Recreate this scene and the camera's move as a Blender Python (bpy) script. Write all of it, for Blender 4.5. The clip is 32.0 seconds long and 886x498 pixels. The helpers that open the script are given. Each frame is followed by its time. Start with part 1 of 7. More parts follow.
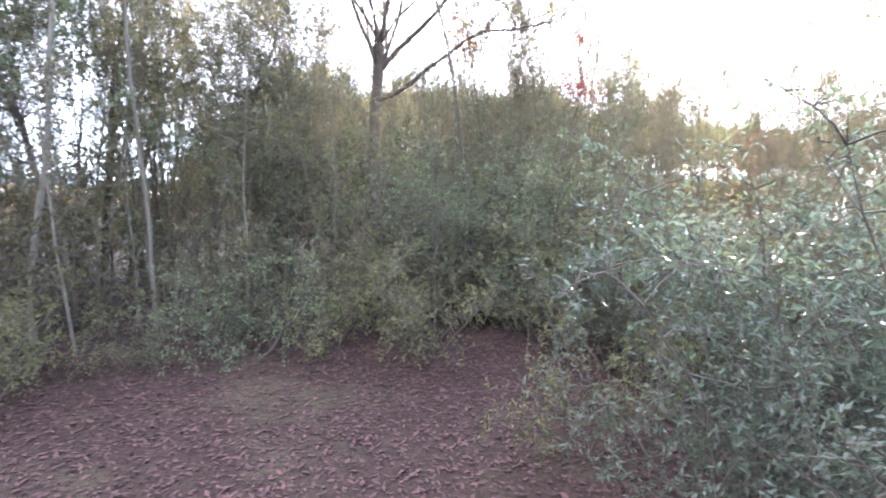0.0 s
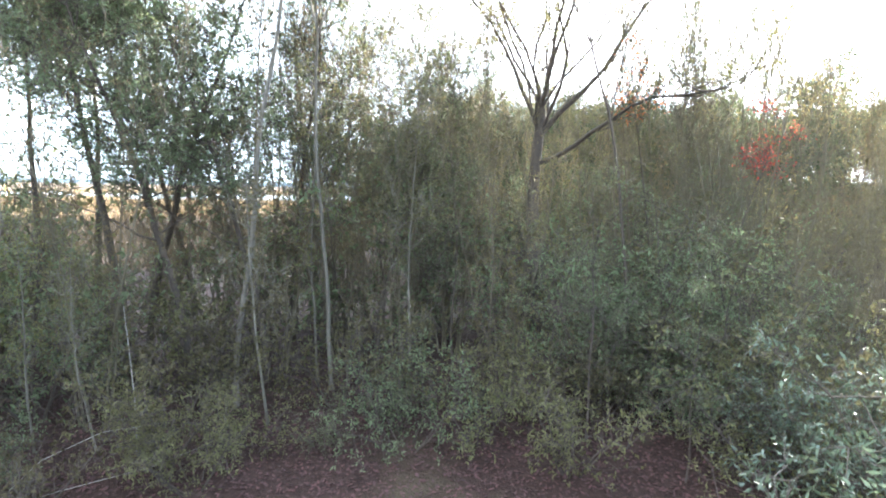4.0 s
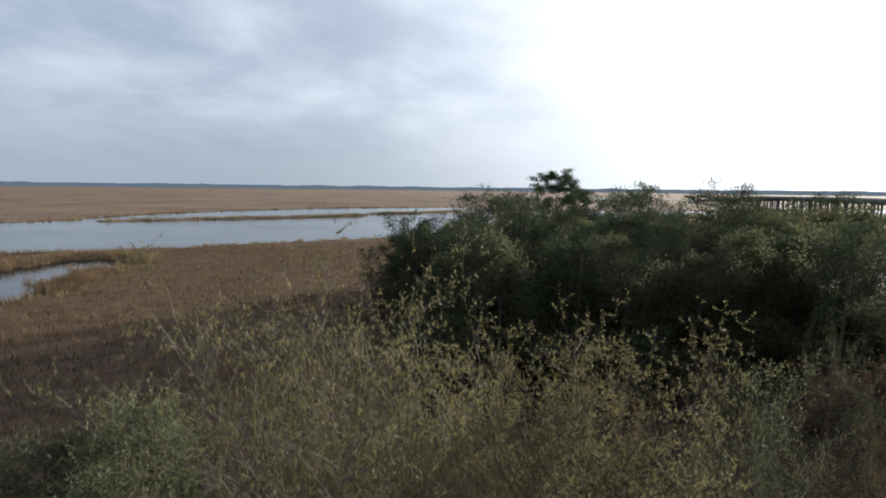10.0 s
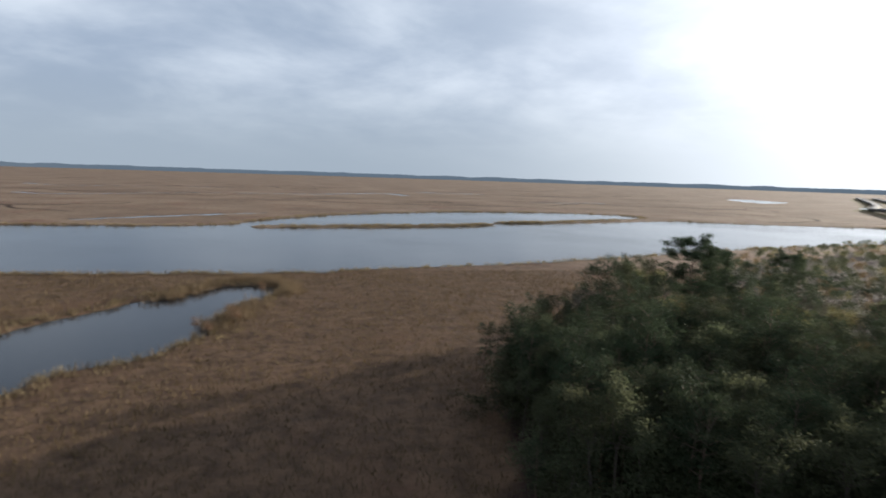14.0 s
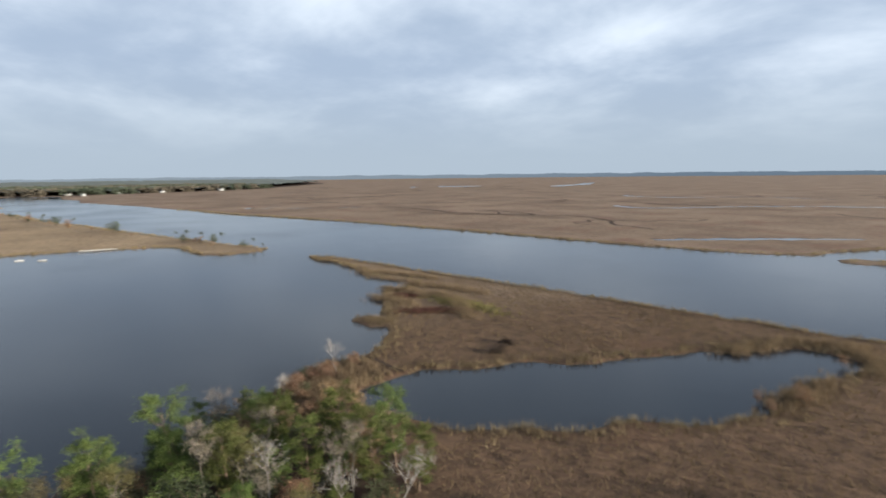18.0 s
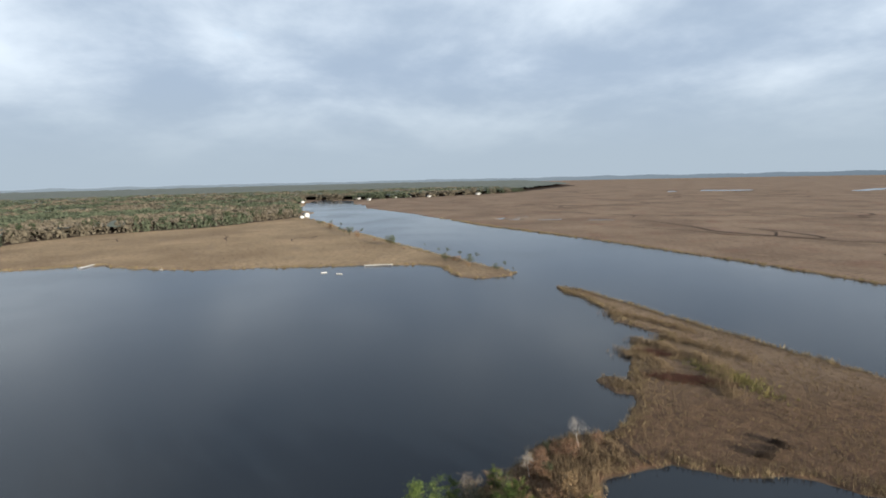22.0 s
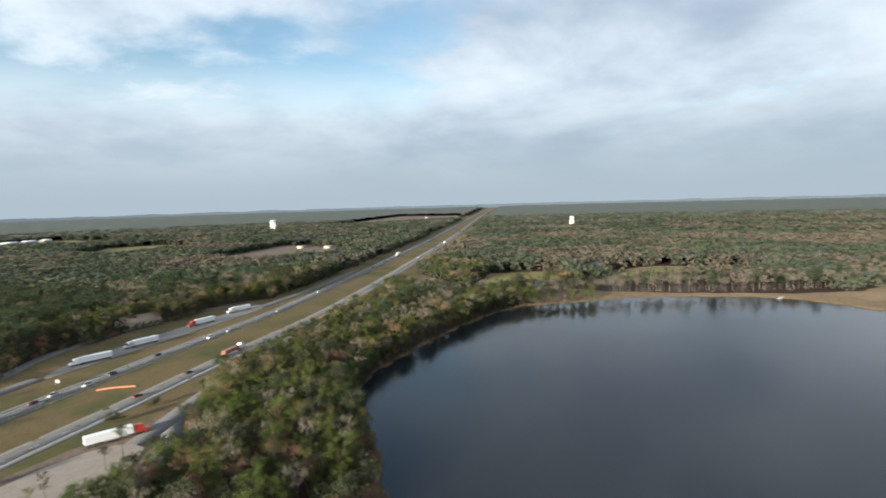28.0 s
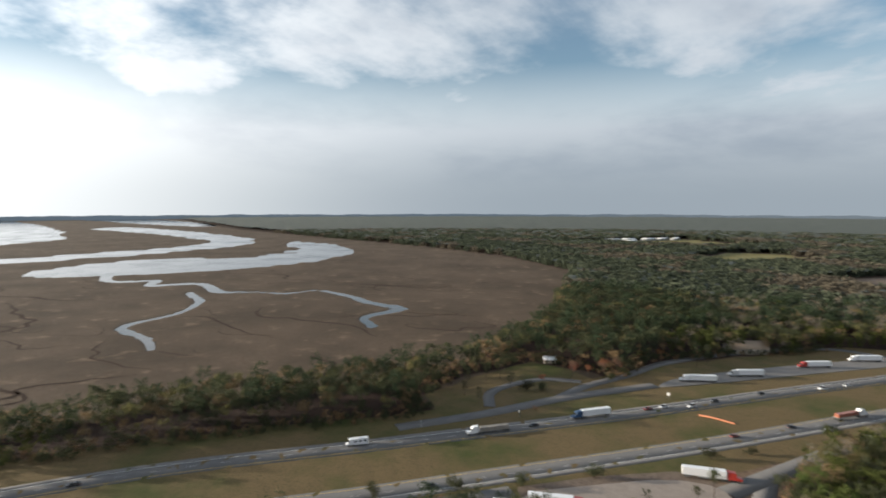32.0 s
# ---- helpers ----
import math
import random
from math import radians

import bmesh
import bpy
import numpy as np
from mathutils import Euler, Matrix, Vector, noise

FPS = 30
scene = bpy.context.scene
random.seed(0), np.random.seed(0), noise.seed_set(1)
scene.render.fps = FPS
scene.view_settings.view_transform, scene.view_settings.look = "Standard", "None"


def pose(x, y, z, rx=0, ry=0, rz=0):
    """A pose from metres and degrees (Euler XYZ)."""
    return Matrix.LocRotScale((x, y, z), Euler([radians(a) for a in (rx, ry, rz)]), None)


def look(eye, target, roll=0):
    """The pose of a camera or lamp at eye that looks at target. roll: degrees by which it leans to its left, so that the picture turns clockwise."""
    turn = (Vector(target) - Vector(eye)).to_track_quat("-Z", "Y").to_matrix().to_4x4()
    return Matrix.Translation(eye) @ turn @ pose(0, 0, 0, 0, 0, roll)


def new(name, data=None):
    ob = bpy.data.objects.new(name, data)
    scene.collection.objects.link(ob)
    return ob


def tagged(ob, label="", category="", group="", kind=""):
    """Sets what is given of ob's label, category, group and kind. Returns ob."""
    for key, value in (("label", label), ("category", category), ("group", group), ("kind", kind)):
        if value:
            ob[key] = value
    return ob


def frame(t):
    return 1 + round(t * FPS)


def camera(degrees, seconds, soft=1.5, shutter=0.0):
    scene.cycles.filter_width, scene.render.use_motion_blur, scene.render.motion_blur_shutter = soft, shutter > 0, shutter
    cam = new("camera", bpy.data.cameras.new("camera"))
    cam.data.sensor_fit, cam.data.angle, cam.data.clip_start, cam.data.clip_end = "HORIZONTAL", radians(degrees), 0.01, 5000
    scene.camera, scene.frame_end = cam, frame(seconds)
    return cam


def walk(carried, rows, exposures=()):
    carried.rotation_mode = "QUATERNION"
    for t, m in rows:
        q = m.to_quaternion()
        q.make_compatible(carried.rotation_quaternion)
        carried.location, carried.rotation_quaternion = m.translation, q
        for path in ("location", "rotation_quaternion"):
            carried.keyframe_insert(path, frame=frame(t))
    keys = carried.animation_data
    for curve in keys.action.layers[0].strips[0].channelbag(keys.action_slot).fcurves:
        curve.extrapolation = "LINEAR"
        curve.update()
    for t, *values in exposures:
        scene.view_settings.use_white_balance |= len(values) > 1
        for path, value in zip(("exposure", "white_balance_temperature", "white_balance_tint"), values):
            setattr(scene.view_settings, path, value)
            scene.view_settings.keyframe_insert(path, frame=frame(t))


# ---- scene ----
cam = camera(77.44, 32.0, soft=1.8, shutter=0.5)

# seconds, x, y, height, heading, tilt, lean
PATH = [
    (0.0, -0.00, -0.00, 2.94, 41.66, -6.10, -0.97),
    (0.5, -0.00, -0.00, 2.92, 37.24, -5.94, -1.05),
    (1.0, -0.00, -0.00, 2.98, 31.65, -5.86, -1.15),
    (1.5, 0.00, -0.00, 3.15, 28.02, -6.01, -1.30),
    (2.0, 0.00, -0.00, 3.38, 27.03, -6.03, -1.28),
    (2.5, 0.00, 0.00, 3.64, 26.32, -5.95, -1.08),
    (4.5, -0.00, -0.00, 4.92, 25.37, -6.14, -1.15),
    (5.0, -0.00, -0.00, 5.50, 25.61, -5.91, -1.07),
    (5.5, -0.00, -0.00, 6.27, 26.10, -6.05, -1.53),
    (6.0, -0.00, -0.00, 7.11, 25.85, -5.93, -1.65),
    (6.5, -0.00, -0.00, 8.07, 25.43, -6.06, -1.76),
    (7.0, -0.00, -0.00, 9.15, 25.07, -6.49, -1.68),
    (7.5, -0.00, 0.00, 10.17, 24.81, -6.15, -1.72),
    (8.0, -0.00, 0.00, 11.30, 24.89, -6.26, -1.56),
    (8.5, 0.00, 0.00, 12.50, 24.59, -6.16, -1.23),
    (9.0, 0.00, 0.00, 13.83, 24.35, -6.31, -1.02),
    (9.5, 0.11, 0.53, 15.46, 24.02, -6.30, -0.80),
    (10.0, 0.12, 0.32, 16.84, 23.15, -6.23, -0.67),
    (10.5, -0.03, 0.22, 17.95, 23.05, -6.25, -0.43),
    (11.0, -0.14, 0.40, 19.28, 22.93, -6.33, -0.78),
    (11.5, -0.19, 0.61, 20.86, 22.79, -6.51, -1.17),
    (12.0, -0.09, 0.67, 22.42, 22.60, -6.65, -1.37),
    (12.5, 0.06, 0.78, 24.04, 22.42, -6.80, -1.49),
    (13.0, 0.31, 0.81, 25.70, 20.44, -6.90, -1.66),
    (13.5, 0.40, 0.99, 27.38, 15.94, -7.21, -1.94),
    (15.5, 1.41, -0.10, 33.12, -11.53, -7.84, -0.58),
    (16.0, 1.71, -0.21, 34.50, -19.11, -7.81, -0.39),
    (16.5, 1.38, -0.34, 35.91, -26.05, -7.83, 0.07),
    (17.0, 1.19, -0.14, 37.36, -32.65, -7.76, 0.19),
    (17.5, 0.96, 0.05, 38.88, -38.68, -7.75, 0.27),
    (18.0, 0.75, 0.21, 40.47, -45.17, -7.76, 0.63),
    (18.5, 0.33, 0.36, 42.13, -52.24, -7.68, 0.73),
    (19.0, 0.01, 0.37, 43.94, -58.98, -7.60, 0.90),
    (19.5, -0.03, 0.34, 45.96, -64.69, -7.57, 1.13),
    (20.0, -0.03, 0.34, 48.08, -66.94, -7.51, 1.38),
    (20.5, -0.04, 0.29, 50.20, -68.33, -7.49, 1.36),
    (21.0, -0.13, 0.22, 52.30, -69.23, -7.52, 1.24),
    (21.5, -0.21, 0.31, 54.46, -69.93, -7.48, 1.39),
    (22.0, -0.25, 0.29, 56.64, -70.58, -7.46, 1.31),
    (22.5, -0.48, 0.11, 58.87, -74.79, -7.34, 1.38),
    (23.0, -0.44, -0.16, 61.22, -81.37, -7.22, 1.28),
    (23.5, -0.57, -0.43, 63.67, -88.52, -7.01, 1.57),
    (24.0, -0.60, -0.51, 66.16, -96.37, -6.80, 1.67),
    (24.5, -0.34, -0.35, 68.69, -104.95, -6.57, 1.74),
    (25.0, -0.03, -0.16, 71.17, -113.58, -6.35, 1.84),
    (25.5, 0.28, -0.16, 73.59, -121.33, -6.13, 2.06),
    (26.0, 0.32, -0.21, 75.92, -129.02, -5.82, 1.66),
    (26.5, 0.17, -0.20, 78.25, -135.17, -5.62, 1.84),
    (28.5, 0.17, 0.81, 87.78, -155.04, -4.98, 1.42),
    (29.0, -0.16, 0.69, 90.30, -161.66, -4.80, 1.23),
    (29.5, -0.52, 0.45, 92.87, -169.28, -4.71, 1.08),
    (30.0, -0.81, 0.20, 95.42, -176.94, -4.61, 0.90),
    (30.5, -0.74, 0.01, 97.94, -184.54, -4.50, 0.63),
    (31.0, -0.45, -0.28, 100.54, -192.60, -4.46, 0.45),
    (31.5, -0.26, -0.43, 103.24, -201.24, -4.46, 0.17),
    (32.0, -0.10, -0.55, 106.00, -208.13, -4.48, 0.02),
]


def at(x, y, z, heading, tilt, lean):
    return pose(x, y, z, 90 + tilt, 0, -heading) @ pose(0, 0, 0, 0, 0, -lean)


walk(cam, [(row[0], at(*row[1:])) for row in PATH],
     exposures=[(0.0, 4.92, 5800, 19), (1.0, 4.42, 5750, 14), (2.0, 4.6, 5750, 12), (4.5, 4.5, 5850, 6), (6.0, 4.0, 5950, 6), (7.5, 3.08, 6100, 7), (9.0, 1.65, 6400, 10),
                (10.0, 1.13, 6050, 10), (13.0, 1.03, 6000, 10), (15.5, 1.3, 6000, 10), (18.0, 1.38, 6050, 9), (21.5, 1.36, 6100, 8), (24.5, 1.20, 6100, 7), (26.0, 1.22, 6150, 7), (29.0, 1.38, 6100, 6),
                (31.0, 1.1, 6300, 9), (32.0, 0.9, 6300, 9)])

# ---- world and sun ----
SUN_BEARING, SUN_HEIGHT = 68.0, 10.0
sun_way = Vector((math.sin(radians(SUN_BEARING)) * math.cos(radians(SUN_HEIGHT)),
                  math.cos(radians(SUN_BEARING)) * math.cos(radians(SUN_HEIGHT)), math.sin(radians(SUN_HEIGHT))))
world = bpy.data.worlds.new("sky")
scene.world = world
world.use_nodes = True


def node(tree, kind, **inputs):
    n = tree.nodes.new(kind)
    for key, value in inputs.items():
        if key.startswith("i_"):
            n.inputs[int(key[2:])].default_value = value
        else:
            n.inputs[key].default_value = value
    return n


def build_sky():
    tree = world.node_tree
    tree.nodes.clear()
    put = tree.links.new
    out = tree.nodes.new("ShaderNodeOutputWorld")
    bg = tree.nodes.new("ShaderNodeBackground")
    sky = tree.nodes.new("ShaderNodeTexSky")
    sky.sky_type, sky.sun_disc = "NISHITA", False
    sky.sun_elevation, sky.sun_rotation = radians(SUN_HEIGHT), radians(SUN_BEARING)
    sky.air_density, sky.dust_density, sky.ozone_density = 1.0, 0.6, 1.5
    geo = tree.nodes.new("ShaderNodeTexCoord")
    sep = tree.nodes.new("ShaderNodeSeparateXYZ")
    put(geo.outputs["Generated"], sep.inputs[0])
    # clouds lie on a flat layer, so that they crowd towards the horizon
    up = tree.nodes.new("ShaderNodeMath")
    up.operation, up.use_clamp = "MAXIMUM", False
    put(sep.outputs[2], up.inputs[0])
    up.inputs[1].default_value = 0.0
    lift = tree.nodes.new("ShaderNodeMath")
    lift.operation = "ADD"
    put(up.outputs[0], lift.inputs[0])
    lift.inputs[1].default_value = 0.30
    flat = tree.nodes.new("ShaderNodeVectorMath")
    flat.operation = "DIVIDE"
    put(geo.outputs["Generated"], flat.inputs[0])
    three = tree.nodes.new("ShaderNodeCombineXYZ")
    for k in range(3):
        put(lift.outputs[0], three.inputs[k])
    put(three.outputs[0], flat.inputs[1])

    def cloud(scale, detail, rough, lo, hi, shift, clear=0.0):
        mp = tree.nodes.new("ShaderNodeMapping")
        mp.inputs["Location"].default_value = shift
        mp.inputs["Scale"].default_value = (1.0, 1.0, 1.6)
        put(flat.outputs[0], mp.inputs[0])
        tex = node(tree, "ShaderNodeTexNoise", Scale=scale, Detail=detail, Roughness=rough, Distortion=0.15)
        put(mp.outputs[0], tex.inputs["Vector"])
        ramp = tree.nodes.new("ShaderNodeMapRange")
        ramp.interpolation_type = "SMOOTHSTEP"
        ramp.inputs["From Min"].default_value, ramp.inputs["From Max"].default_value = lo, hi
        fac = tex.outputs["Fac"]
        if clear:
            # the cover thins out towards the south-west
            way = tree.nodes.new("ShaderNodeVectorMath")
            way.operation = "DOT_PRODUCT"
            way.inputs[1].default_value = (-0.38 * clear, 0.34 * clear, -0.16 * clear)
            put(geo.outputs["Generated"], way.inputs[0])
            thin = tree.nodes.new("ShaderNodeMath")
            thin.operation = "ADD"
            put(fac, thin.inputs[0])
            put(way.outputs["Value"], thin.inputs[1])
            fac = thin.outputs[0]
        put(fac, ramp.inputs["Value"])
        return ramp.outputs[0]

    cover = cloud(1.1, 7.0, 0.58, 0.28, 0.45, (3.1, 1.7, 0.4), 0.42)
    shade = cloud(1.35, 8.0, 0.55, 0.28, 0.68, (0.2, 5.3, 2.0), -0.2)
    # on the sun's side the layer turns white
    dot = tree.nodes.new("ShaderNodeVectorMath")
    dot.operation = "DOT_PRODUCT"
    put(geo.outputs["Generated"], dot.inputs[0])
    dot.inputs[1].default_value = Vector((0.955, 0.14, 0.26)).normalized()
    near = tree.nodes.new("ShaderNodeMapRange")
    near.inputs["From Min"].default_value, near.inputs["From Max"].default_value = 0.0, 1.0
    put(dot.outputs["Value"], near.inputs["Value"])
    power = tree.nodes.new("ShaderNodeMath")
    power.operation = "POWER"
    put(near.outputs[0], power.inputs[0])
    power.inputs[1].default_value = 3.0
    tone = tree.nodes.new("ShaderNodeMix")
    tone.data_type = "RGBA"
    tone.inputs[6].default_value = (0.475, 0.56, 0.68, 1)
    tone.inputs[7].default_value = (0.96, 1.02, 1.08, 1)
    put(shade, tone.inputs["Factor"])
    glow = tree.nodes.new("ShaderNodeMix")
    glow.data_type, glow.blend_type = "RGBA", "ADD"
    glow.inputs["Factor"].default_value = 1.0
    halo = tree.nodes.new("ShaderNodeVectorMath")
    halo.operation = "SCALE"
    halo.inputs[0].default_value = (1.9, 1.8, 1.65)
    put(power.outputs[0], halo.inputs["Scale"])
    # a dull even band lies along the horizon
    dull = tree.nodes.new("ShaderNodeMapRange")
    dull.interpolation_type = "SMOOTHSTEP"
    dull.inputs["From Min"].default_value, dull.inputs["From Max"].default_value = 0.20, 0.0
    put(sep.outputs[2], dull.inputs["Value"])
    haze = tree.nodes.new("ShaderNodeMix")
    haze.data_type = "RGBA"
    haze.inputs[7].default_value = (0.50, 0.57, 0.63, 1)
    put(dull.outputs[0], haze.inputs["Factor"])
    put(tone.outputs[2], haze.inputs[6])
    put(haze.outputs[2], glow.inputs[6])
    put(halo.outputs[0], glow.inputs[7])
    blue = tree.nodes.new("ShaderNodeVectorMath")
    blue.operation = "SCALE"
    put(sky.outputs[0], blue.inputs[0])
    blue.inputs["Scale"].default_value = 0.23
    # towards the horizon the clouds close
    low = tree.nodes.new("ShaderNodeMapRange")
    low.inputs["From Min"].default_value, low.inputs["From Max"].default_value = 0.24, 0.13
    put(sep.outputs[2], low.inputs["Value"])
    closed = tree.nodes.new("ShaderNodeMath")
    closed.operation = "MAXIMUM"
    put(low.outputs[0], closed.inputs[0])
    put(cover, closed.inputs[1])
    both = tree.nodes.new("ShaderNodeMix")
    both.data_type = "RGBA"
    put(closed.outputs[0], both.inputs["Factor"])
    put(blue.outputs[0], both.inputs[6])
    put(glow.outputs[2], both.inputs[7])
    put(both.outputs[2], bg.inputs["Color"])
    bg.inputs["Strength"].default_value = 0.37
    put(bg.outputs[0], out.inputs[0])


build_sky()
sun = new("sun", bpy.data.lights.new("sun", "SUN"))
sun.data.energy, sun.data.angle, sun.data.color = 5.0, radians(0.6), (1.0, 0.87, 0.70)
sun.matrix_world = look(tuple(sun_way * 100), (0, 0, 0))

# ---- materials ----
def material(name, dark, light, scale=1.0, rough=0.85, bump=0.0, bump_scale=None, spread=0.0, leafy=0.0, metal=0.0,
             gloss=0.5, fine=6.0, coat=0.0):
    """A surface with two scales of variation; spread varies it by piece, leafy lets light through."""
    mat = bpy.data.materials.new(name)
    mat.use_nodes = True
    tree = mat.node_tree
    put = tree.links.new
    bsdf = tree.nodes["Principled BSDF"]
    place = tree.nodes.new("ShaderNodeNewGeometry")
    big = node(tree, "ShaderNodeTexNoise", Scale=scale, Detail=5.0, Roughness=0.6)
    put(place.outputs["Position"], big.inputs["Vector"])
    small = node(tree, "ShaderNodeTexNoise", Scale=scale * fine, Detail=4.0, Roughness=0.7)
    put(place.outputs["Position"], small.inputs["Vector"])
    add = tree.nodes.new("ShaderNodeMath")
    add.operation = "ADD"
    put(big.outputs["Fac"], add.inputs[0])
    put(small.outputs["Fac"], add.inputs[1])
    level = tree.nodes.new("ShaderNodeMapRange")
    level.inputs["From Min"].default_value, level.inputs["From Max"].default_value = 0.65, 1.35
    put(add.outputs[0], level.inputs["Value"])
    mix = tree.nodes.new("ShaderNodeMix")
    mix.data_type = "RGBA"
    mix.inputs[6].default_value, mix.inputs[7].default_value = (*dark, 1), (*light, 1)
    put(level.outputs[0], mix.inputs["Factor"])
    colour = mix.outputs[2]
    if spread:
        info = tree.nodes.new("ShaderNodeObjectInfo")
        both = tree.nodes.new("ShaderNodeMath")
        both.operation = "ADD"
        put(info.outputs["Random"], both.inputs[0])
        put(place.outputs["Random Per Island"], both.inputs[1])
        value = tree.nodes.new("ShaderNodeMapRange")
        value.inputs["From Max"].default_value = 2.0
        value.inputs["To Min"].default_value, value.inputs["To Max"].default_value = 1 - spread, 1 + spread
        put(both.outputs[0], value.inputs["Value"])
        hsv = tree.nodes.new("ShaderNodeHueSaturation")
        put(colour, hsv.inputs["Color"])
        put(value.outputs[0], hsv.inputs["Value"])
        hue = tree.nodes.new("ShaderNodeMapRange")
        hue.inputs["To Min"].default_value, hue.inputs["To Max"].default_value = 0.5 - spread * 0.05, 0.5 + spread * 0.05
        put(info.outputs["Random"], hue.inputs["Value"])
        put(hue.outputs[0], hsv.inputs["Hue"])
        colour = hsv.outputs[0]
    put(colour, bsdf.inputs["Base Color"])
    bsdf.inputs["Roughness"].default_value = rough
    bsdf.inputs["Metallic"].default_value = metal
    bsdf.inputs["Specular IOR Level"].default_value = gloss
    bsdf.inputs["Coat Weight"].default_value = coat
    if bump:
        relief = node(tree, "ShaderNodeTexNoise", Scale=bump_scale or scale * 4, Detail=5.0, Roughness=0.65)
        put(place.outputs["Position"], relief.inputs["Vector"])
        b = tree.nodes.new("ShaderNodeBump")
        b.inputs["Strength"].default_value, b.inputs["Distance"].default_value = 1.0, bump
        put(relief.outputs["Fac"], b.inputs["Height"])
        put(b.outputs[0], bsdf.inputs["Normal"])
    if leafy:
        out = tree.nodes["Material Output"]
        thin = tree.nodes.new("ShaderNodeBsdfTranslucent")
        put(colour, thin.inputs["Color"])
        blend = tree.nodes.new("ShaderNodeMixShader")
        blend.inputs[0].default_value = leafy
        put(bsdf.outputs[0], blend.inputs[1])
        put(thin.outputs[0], blend.inputs[2])
        put(blend.outputs[0], out.inputs[0])
    return mat


def ground_material():
    mat = bpy.data.materials.new("ground")
    mat.use_nodes = True
    tree = mat.node_tree
    put = tree.links.new
    bsdf = tree.nodes["Principled BSDF"]
    place = tree.nodes.new("ShaderNodeNewGeometry")

    def tex(scale, detail=5.0, rough=0.6, stretch=None):
        n = node(tree, "ShaderNodeTexNoise", Scale=scale, Detail=detail, Roughness=rough)
        if stretch:
            mp = tree.nodes.new("ShaderNodeMapping")
            mp.inputs["Scale"].default_value = stretch
            put(place.outputs["Position"], mp.inputs[0])
            put(mp.outputs[0], n.inputs["Vector"])
        else:
            put(place.outputs["Position"], n.inputs["Vector"])
        return n.outputs["Fac"]

    def blend(fac, a, b, lo=0.35, hi=0.65):
        level = tree.nodes.new("ShaderNodeMapRange")
        level.inputs["From Min"].default_value, level.inputs["From Max"].default_value = lo, hi
        put(fac, level.inputs["Value"])
        m = tree.nodes.new("ShaderNodeMix")
        m.data_type = "RGBA"
        put(level.outputs[0], m.inputs["Factor"])
        for k, c in ((6, a), (7, b)):
            if isinstance(c, tuple):
                m.inputs[k].default_value = (*c, 1)
            else:
                put(c, m.inputs[k])
        return m.outputs[2]

    def attr(name):
        a = tree.nodes.new("ShaderNodeAttribute")
        a.attribute_name = name
        return a.outputs["Fac"]

    reeds = blend(tex(0.013, 6.0), (0.128, 0.086, 0.057), (0.205, 0.145, 0.098), 0.38, 0.62)
    reeds = blend(tex(0.028, 6.0, 0.7), reeds, (0.145, 0.074, 0.048), 0.52, 0.72)
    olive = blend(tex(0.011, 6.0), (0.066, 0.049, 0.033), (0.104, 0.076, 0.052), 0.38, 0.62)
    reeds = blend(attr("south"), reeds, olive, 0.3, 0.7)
    golden = blend(tex(0.012, 6.0), (0.185, 0.128, 0.074), (0.285, 0.205, 0.122), 0.38, 0.62)
    reeds = blend(attr("west"), reeds, golden, 0.3, 0.7)
    reeds = blend(tex(0.35, 6.0, 0.75), (0.070, 0.044, 0.028), reeds, 0.30, 0.52)
    reeds = blend(tex(0.045, 3.0), reeds, (0.172, 0.122, 0.080), 0.58, 0.74)
    # near marsh: reddish brown, with its partial shade put into the darker colour
    shaded_marsh = blend(tex(0.3, 6.0, 0.75), (0.052, 0.032, 0.020), (0.116, 0.071, 0.043), 0.34, 0.60)
    shaded_marsh = blend(tex(0.03, 5.0), shaded_marsh, (0.100, 0.054, 0.034), 0.54, 0.72)
    reeds = blend(attr("shaded_marsh"), reeds, shaded_marsh, 0.2, 0.8)
    litter = blend(tex(9.0, 6.0, 0.8), (0.020, 0.011, 0.009), (0.046, 0.027, 0.021), 0.35, 0.65)
    litter = blend(tex(0.5, 4.0), litter, (0.055, 0.044, 0.026), 0.52, 0.75)
    grass = blend(tex(0.022, 6.0), (0.056, 0.068, 0.020), (0.140, 0.100, 0.050), 0.32, 0.54)
    grass = blend(tex(1.2, 5.0, 0.7), (0.048, 0.050, 0.020), grass, 0.28, 0.5)
    mud = blend(tex(2.0), (0.030, 0.024, 0.018), (0.060, 0.048, 0.036))
    sand = blend(tex(0.6, 6.0, 0.7), (0.115, 0.086, 0.066), (0.18, 0.14, 0.11))
    meadow = blend(tex(0.02, 6.0), (0.15, 0.13, 0.05), (0.20, 0.18, 0.08))
    colour = blend(attr("forest"), reeds, litter, 0.4, 0.6)
    colour = blend(attr("verge"), colour, grass, 0.4, 0.6)
    colour = blend(attr("sandy"), colour, sand, 0.45, 0.55)
    colour = blend(attr("meadow"), colour, meadow, 0.4, 0.6)
    colour = blend(attr("shore"), colour, mud, 0.3, 0.8)
    put(colour, bsdf.inputs["Base Color"])
    bsdf.inputs["Roughness"].default_value = 0.95
    bsdf.inputs["Specular IOR Level"].default_value = 0.15
    b = tree.nodes.new("ShaderNodeBump")
    b.inputs["Strength"].default_value, b.inputs["Distance"].default_value = 0.7, 0.35
    put(tex(1.1, 6.0, 0.75), b.inputs["Height"])
    put(b.outputs[0], bsdf.inputs["Normal"])
    return mat


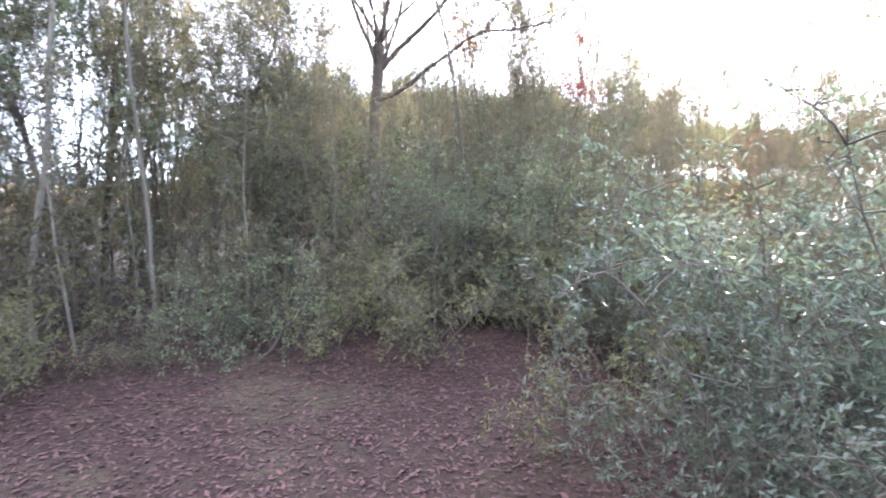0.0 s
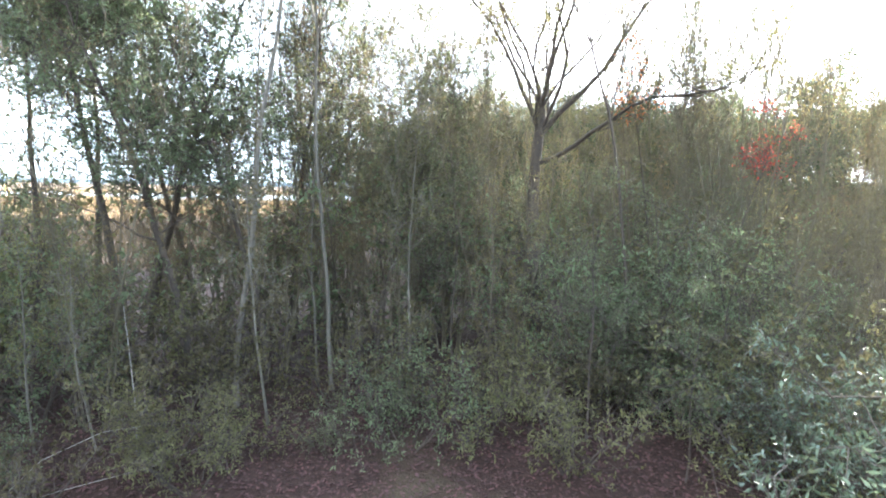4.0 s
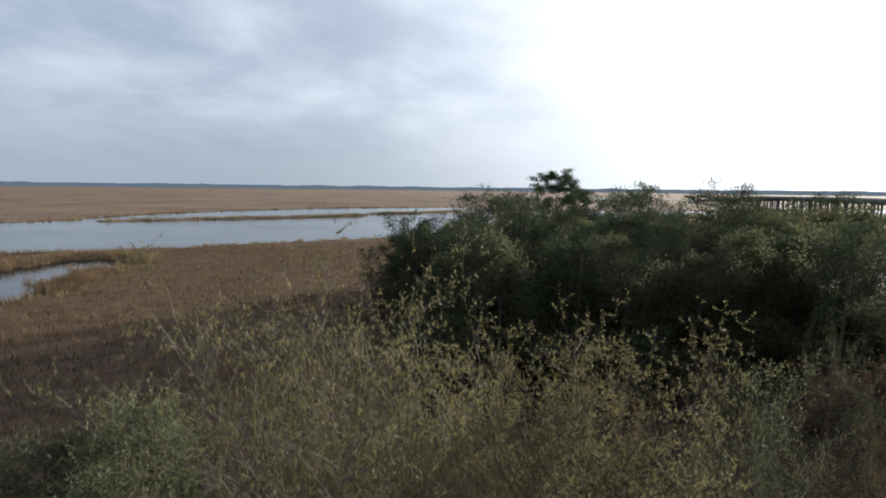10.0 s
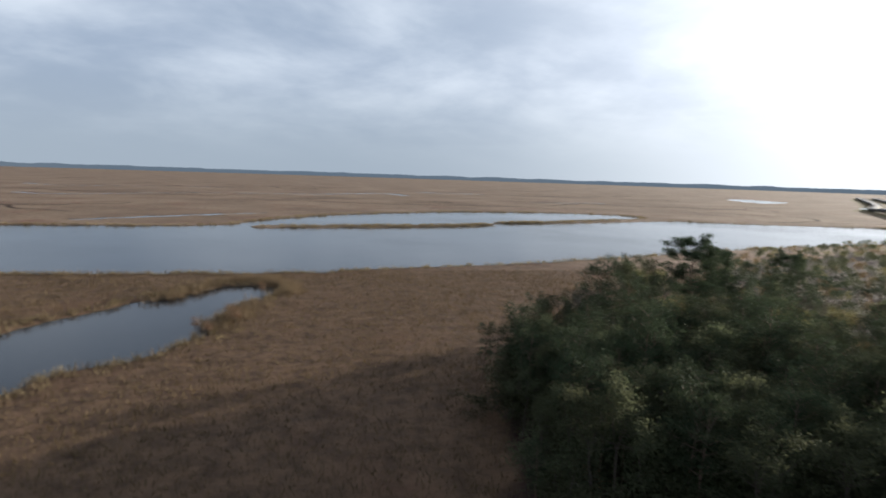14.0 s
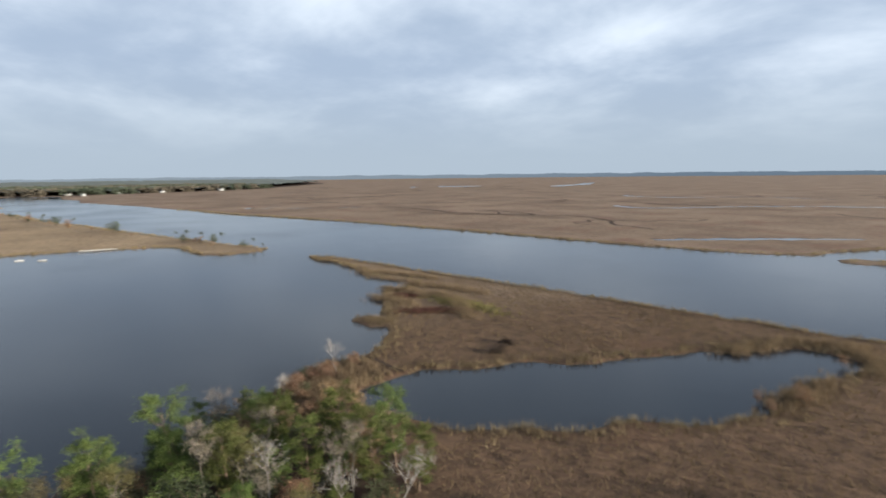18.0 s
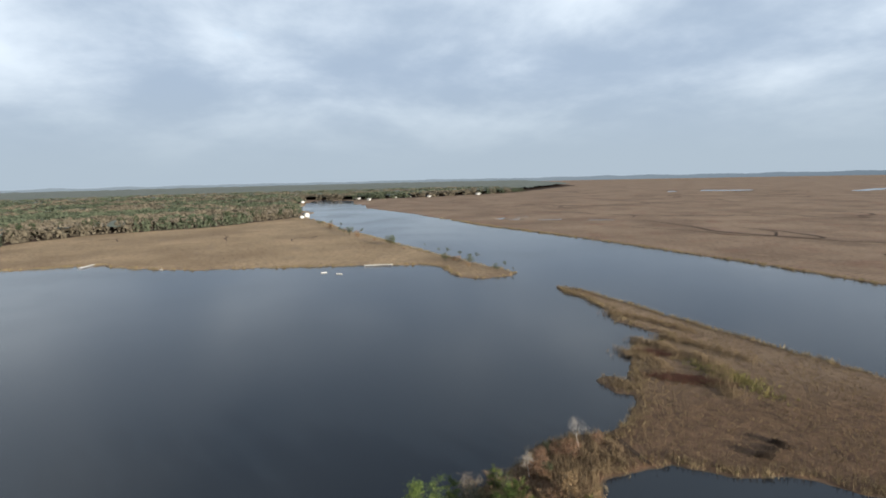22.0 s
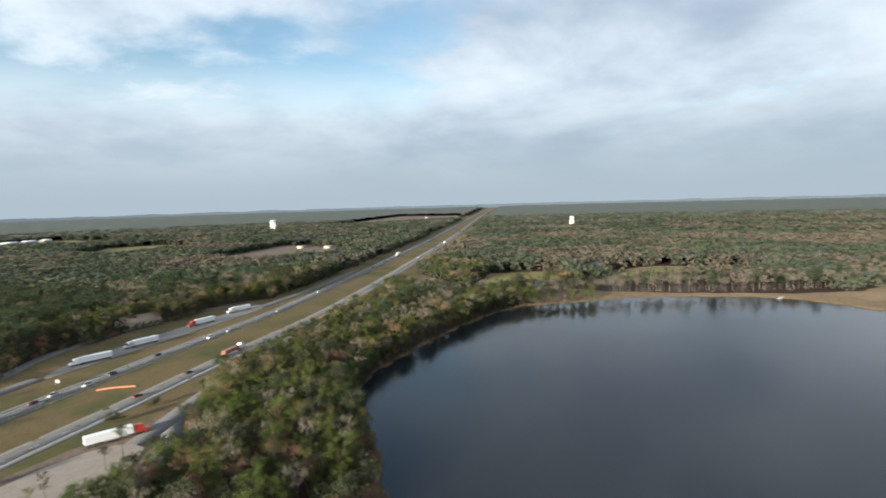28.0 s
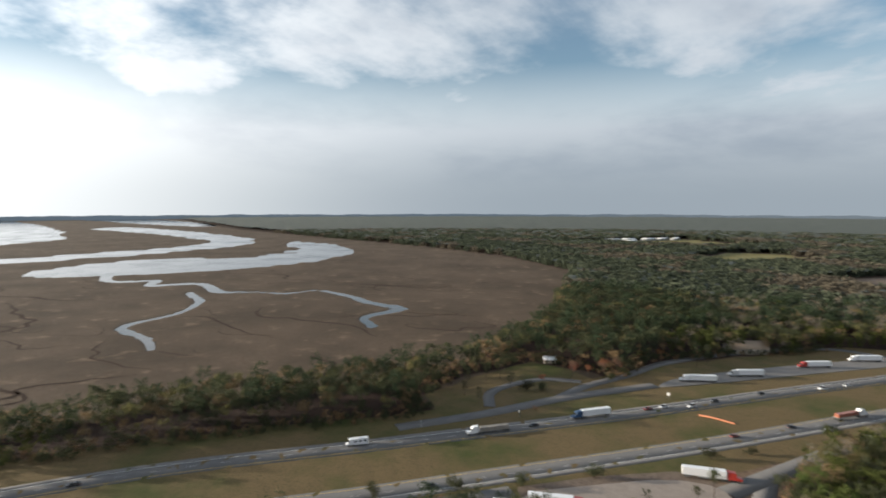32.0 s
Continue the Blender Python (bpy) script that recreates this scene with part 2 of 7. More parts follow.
def water_material():
    mat = bpy.data.materials.new("water")
    mat.use_nodes = True
    tree = mat.node_tree
    put = tree.links.new
    bsdf = tree.nodes["Principled BSDF"]
    bsdf.inputs["Base Color"].default_value = (0.006, 0.009, 0.013, 1)
    bsdf.inputs["Roughness"].default_value = 0.10
    bsdf.inputs["IOR"].default_value = 1.33
    place = tree.nodes.new("ShaderNodeNewGeometry")
    mp = tree.nodes.new("ShaderNodeMapping")
    mp.inputs["Scale"].default_value, mp.inputs["Rotation"].default_value = (1.0, 2.2, 1.0), (0, 0, 0.6)
    put(place.outputs["Position"], mp.inputs[0])
    fine = node(tree, "ShaderNodeTexNoise", Scale=0.9, Detail=4.0, Roughness=0.6)
    put(mp.outputs[0], fine.inputs["Vector"])
    wide = node(tree, "ShaderNodeTexNoise", Scale=0.012, Detail=4.0, Roughness=0.55)
    put(place.outputs["Position"], wide.inputs["Vector"])
    rough = tree.nodes.new("ShaderNodeMapRange")
    rough.inputs["From Min"].default_value, rough.inputs["From Max"].default_value = 0.4, 0.62
    rough.inputs["To Min"].default_value, rough.inputs["To Max"].default_value = 0.06, 0.16
    put(wide.outputs["Fac"], rough.inputs["Value"])
    put(rough.outputs[0], bsdf.inputs["Roughness"])
    b = tree.nodes.new("ShaderNodeBump")
    b.inputs["Strength"].default_value, b.inputs["Distance"].default_value = 0.35, 0.05
    put(fine.outputs["Fac"], b.inputs["Height"])
    put(b.outputs[0], bsdf.inputs["Normal"])
    return mat


GROUND, WATER = ground_material(), water_material()
ASPHALT = material("asphalt", (0.092, 0.089, 0.087), (0.135, 0.130, 0.126), 0.15, 0.85, 0.004, 60.0)
CONCRETE = material("concrete", (0.125, 0.119, 0.112), (0.18, 0.17, 0.16), 0.3, 0.85, 0.004, 40.0)
PAINT_WHITE = material("road_paint", (0.50, 0.50, 0.48), (0.72, 0.72, 0.70), 1.5, 0.7)
PAINT_YELLOW = material("yellow_paint", (0.45, 0.30, 0.05), (0.62, 0.43, 0.08), 1.5, 0.7)
BARK_DARK = material("dark_bark", (0.035, 0.026, 0.020), (0.095, 0.072, 0.055), 6.0, 0.95, 0.02, 22.0, 0.15)
BARK_PALE = material("pale_bark", (0.072, 0.062, 0.047), (0.155, 0.135, 0.106), 5.0, 0.9, 0.01, 22.0, 0.15)
BARK_TWIG = material("twig_bark", (0.058, 0.047, 0.030), (0.125, 0.102, 0.066), 5.0, 0.9, 0.01, 22.0, 0.15)
PINE_BARK = material("pine_bark", (0.065, 0.042, 0.030), (0.17, 0.115, 0.08), 5.0, 0.95, 0.02, 18.0, 0.15)
TWIG = material("twigs", (0.090, 0.074, 0.055), (0.175, 0.145, 0.112), 4.0, 0.9, spread=0.3)
NEEDLES = material("pine_needles", (0.021, 0.030, 0.017), (0.058, 0.074, 0.038), 1.2, 0.8, spread=0.40, leafy=0.30, gloss=0.1)
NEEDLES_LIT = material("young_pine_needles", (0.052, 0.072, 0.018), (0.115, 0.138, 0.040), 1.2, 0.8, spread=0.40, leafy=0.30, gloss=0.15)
LEAF = material("green_leaves", (0.048, 0.054, 0.029), (0.105, 0.110, 0.060), 2.0, 0.8, spread=0.5, leafy=0.5, gloss=0.1)
LEAF_NEAR = material("thicket_leaves", (0.078, 0.094, 0.048), (0.152, 0.165, 0.086), 2.0, 0.6, spread=0.5, leafy=0.50, gloss=0.3)
LEAF_OLIVE = material("olive_leaves", (0.086, 0.082, 0.036), (0.152, 0.136, 0.064), 2.0, 0.65, spread=0.5, leafy=0.55, gloss=0.3)
LEAF_TAN = material("dry_tan_leaves", (0.112, 0.080, 0.038), (0.200, 0.148, 0.072), 2.0, 0.75, spread=0.45, leafy=0.45, gloss=0.2)
LEAF_GLOSSY = material("glossy_leaves", (0.048, 0.064, 0.038), (0.100, 0.120, 0.072), 3.0, 0.38, spread=0.45, leafy=0.4, gloss=0.6)
LEAF_YELLOW = material("yellow_green_leaves", (0.105, 0.100, 0.038), (0.20, 0.175, 0.072), 2.0, 0.7, spread=0.45, leafy=0.5, gloss=0.25)
LEAF_BROWN = material("dry_brown_leaves", (0.12, 0.068, 0.036), (0.23, 0.14, 0.078), 2.0, 0.8, spread=0.45, leafy=0.3)
LEAF_ORANGE = material("orange_leaves", (0.24, 0.055, 0.022), (0.40, 0.12, 0.045), 2.0, 0.7, spread=0.4, leafy=0.4)
LEAF_RUST = material("rust_leaves", (0.17, 0.062, 0.026), (0.29, 0.115, 0.052), 2.0, 0.75, spread=0.4, leafy=0.35)
REED = material("dry_reeds", (0.056, 0.033, 0.020), (0.126, 0.077, 0.045), 0.12, 0.9, spread=0.55, leafy=0.3, fine=9.0)
REED_GREEN = material("green_reeds", (0.10, 0.11, 0.03), (0.24, 0.20, 0.07), 0.2, 0.9, spread=0.5, leafy=0.3)
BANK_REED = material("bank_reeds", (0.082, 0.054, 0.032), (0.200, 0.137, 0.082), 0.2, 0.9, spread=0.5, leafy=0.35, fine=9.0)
FALLEN = material("fallen_leaves", (0.028, 0.0105, 0.0085), (0.082, 0.034, 0.028), 3.0, 0.85, spread=0.7)
# far canopy lightened and blued: some distance haze is put into its colour
CANOPY = material("far_woods", (0.044, 0.056, 0.046), (0.068, 0.080, 0.064), 0.02, 0.95, 2.0, 0.06, fine=7.0)
WOODS = material("woods", (0.054, 0.066, 0.044), (0.090, 0.102, 0.068), 0.006, 0.9, spread=0.22, leafy=0.35, fine=10.0, gloss=0.05)
WOODS_BROWN = material("bare_woods", (0.095, 0.083, 0.060), (0.150, 0.130, 0.097), 0.01, 0.95, spread=0.22, leafy=0.35, fine=10.0, gloss=0.05)
METAL_WHITE = material("white_paint", (0.70, 0.71, 0.72), (0.82, 0.82, 0.82), 1.0, 0.4, coat=0.2)
STEEL = material("galvanised_steel", (0.32, 0.33, 0.34), (0.45, 0.46, 0.47), 2.0, 0.45, metal=0.8)
GLASS_DARK = material("dark_glass", (0.012, 0.014, 0.016), (0.02, 0.022, 0.025), 1.0, 0.08, gloss=0.7)
RUBBER = material("rubber", (0.012, 0.012, 0.012), (0.03, 0.03, 0.03), 8.0, 0.85)
WOOD_GREY = material("weathered_wood", (0.20, 0.18, 0.155), (0.36, 0.33, 0.29), 3.0, 0.9, 0.01, 20.0)
ROOF_GREY = material("grey_shingles", (0.14, 0.135, 0.13), (0.25, 0.24, 0.235), 1.5, 0.9, 0.02, 14.0)
ROOF_TAN = material("tan_shingles", (0.26, 0.19, 0.13), (0.38, 0.29, 0.21), 1.5, 0.9, 0.02, 14.0)
WALL_WHITE = material("white_siding", (0.30, 0.30, 0.29), (0.40, 0.40, 0.385), 0.8, 0.7)
WALL_TAN = material("tan_wall", (0.40, 0.34, 0.27), (0.55, 0.48, 0.39), 0.8, 0.8)
EARTH = material("orange_earth", (0.42, 0.15, 0.07), (0.60, 0.26, 0.14), 1.0, 0.9)
HAZE = bpy.data.materials.new("distant_haze")


# ---- mesh helpers ----
class Buffer:
    """Collects points and faces, and makes one mesh of them."""

    def __init__(self):
        self.points, self.loops, self.sizes, self.count = [], [], [], 0

    def add(self, points, faces):
        points, faces = np.asarray(points, float).reshape(-1, 3), np.asarray(faces, int)
        self.loops.append((faces + self.count).ravel())
        self.sizes.append(np.full(len(faces), faces.shape[1], int))
        self.points.append(points)
        self.count += len(points)

    def mesh(self, name, mat, smooth=False):
        points, loops, sizes = np.concatenate(self.points), np.concatenate(self.loops), np.concatenate(self.sizes)
        me = bpy.data.meshes.new(name)
        me.vertices.add(len(points))
        me.vertices.foreach_set("co", points.astype(np.float32).ravel())
        me.loops.add(len(loops))
        me.loops.foreach_set("vertex_index", loops.astype(np.int32))
        me.polygons.add(len(sizes))
        me.polygons.foreach_set("loop_start", (np.cumsum(sizes) - sizes).astype(np.int32))
        me.polygons.foreach_set("loop_total", sizes.astype(np.int32))
        if smooth:
            me.polygons.foreach_set("use_smooth", np.ones(len(sizes), bool))
        me.materials.append(mat)
        me.update(calc_edges=True)
        me.validate()
        return me


def part(name, data, parent, label="", m=None):
    """Links a mesh under a thing or under a part."""
    ob = new(name, data)
    ob.parent = parent
    if m is not None:
        ob.matrix_basis = m
    return tagged(ob, label)


def thing(name, label, category, group="", kind="", data=None, m=None):
    ob = new(name, data)
    if m is not None:
        ob.matrix_basis = m
    return tagged(ob, label, category, group, kind)


def tube(buf, line, radii, sides=6, cap=True):
    """A tapering tube along a line of points."""
    line = [Vector(p) for p in line]
    n = len(line)
    ring = np.zeros((n, sides, 3))
    angles = np.arange(sides) * 2 * math.pi / sides
    for k, p in enumerate(line):
        d = (line[min(k + 1, n - 1)] - line[max(k - 1, 0)]).normalized()
        side = d.cross(Vector((0.31, 0.11, 0.94)) if abs(d.z) < 0.9 else Vector((1, 0, 0))).normalized()
        over = d.cross(side)
        ring[k] = np.array(p) + radii[k] * (np.cos(angles)[:, None] * np.array(side) + np.sin(angles)[:, None] * np.array(over))
    faces = [(k * sides + j, k * sides + (j + 1) % sides, (k + 1) * sides + (j + 1) % sides, (k + 1) * sides + j)
             for k in range(n - 1) for j in range(sides)]
    buf.add(ring.reshape(-1, 3), faces)
    if cap:
        buf.add(ring[-1], [tuple(range(sides))])


BOX = [(0, 3, 2, 1), (4, 5, 6, 7), (0, 1, 5, 4), (1, 2, 6, 5), (2, 3, 7, 6), (3, 0, 4, 7)]


def box(buf, x0, y0, z0, x1, y1, z1, inset=0.0):
    """A box; inset draws its top in."""
    i = inset
    buf.add([(x0, y0, z0), (x1, y0, z0), (x1, y1, z0), (x0, y1, z0),
             (x0 + i, y0 + i, z1), (x1 - i, y0 + i, z1), (x1 - i, y1 - i, z1), (x0 + i, y1 - i, z1)], BOX)


def soft_box(name, mat, x0, y0, z0, x1, y1, z1, r=0.05):
    """A box with rounded edges, as a mesh."""
    bm = bmesh.new()
    bmesh.ops.create_cube(bm, size=1.0)
    for v in bm.verts:
        v.co = Vector(((x0 + x1) / 2 + v.co.x * (x1 - x0), (y0 + y1) / 2 + v.co.y * (y1 - y0), (z0 + z1) / 2 + v.co.z * (z1 - z0)))
    if r:
        bmesh.ops.bevel(bm, geom=list(bm.edges), offset=r, segments=2, affect="EDGES")
    me = bpy.data.meshes.new(name)
    bm.to_mesh(me)
    bm.free()
    me.materials.append(mat)
    return me


def one(name, mat, build, smooth=False):
    buf = Buffer()
    build(buf)
    return buf.mesh(name, mat, smooth)

# ---- the plan: water, woods, road ----
def rounded(line, times=1, closed=True):
    """Cuts the corners of a line."""
    p = np.array(line, float)
    for _ in range(times):
        q = np.roll(p, -1, 0) if closed else p[1:]
        a = p if closed else p[:-1]
        out = np.empty((2 * len(a), 2))
        out[0::2], out[1::2] = 0.75 * a + 0.25 * q, 0.25 * a + 0.75 * q
        p = out if closed else np.vstack([p[:1], out, p[-1:]])
    return p


RIVER = [(-1217, 106), (-1540, 175), (-1437, 262), (-1144, 213), (-841, 241), (-593, 255), (-438, 276), (-260, 288), (-165, 286),
         (-65, 295), (-50, 334), (-20, 377), (31, 417), (100, 455), (190, 462), (244, 442), (236, 400), (293, 372), (400, 358),
         (560, 345), (760, 380), (780, 310), (560, 278), (350, 252), (260, 245), (180, 226), (116, 200), (73, 185), (37, 175),
         (12, 169), (-12, 162), (-48, 161), (-77, 160), (-117, 159), (-160, 156), (-192, 155), (-228, 153), (-247, 144)]
POND_SHORE = [(-210, 141), (-194, 141), (-177, 130), (-161, 133), (-148, 136), (-145, 114), (-134, 107), (-122, 98), (-105, 85),
              (-95, 72), (-98, 65), (-98, 57), (-94, 48), (-88, 40), (-82, 28), (-80, 10), (-78, -12), (-72, -42), (-63, -80),
              (-57, -110), (-59, -138), (-72, -168), (-77, -193), (-85, -223), (-102, -247), (-139, -274), (-186, -304)]
POND_FAR = [(-260, -340), (-305, -325), (-377, -300), (-450, -244), (-452, -183), (-444, -137), (-449, -101), (-426, -91),
            (-384, -36), (-377, 4), (-350, 81), (-335, 115), (-291, 109), (-275, 119), (-280, 148), (-305, 144), (-332, 140),
            (-379, 133), (-448, 122), (-599, 107), (-767, 92), (-978, 101)]
CREEK = [(-82, 72), (-75, 81), (-67, 93), (-54, 109), (-44, 123), (-34, 138), (-20, 145), (-15, 140), (-16, 130), (-23, 120),
         (-25, 110), (-22, 101), (-26, 94), (-35, 86), (-42, 74), (-49, 67), (-58, 61), (-68, 57), (-79, 57), (-83, 64)]
ARM = [(1000, -440), (909, -427), (847, -489), (804, -552), (747, -634), (718, -762), (727, -868), (775, -1046), (980, -1194),
       (1161, -1234), (1120, -1146), (938, -1036), (904, -942), (868, -793), (968, -727), (1060, -640)]
MAIN = [(1262, -420, 60), (1210, -690, 48), (1205, -920, 55), (1262, -1090, 62), (1400, -1215, 60), (1950, -1420, 80), (2560, -1560, 95)]
BAY = [(1700, -300), (1767, -754), (1846, -873), (1891, -1008), (2163, -1096), (2400, -1250), (3600, -1700), (4600, -2000),
       (4600, 500), (2000, -100)]
LAGOON = [(2500, -1900), (3300, -2100), (4700, -2500), (4700, -2900), (3000, -2350), (2400, -2020)]
FAR_REACH = [(700, 850), (760, 1010), (850, 1060), (830, 960), (770, 860)]
STREAMS = [
    [(838, -510, 9), (771, -460, 8), (720, -492, 9), (690, -456, 8), (645, -498, 8), (568, -470, 9), (531, -490, 4), (475, -494, 4),
     (459, -530, 4), (401, -516, 6), (358, -493, 7), (306, -478, 9), (313, -425, 5), (283, -394, 6)],
    [(600, -452, 3), (570, -438, 5), (526, -412, 5.5), (485, -350, 3.5), (471, -291, 5.5), (413, -273, 4.5), (379, -251, 3.5)],
    [(-142, 321, 2.5), (-119, 343, 5), (-85, 372, 5), (-52, 397, 2.5)],
    [(-329, 620, 5), (-268, 607, 6), (-164, 715, 6), (-22, 765, 8), (45, 850, 10), (81, 790, 8)],
    [(130, 954, 14), (173, 940, 18), (230, 935, 12)],
    [(-1290, 1150, 16), (-1246, 1240, 24), (-1150, 1330, 12)],
    [(-930, 1400, 16), (-1010, 1700, 26), (-1100, 1900, 14)],
    [(-676, 363, 2.5), (-650, 310, 3), (-560, 420, 2.5)],
    [(756, 713, 12), (900, 760, 14), (1300, 900, 16)],
    [(420, 640, 3), (330, 690, 6), (250, 660, 5), (180, 700, 3)],
    [(-480, 900, 5), (-380, 860, 7), (-250, 930, 6), (-150, 900, 5)],
]
ISLANDS = [[(-40, 298, 8), (24, 311, 7), (60, 320, 6.5), (87, 331, 4)], [(100, 346, 4), (140, 358, 7), (200, 385, 9), (244, 402, 14)],
           [(-121, 92, 4.5), (-116, 91, 4.5)], [(880, -900, 1), (890, -930, 18), (900, -960, 2)]]
# woods: regions between water, marsh and road
WOODS_NEAR = [(18, 46), (20, 62), (28, 84), (48, 100), (72, 112), (110, 152), (150, 182), (230, 214), (330, 236), (400, 240), (330, 120),
              (250, 0), (180, -70), (115, -130), (70, -160), (30, -165), (0, -180), (-15, -215), (-30, -262), (-70, -310), (-130, -385),
              (-200, -480), (-215, -470), (-265, -392), (-330, -400), (-300, -350), (-240, -310), (-180, -278), (-139, -255), (-115, -225),
              (-100, -190), (-95, -160), (-85, -130), (-85, -100), (-90, -60), (-95, -30), (-96, 5), (-96, 28),
              (-88, 40), (-76, 43), (-66, 46), (-60, 47), (-52, 42), (-46, 30), (-34, 24), (-20, 26), (-6, 34), (6, 36)]
WOODS_EAST = [(290, -60), (299, -123), (277, -162), (241, -210), (195, -262), (163, -318), (153, -372), (151, -472), (176, -611), (238, -887),
              (419, -1073), (652, -1208), (1063, -1378), (2000, -1760), (5200, -3600), (4000, -6000), (-3300, -4700), (-1430, -2180),
              (-640, -1140), (-300, -700), (-150, -500), (-60, -470), (40, -400), (60, -340), (100, -290), (160, -200), (215, -140)]
WOODS_WEST = [(-460, -250), (-520, -212), (-640, -224), (-717, -163), (-736, -81), (-745, -40), (-815, 28), (-860, 70), (-1000, 92),
              (-1217, 90), (-1560, 160), (-1470, 290), (-1490, 480), (-1600, 800), (-2300, 1500), (-5200, 2600), (-5200, -5200),
              (-3000, -4300), (-1530, -2230), (-700, -1110), (-390, -720), (-300, -590), (-290, -460), (-360, -420), (-345, -400), (-372, -335)]
CENTRE = [(-3300, -4520), (-2335, -3300), (-1478, -2183), (-660, -1105), (-326, -680), (-202, -525), (-115.5, -422.5), (-43.5, -348.5),
          (27.5, -274.5), (118.5, -185.5), (208.5, -94.5), (310, 60), (404, 225), (466, 310), (537, 392), (618, 496), (705, 610),
          (767, 664), (1000, 880), (1600, 1480)]


def inside(ring, x, y):
    ring = np.asarray(ring, float)
    hit = np.zeros(x.shape, bool)
    x0, y0 = ring[-1]
    for x1, y1 in ring:
        if y0 != y1:
            hit ^= ((y1 > y) != (y0 > y)) & (x < (x0 - x1) * (y - y1) / (y0 - y1) + x1)
        x0, y0 = x1, y1
    return hit


def edge_distance(line, x, y, closed=True):
    line = np.asarray(line, float)
    far = np.full(x.shape, 1e12)
    ends = np.roll(line, -1, 0) if closed else line[1:]
    for (x0, y0), (x1, y1) in zip(line, ends):
        dx, dy = x1 - x0, y1 - y0
        t = np.clip(((x - x0) * dx + (y - y0) * dy) / (dx * dx + dy * dy + 1e-9), 0, 1)
        far = np.minimum(far, (x - x0 - t * dx) ** 2 + (y - y0 - t * dy) ** 2)
    return np.sqrt(far)


def signed(ring, x, y):
    """Positive inside."""
    return np.where(inside(ring, x, y), 1, -1) * edge_distance(ring, x, y)


def band(line, x, y):
    """Positive within a line of changing half-width."""
    best = np.full(x.shape, -1e9)
    for (x0, y0, w0), (x1, y1, w1) in zip(line, line[1:]):
        dx, dy = x1 - x0, y1 - y0
        t = np.clip(((x - x0) * dx + (y - y0) * dy) / (dx * dx + dy * dy), 0, 1)
        best = np.maximum(best, w0 + t * (w1 - w0) - np.hypot(x - x0 - t * dx, y - y0 - t * dy))
    return best


def ripple(x, y, size, seed=0.0):
    """Cheap smooth noise, about -1 to 1."""
    a, b = x / size + seed * 7.13, y / size + seed * 3.77
    return (np.sin(a * 1.7 + 1.3 * np.sin(b * 1.1 + seed)) + np.sin(b * 1.9 + 1.7 * np.sin(a * 0.9 + 2 + seed))
            + np.sin((a + b) * 1.3 + 1.1 * np.sin((a - b) * 1.6 + seed))) / 3


def curve(line, step):
    """A smooth line through the points, at even steps."""
    p = np.array(line, float)
    p = np.vstack([2 * p[0] - p[1], p, 2 * p[-1] - p[-2]])
    out = []
    for a, b, c, d in zip(p, p[1:], p[2:], p[3:]):
        n = max(2, int(np.hypot(*(c - b)[:2]) / step))
        for t in np.arange(n) / n:
            out.append(0.5 * (2 * b + (c - a) * t + (2 * a - 5 * b + 4 * c - d) * t * t + (3 * b - a - 3 * c + d) * t ** 3))
    out.append(p[-2])
    return np.array(out)


LAKE = rounded(RIVER + POND_SHORE + POND_FAR, 1)
STREAMS = [curve([(px, py, w * 0.82) for px, py, w in line], 14.0) for line in STREAMS]
SHORES = [LAKE, rounded(CREEK, 1), rounded(ARM, 2), rounded(BAY, 1), rounded(LAGOON, 1), rounded(FAR_REACH, 1)]


def wetness(x, y):
    """Metres into the water; negative on land."""
    far = np.hypot(x, y)
    wx = x + 1.6 * ripple(x, y, 7.0, 1) + 0.5 * ripple(x, y, 2.1, 2) + np.clip(far / 300 - 1, 0, 3) * 5 * ripple(x, y, 60, 3)
    wy = y + 1.6 * ripple(x, y, 6.3, 4) + 0.5 * ripple(x, y, 1.9, 5) + np.clip(far / 300 - 1, 0, 3) * 5 * ripple(x, y, 66, 6)
    wet = np.full(x.shape, -1e9)
    for ring in SHORES:
        wet = np.maximum(wet, signed(ring, wx, wy))
    for line in STREAMS + [MAIN]:
        wet = np.maximum(wet, band(line, wx, wy))
    for line in ISLANDS:
        wet = np.minimum(wet, -band(line, wx, wy))
    return wet


AXIS = curve(CENTRE, 12.0)
AXIS_WAY = np.gradient(AXIS, axis=0)
AXIS_WAY /= np.hypot(AXIS_WAY[:, 0], AXIS_WAY[:, 1])[:, None]
AXIS_SIDE = np.stack([AXIS_WAY[:, 1], -AXIS_WAY[:, 0]], 1)     # towards the marsh, away from the pond
AXIS_RUN = np.concatenate([[0], np.cumsum(np.hypot(*np.diff(AXIS, axis=0).T))])
MID = int(np.argmin(np.hypot(AXIS[:, 0] - 27.5, AXIS[:, 1] + 274.5)))
AXIS_RUN -= AXIS_RUN[MID]


def road_point(run, off):
    """A place on the road: metres along it from the rest area, metres beside its middle."""
    k = [np.interp(run, AXIS_RUN, AXIS[:, i]) + off * np.interp(run, AXIS_RUN, AXIS_SIDE[:, i]) for i in range(2)]
    return k[0], k[1]


def road_turn(run):
    return math.degrees(math.atan2(np.interp(run, AXIS_RUN, AXIS_WAY[:, 1]), np.interp(run, AXIS_RUN, AXIS_WAY[:, 0])))


BRIDGE_FROM = 352.0


def ease(t):
    t = np.clip(t, 0, 1)
    return t * t * (3 - 2 * t)


def road_height(run):
    """The road climbs to the river crossing and comes down again over the far marsh."""
    return 0.62 + 12.0 * ease((run - 330) / 270) - 8.2 * ease((run - 740) / 420)


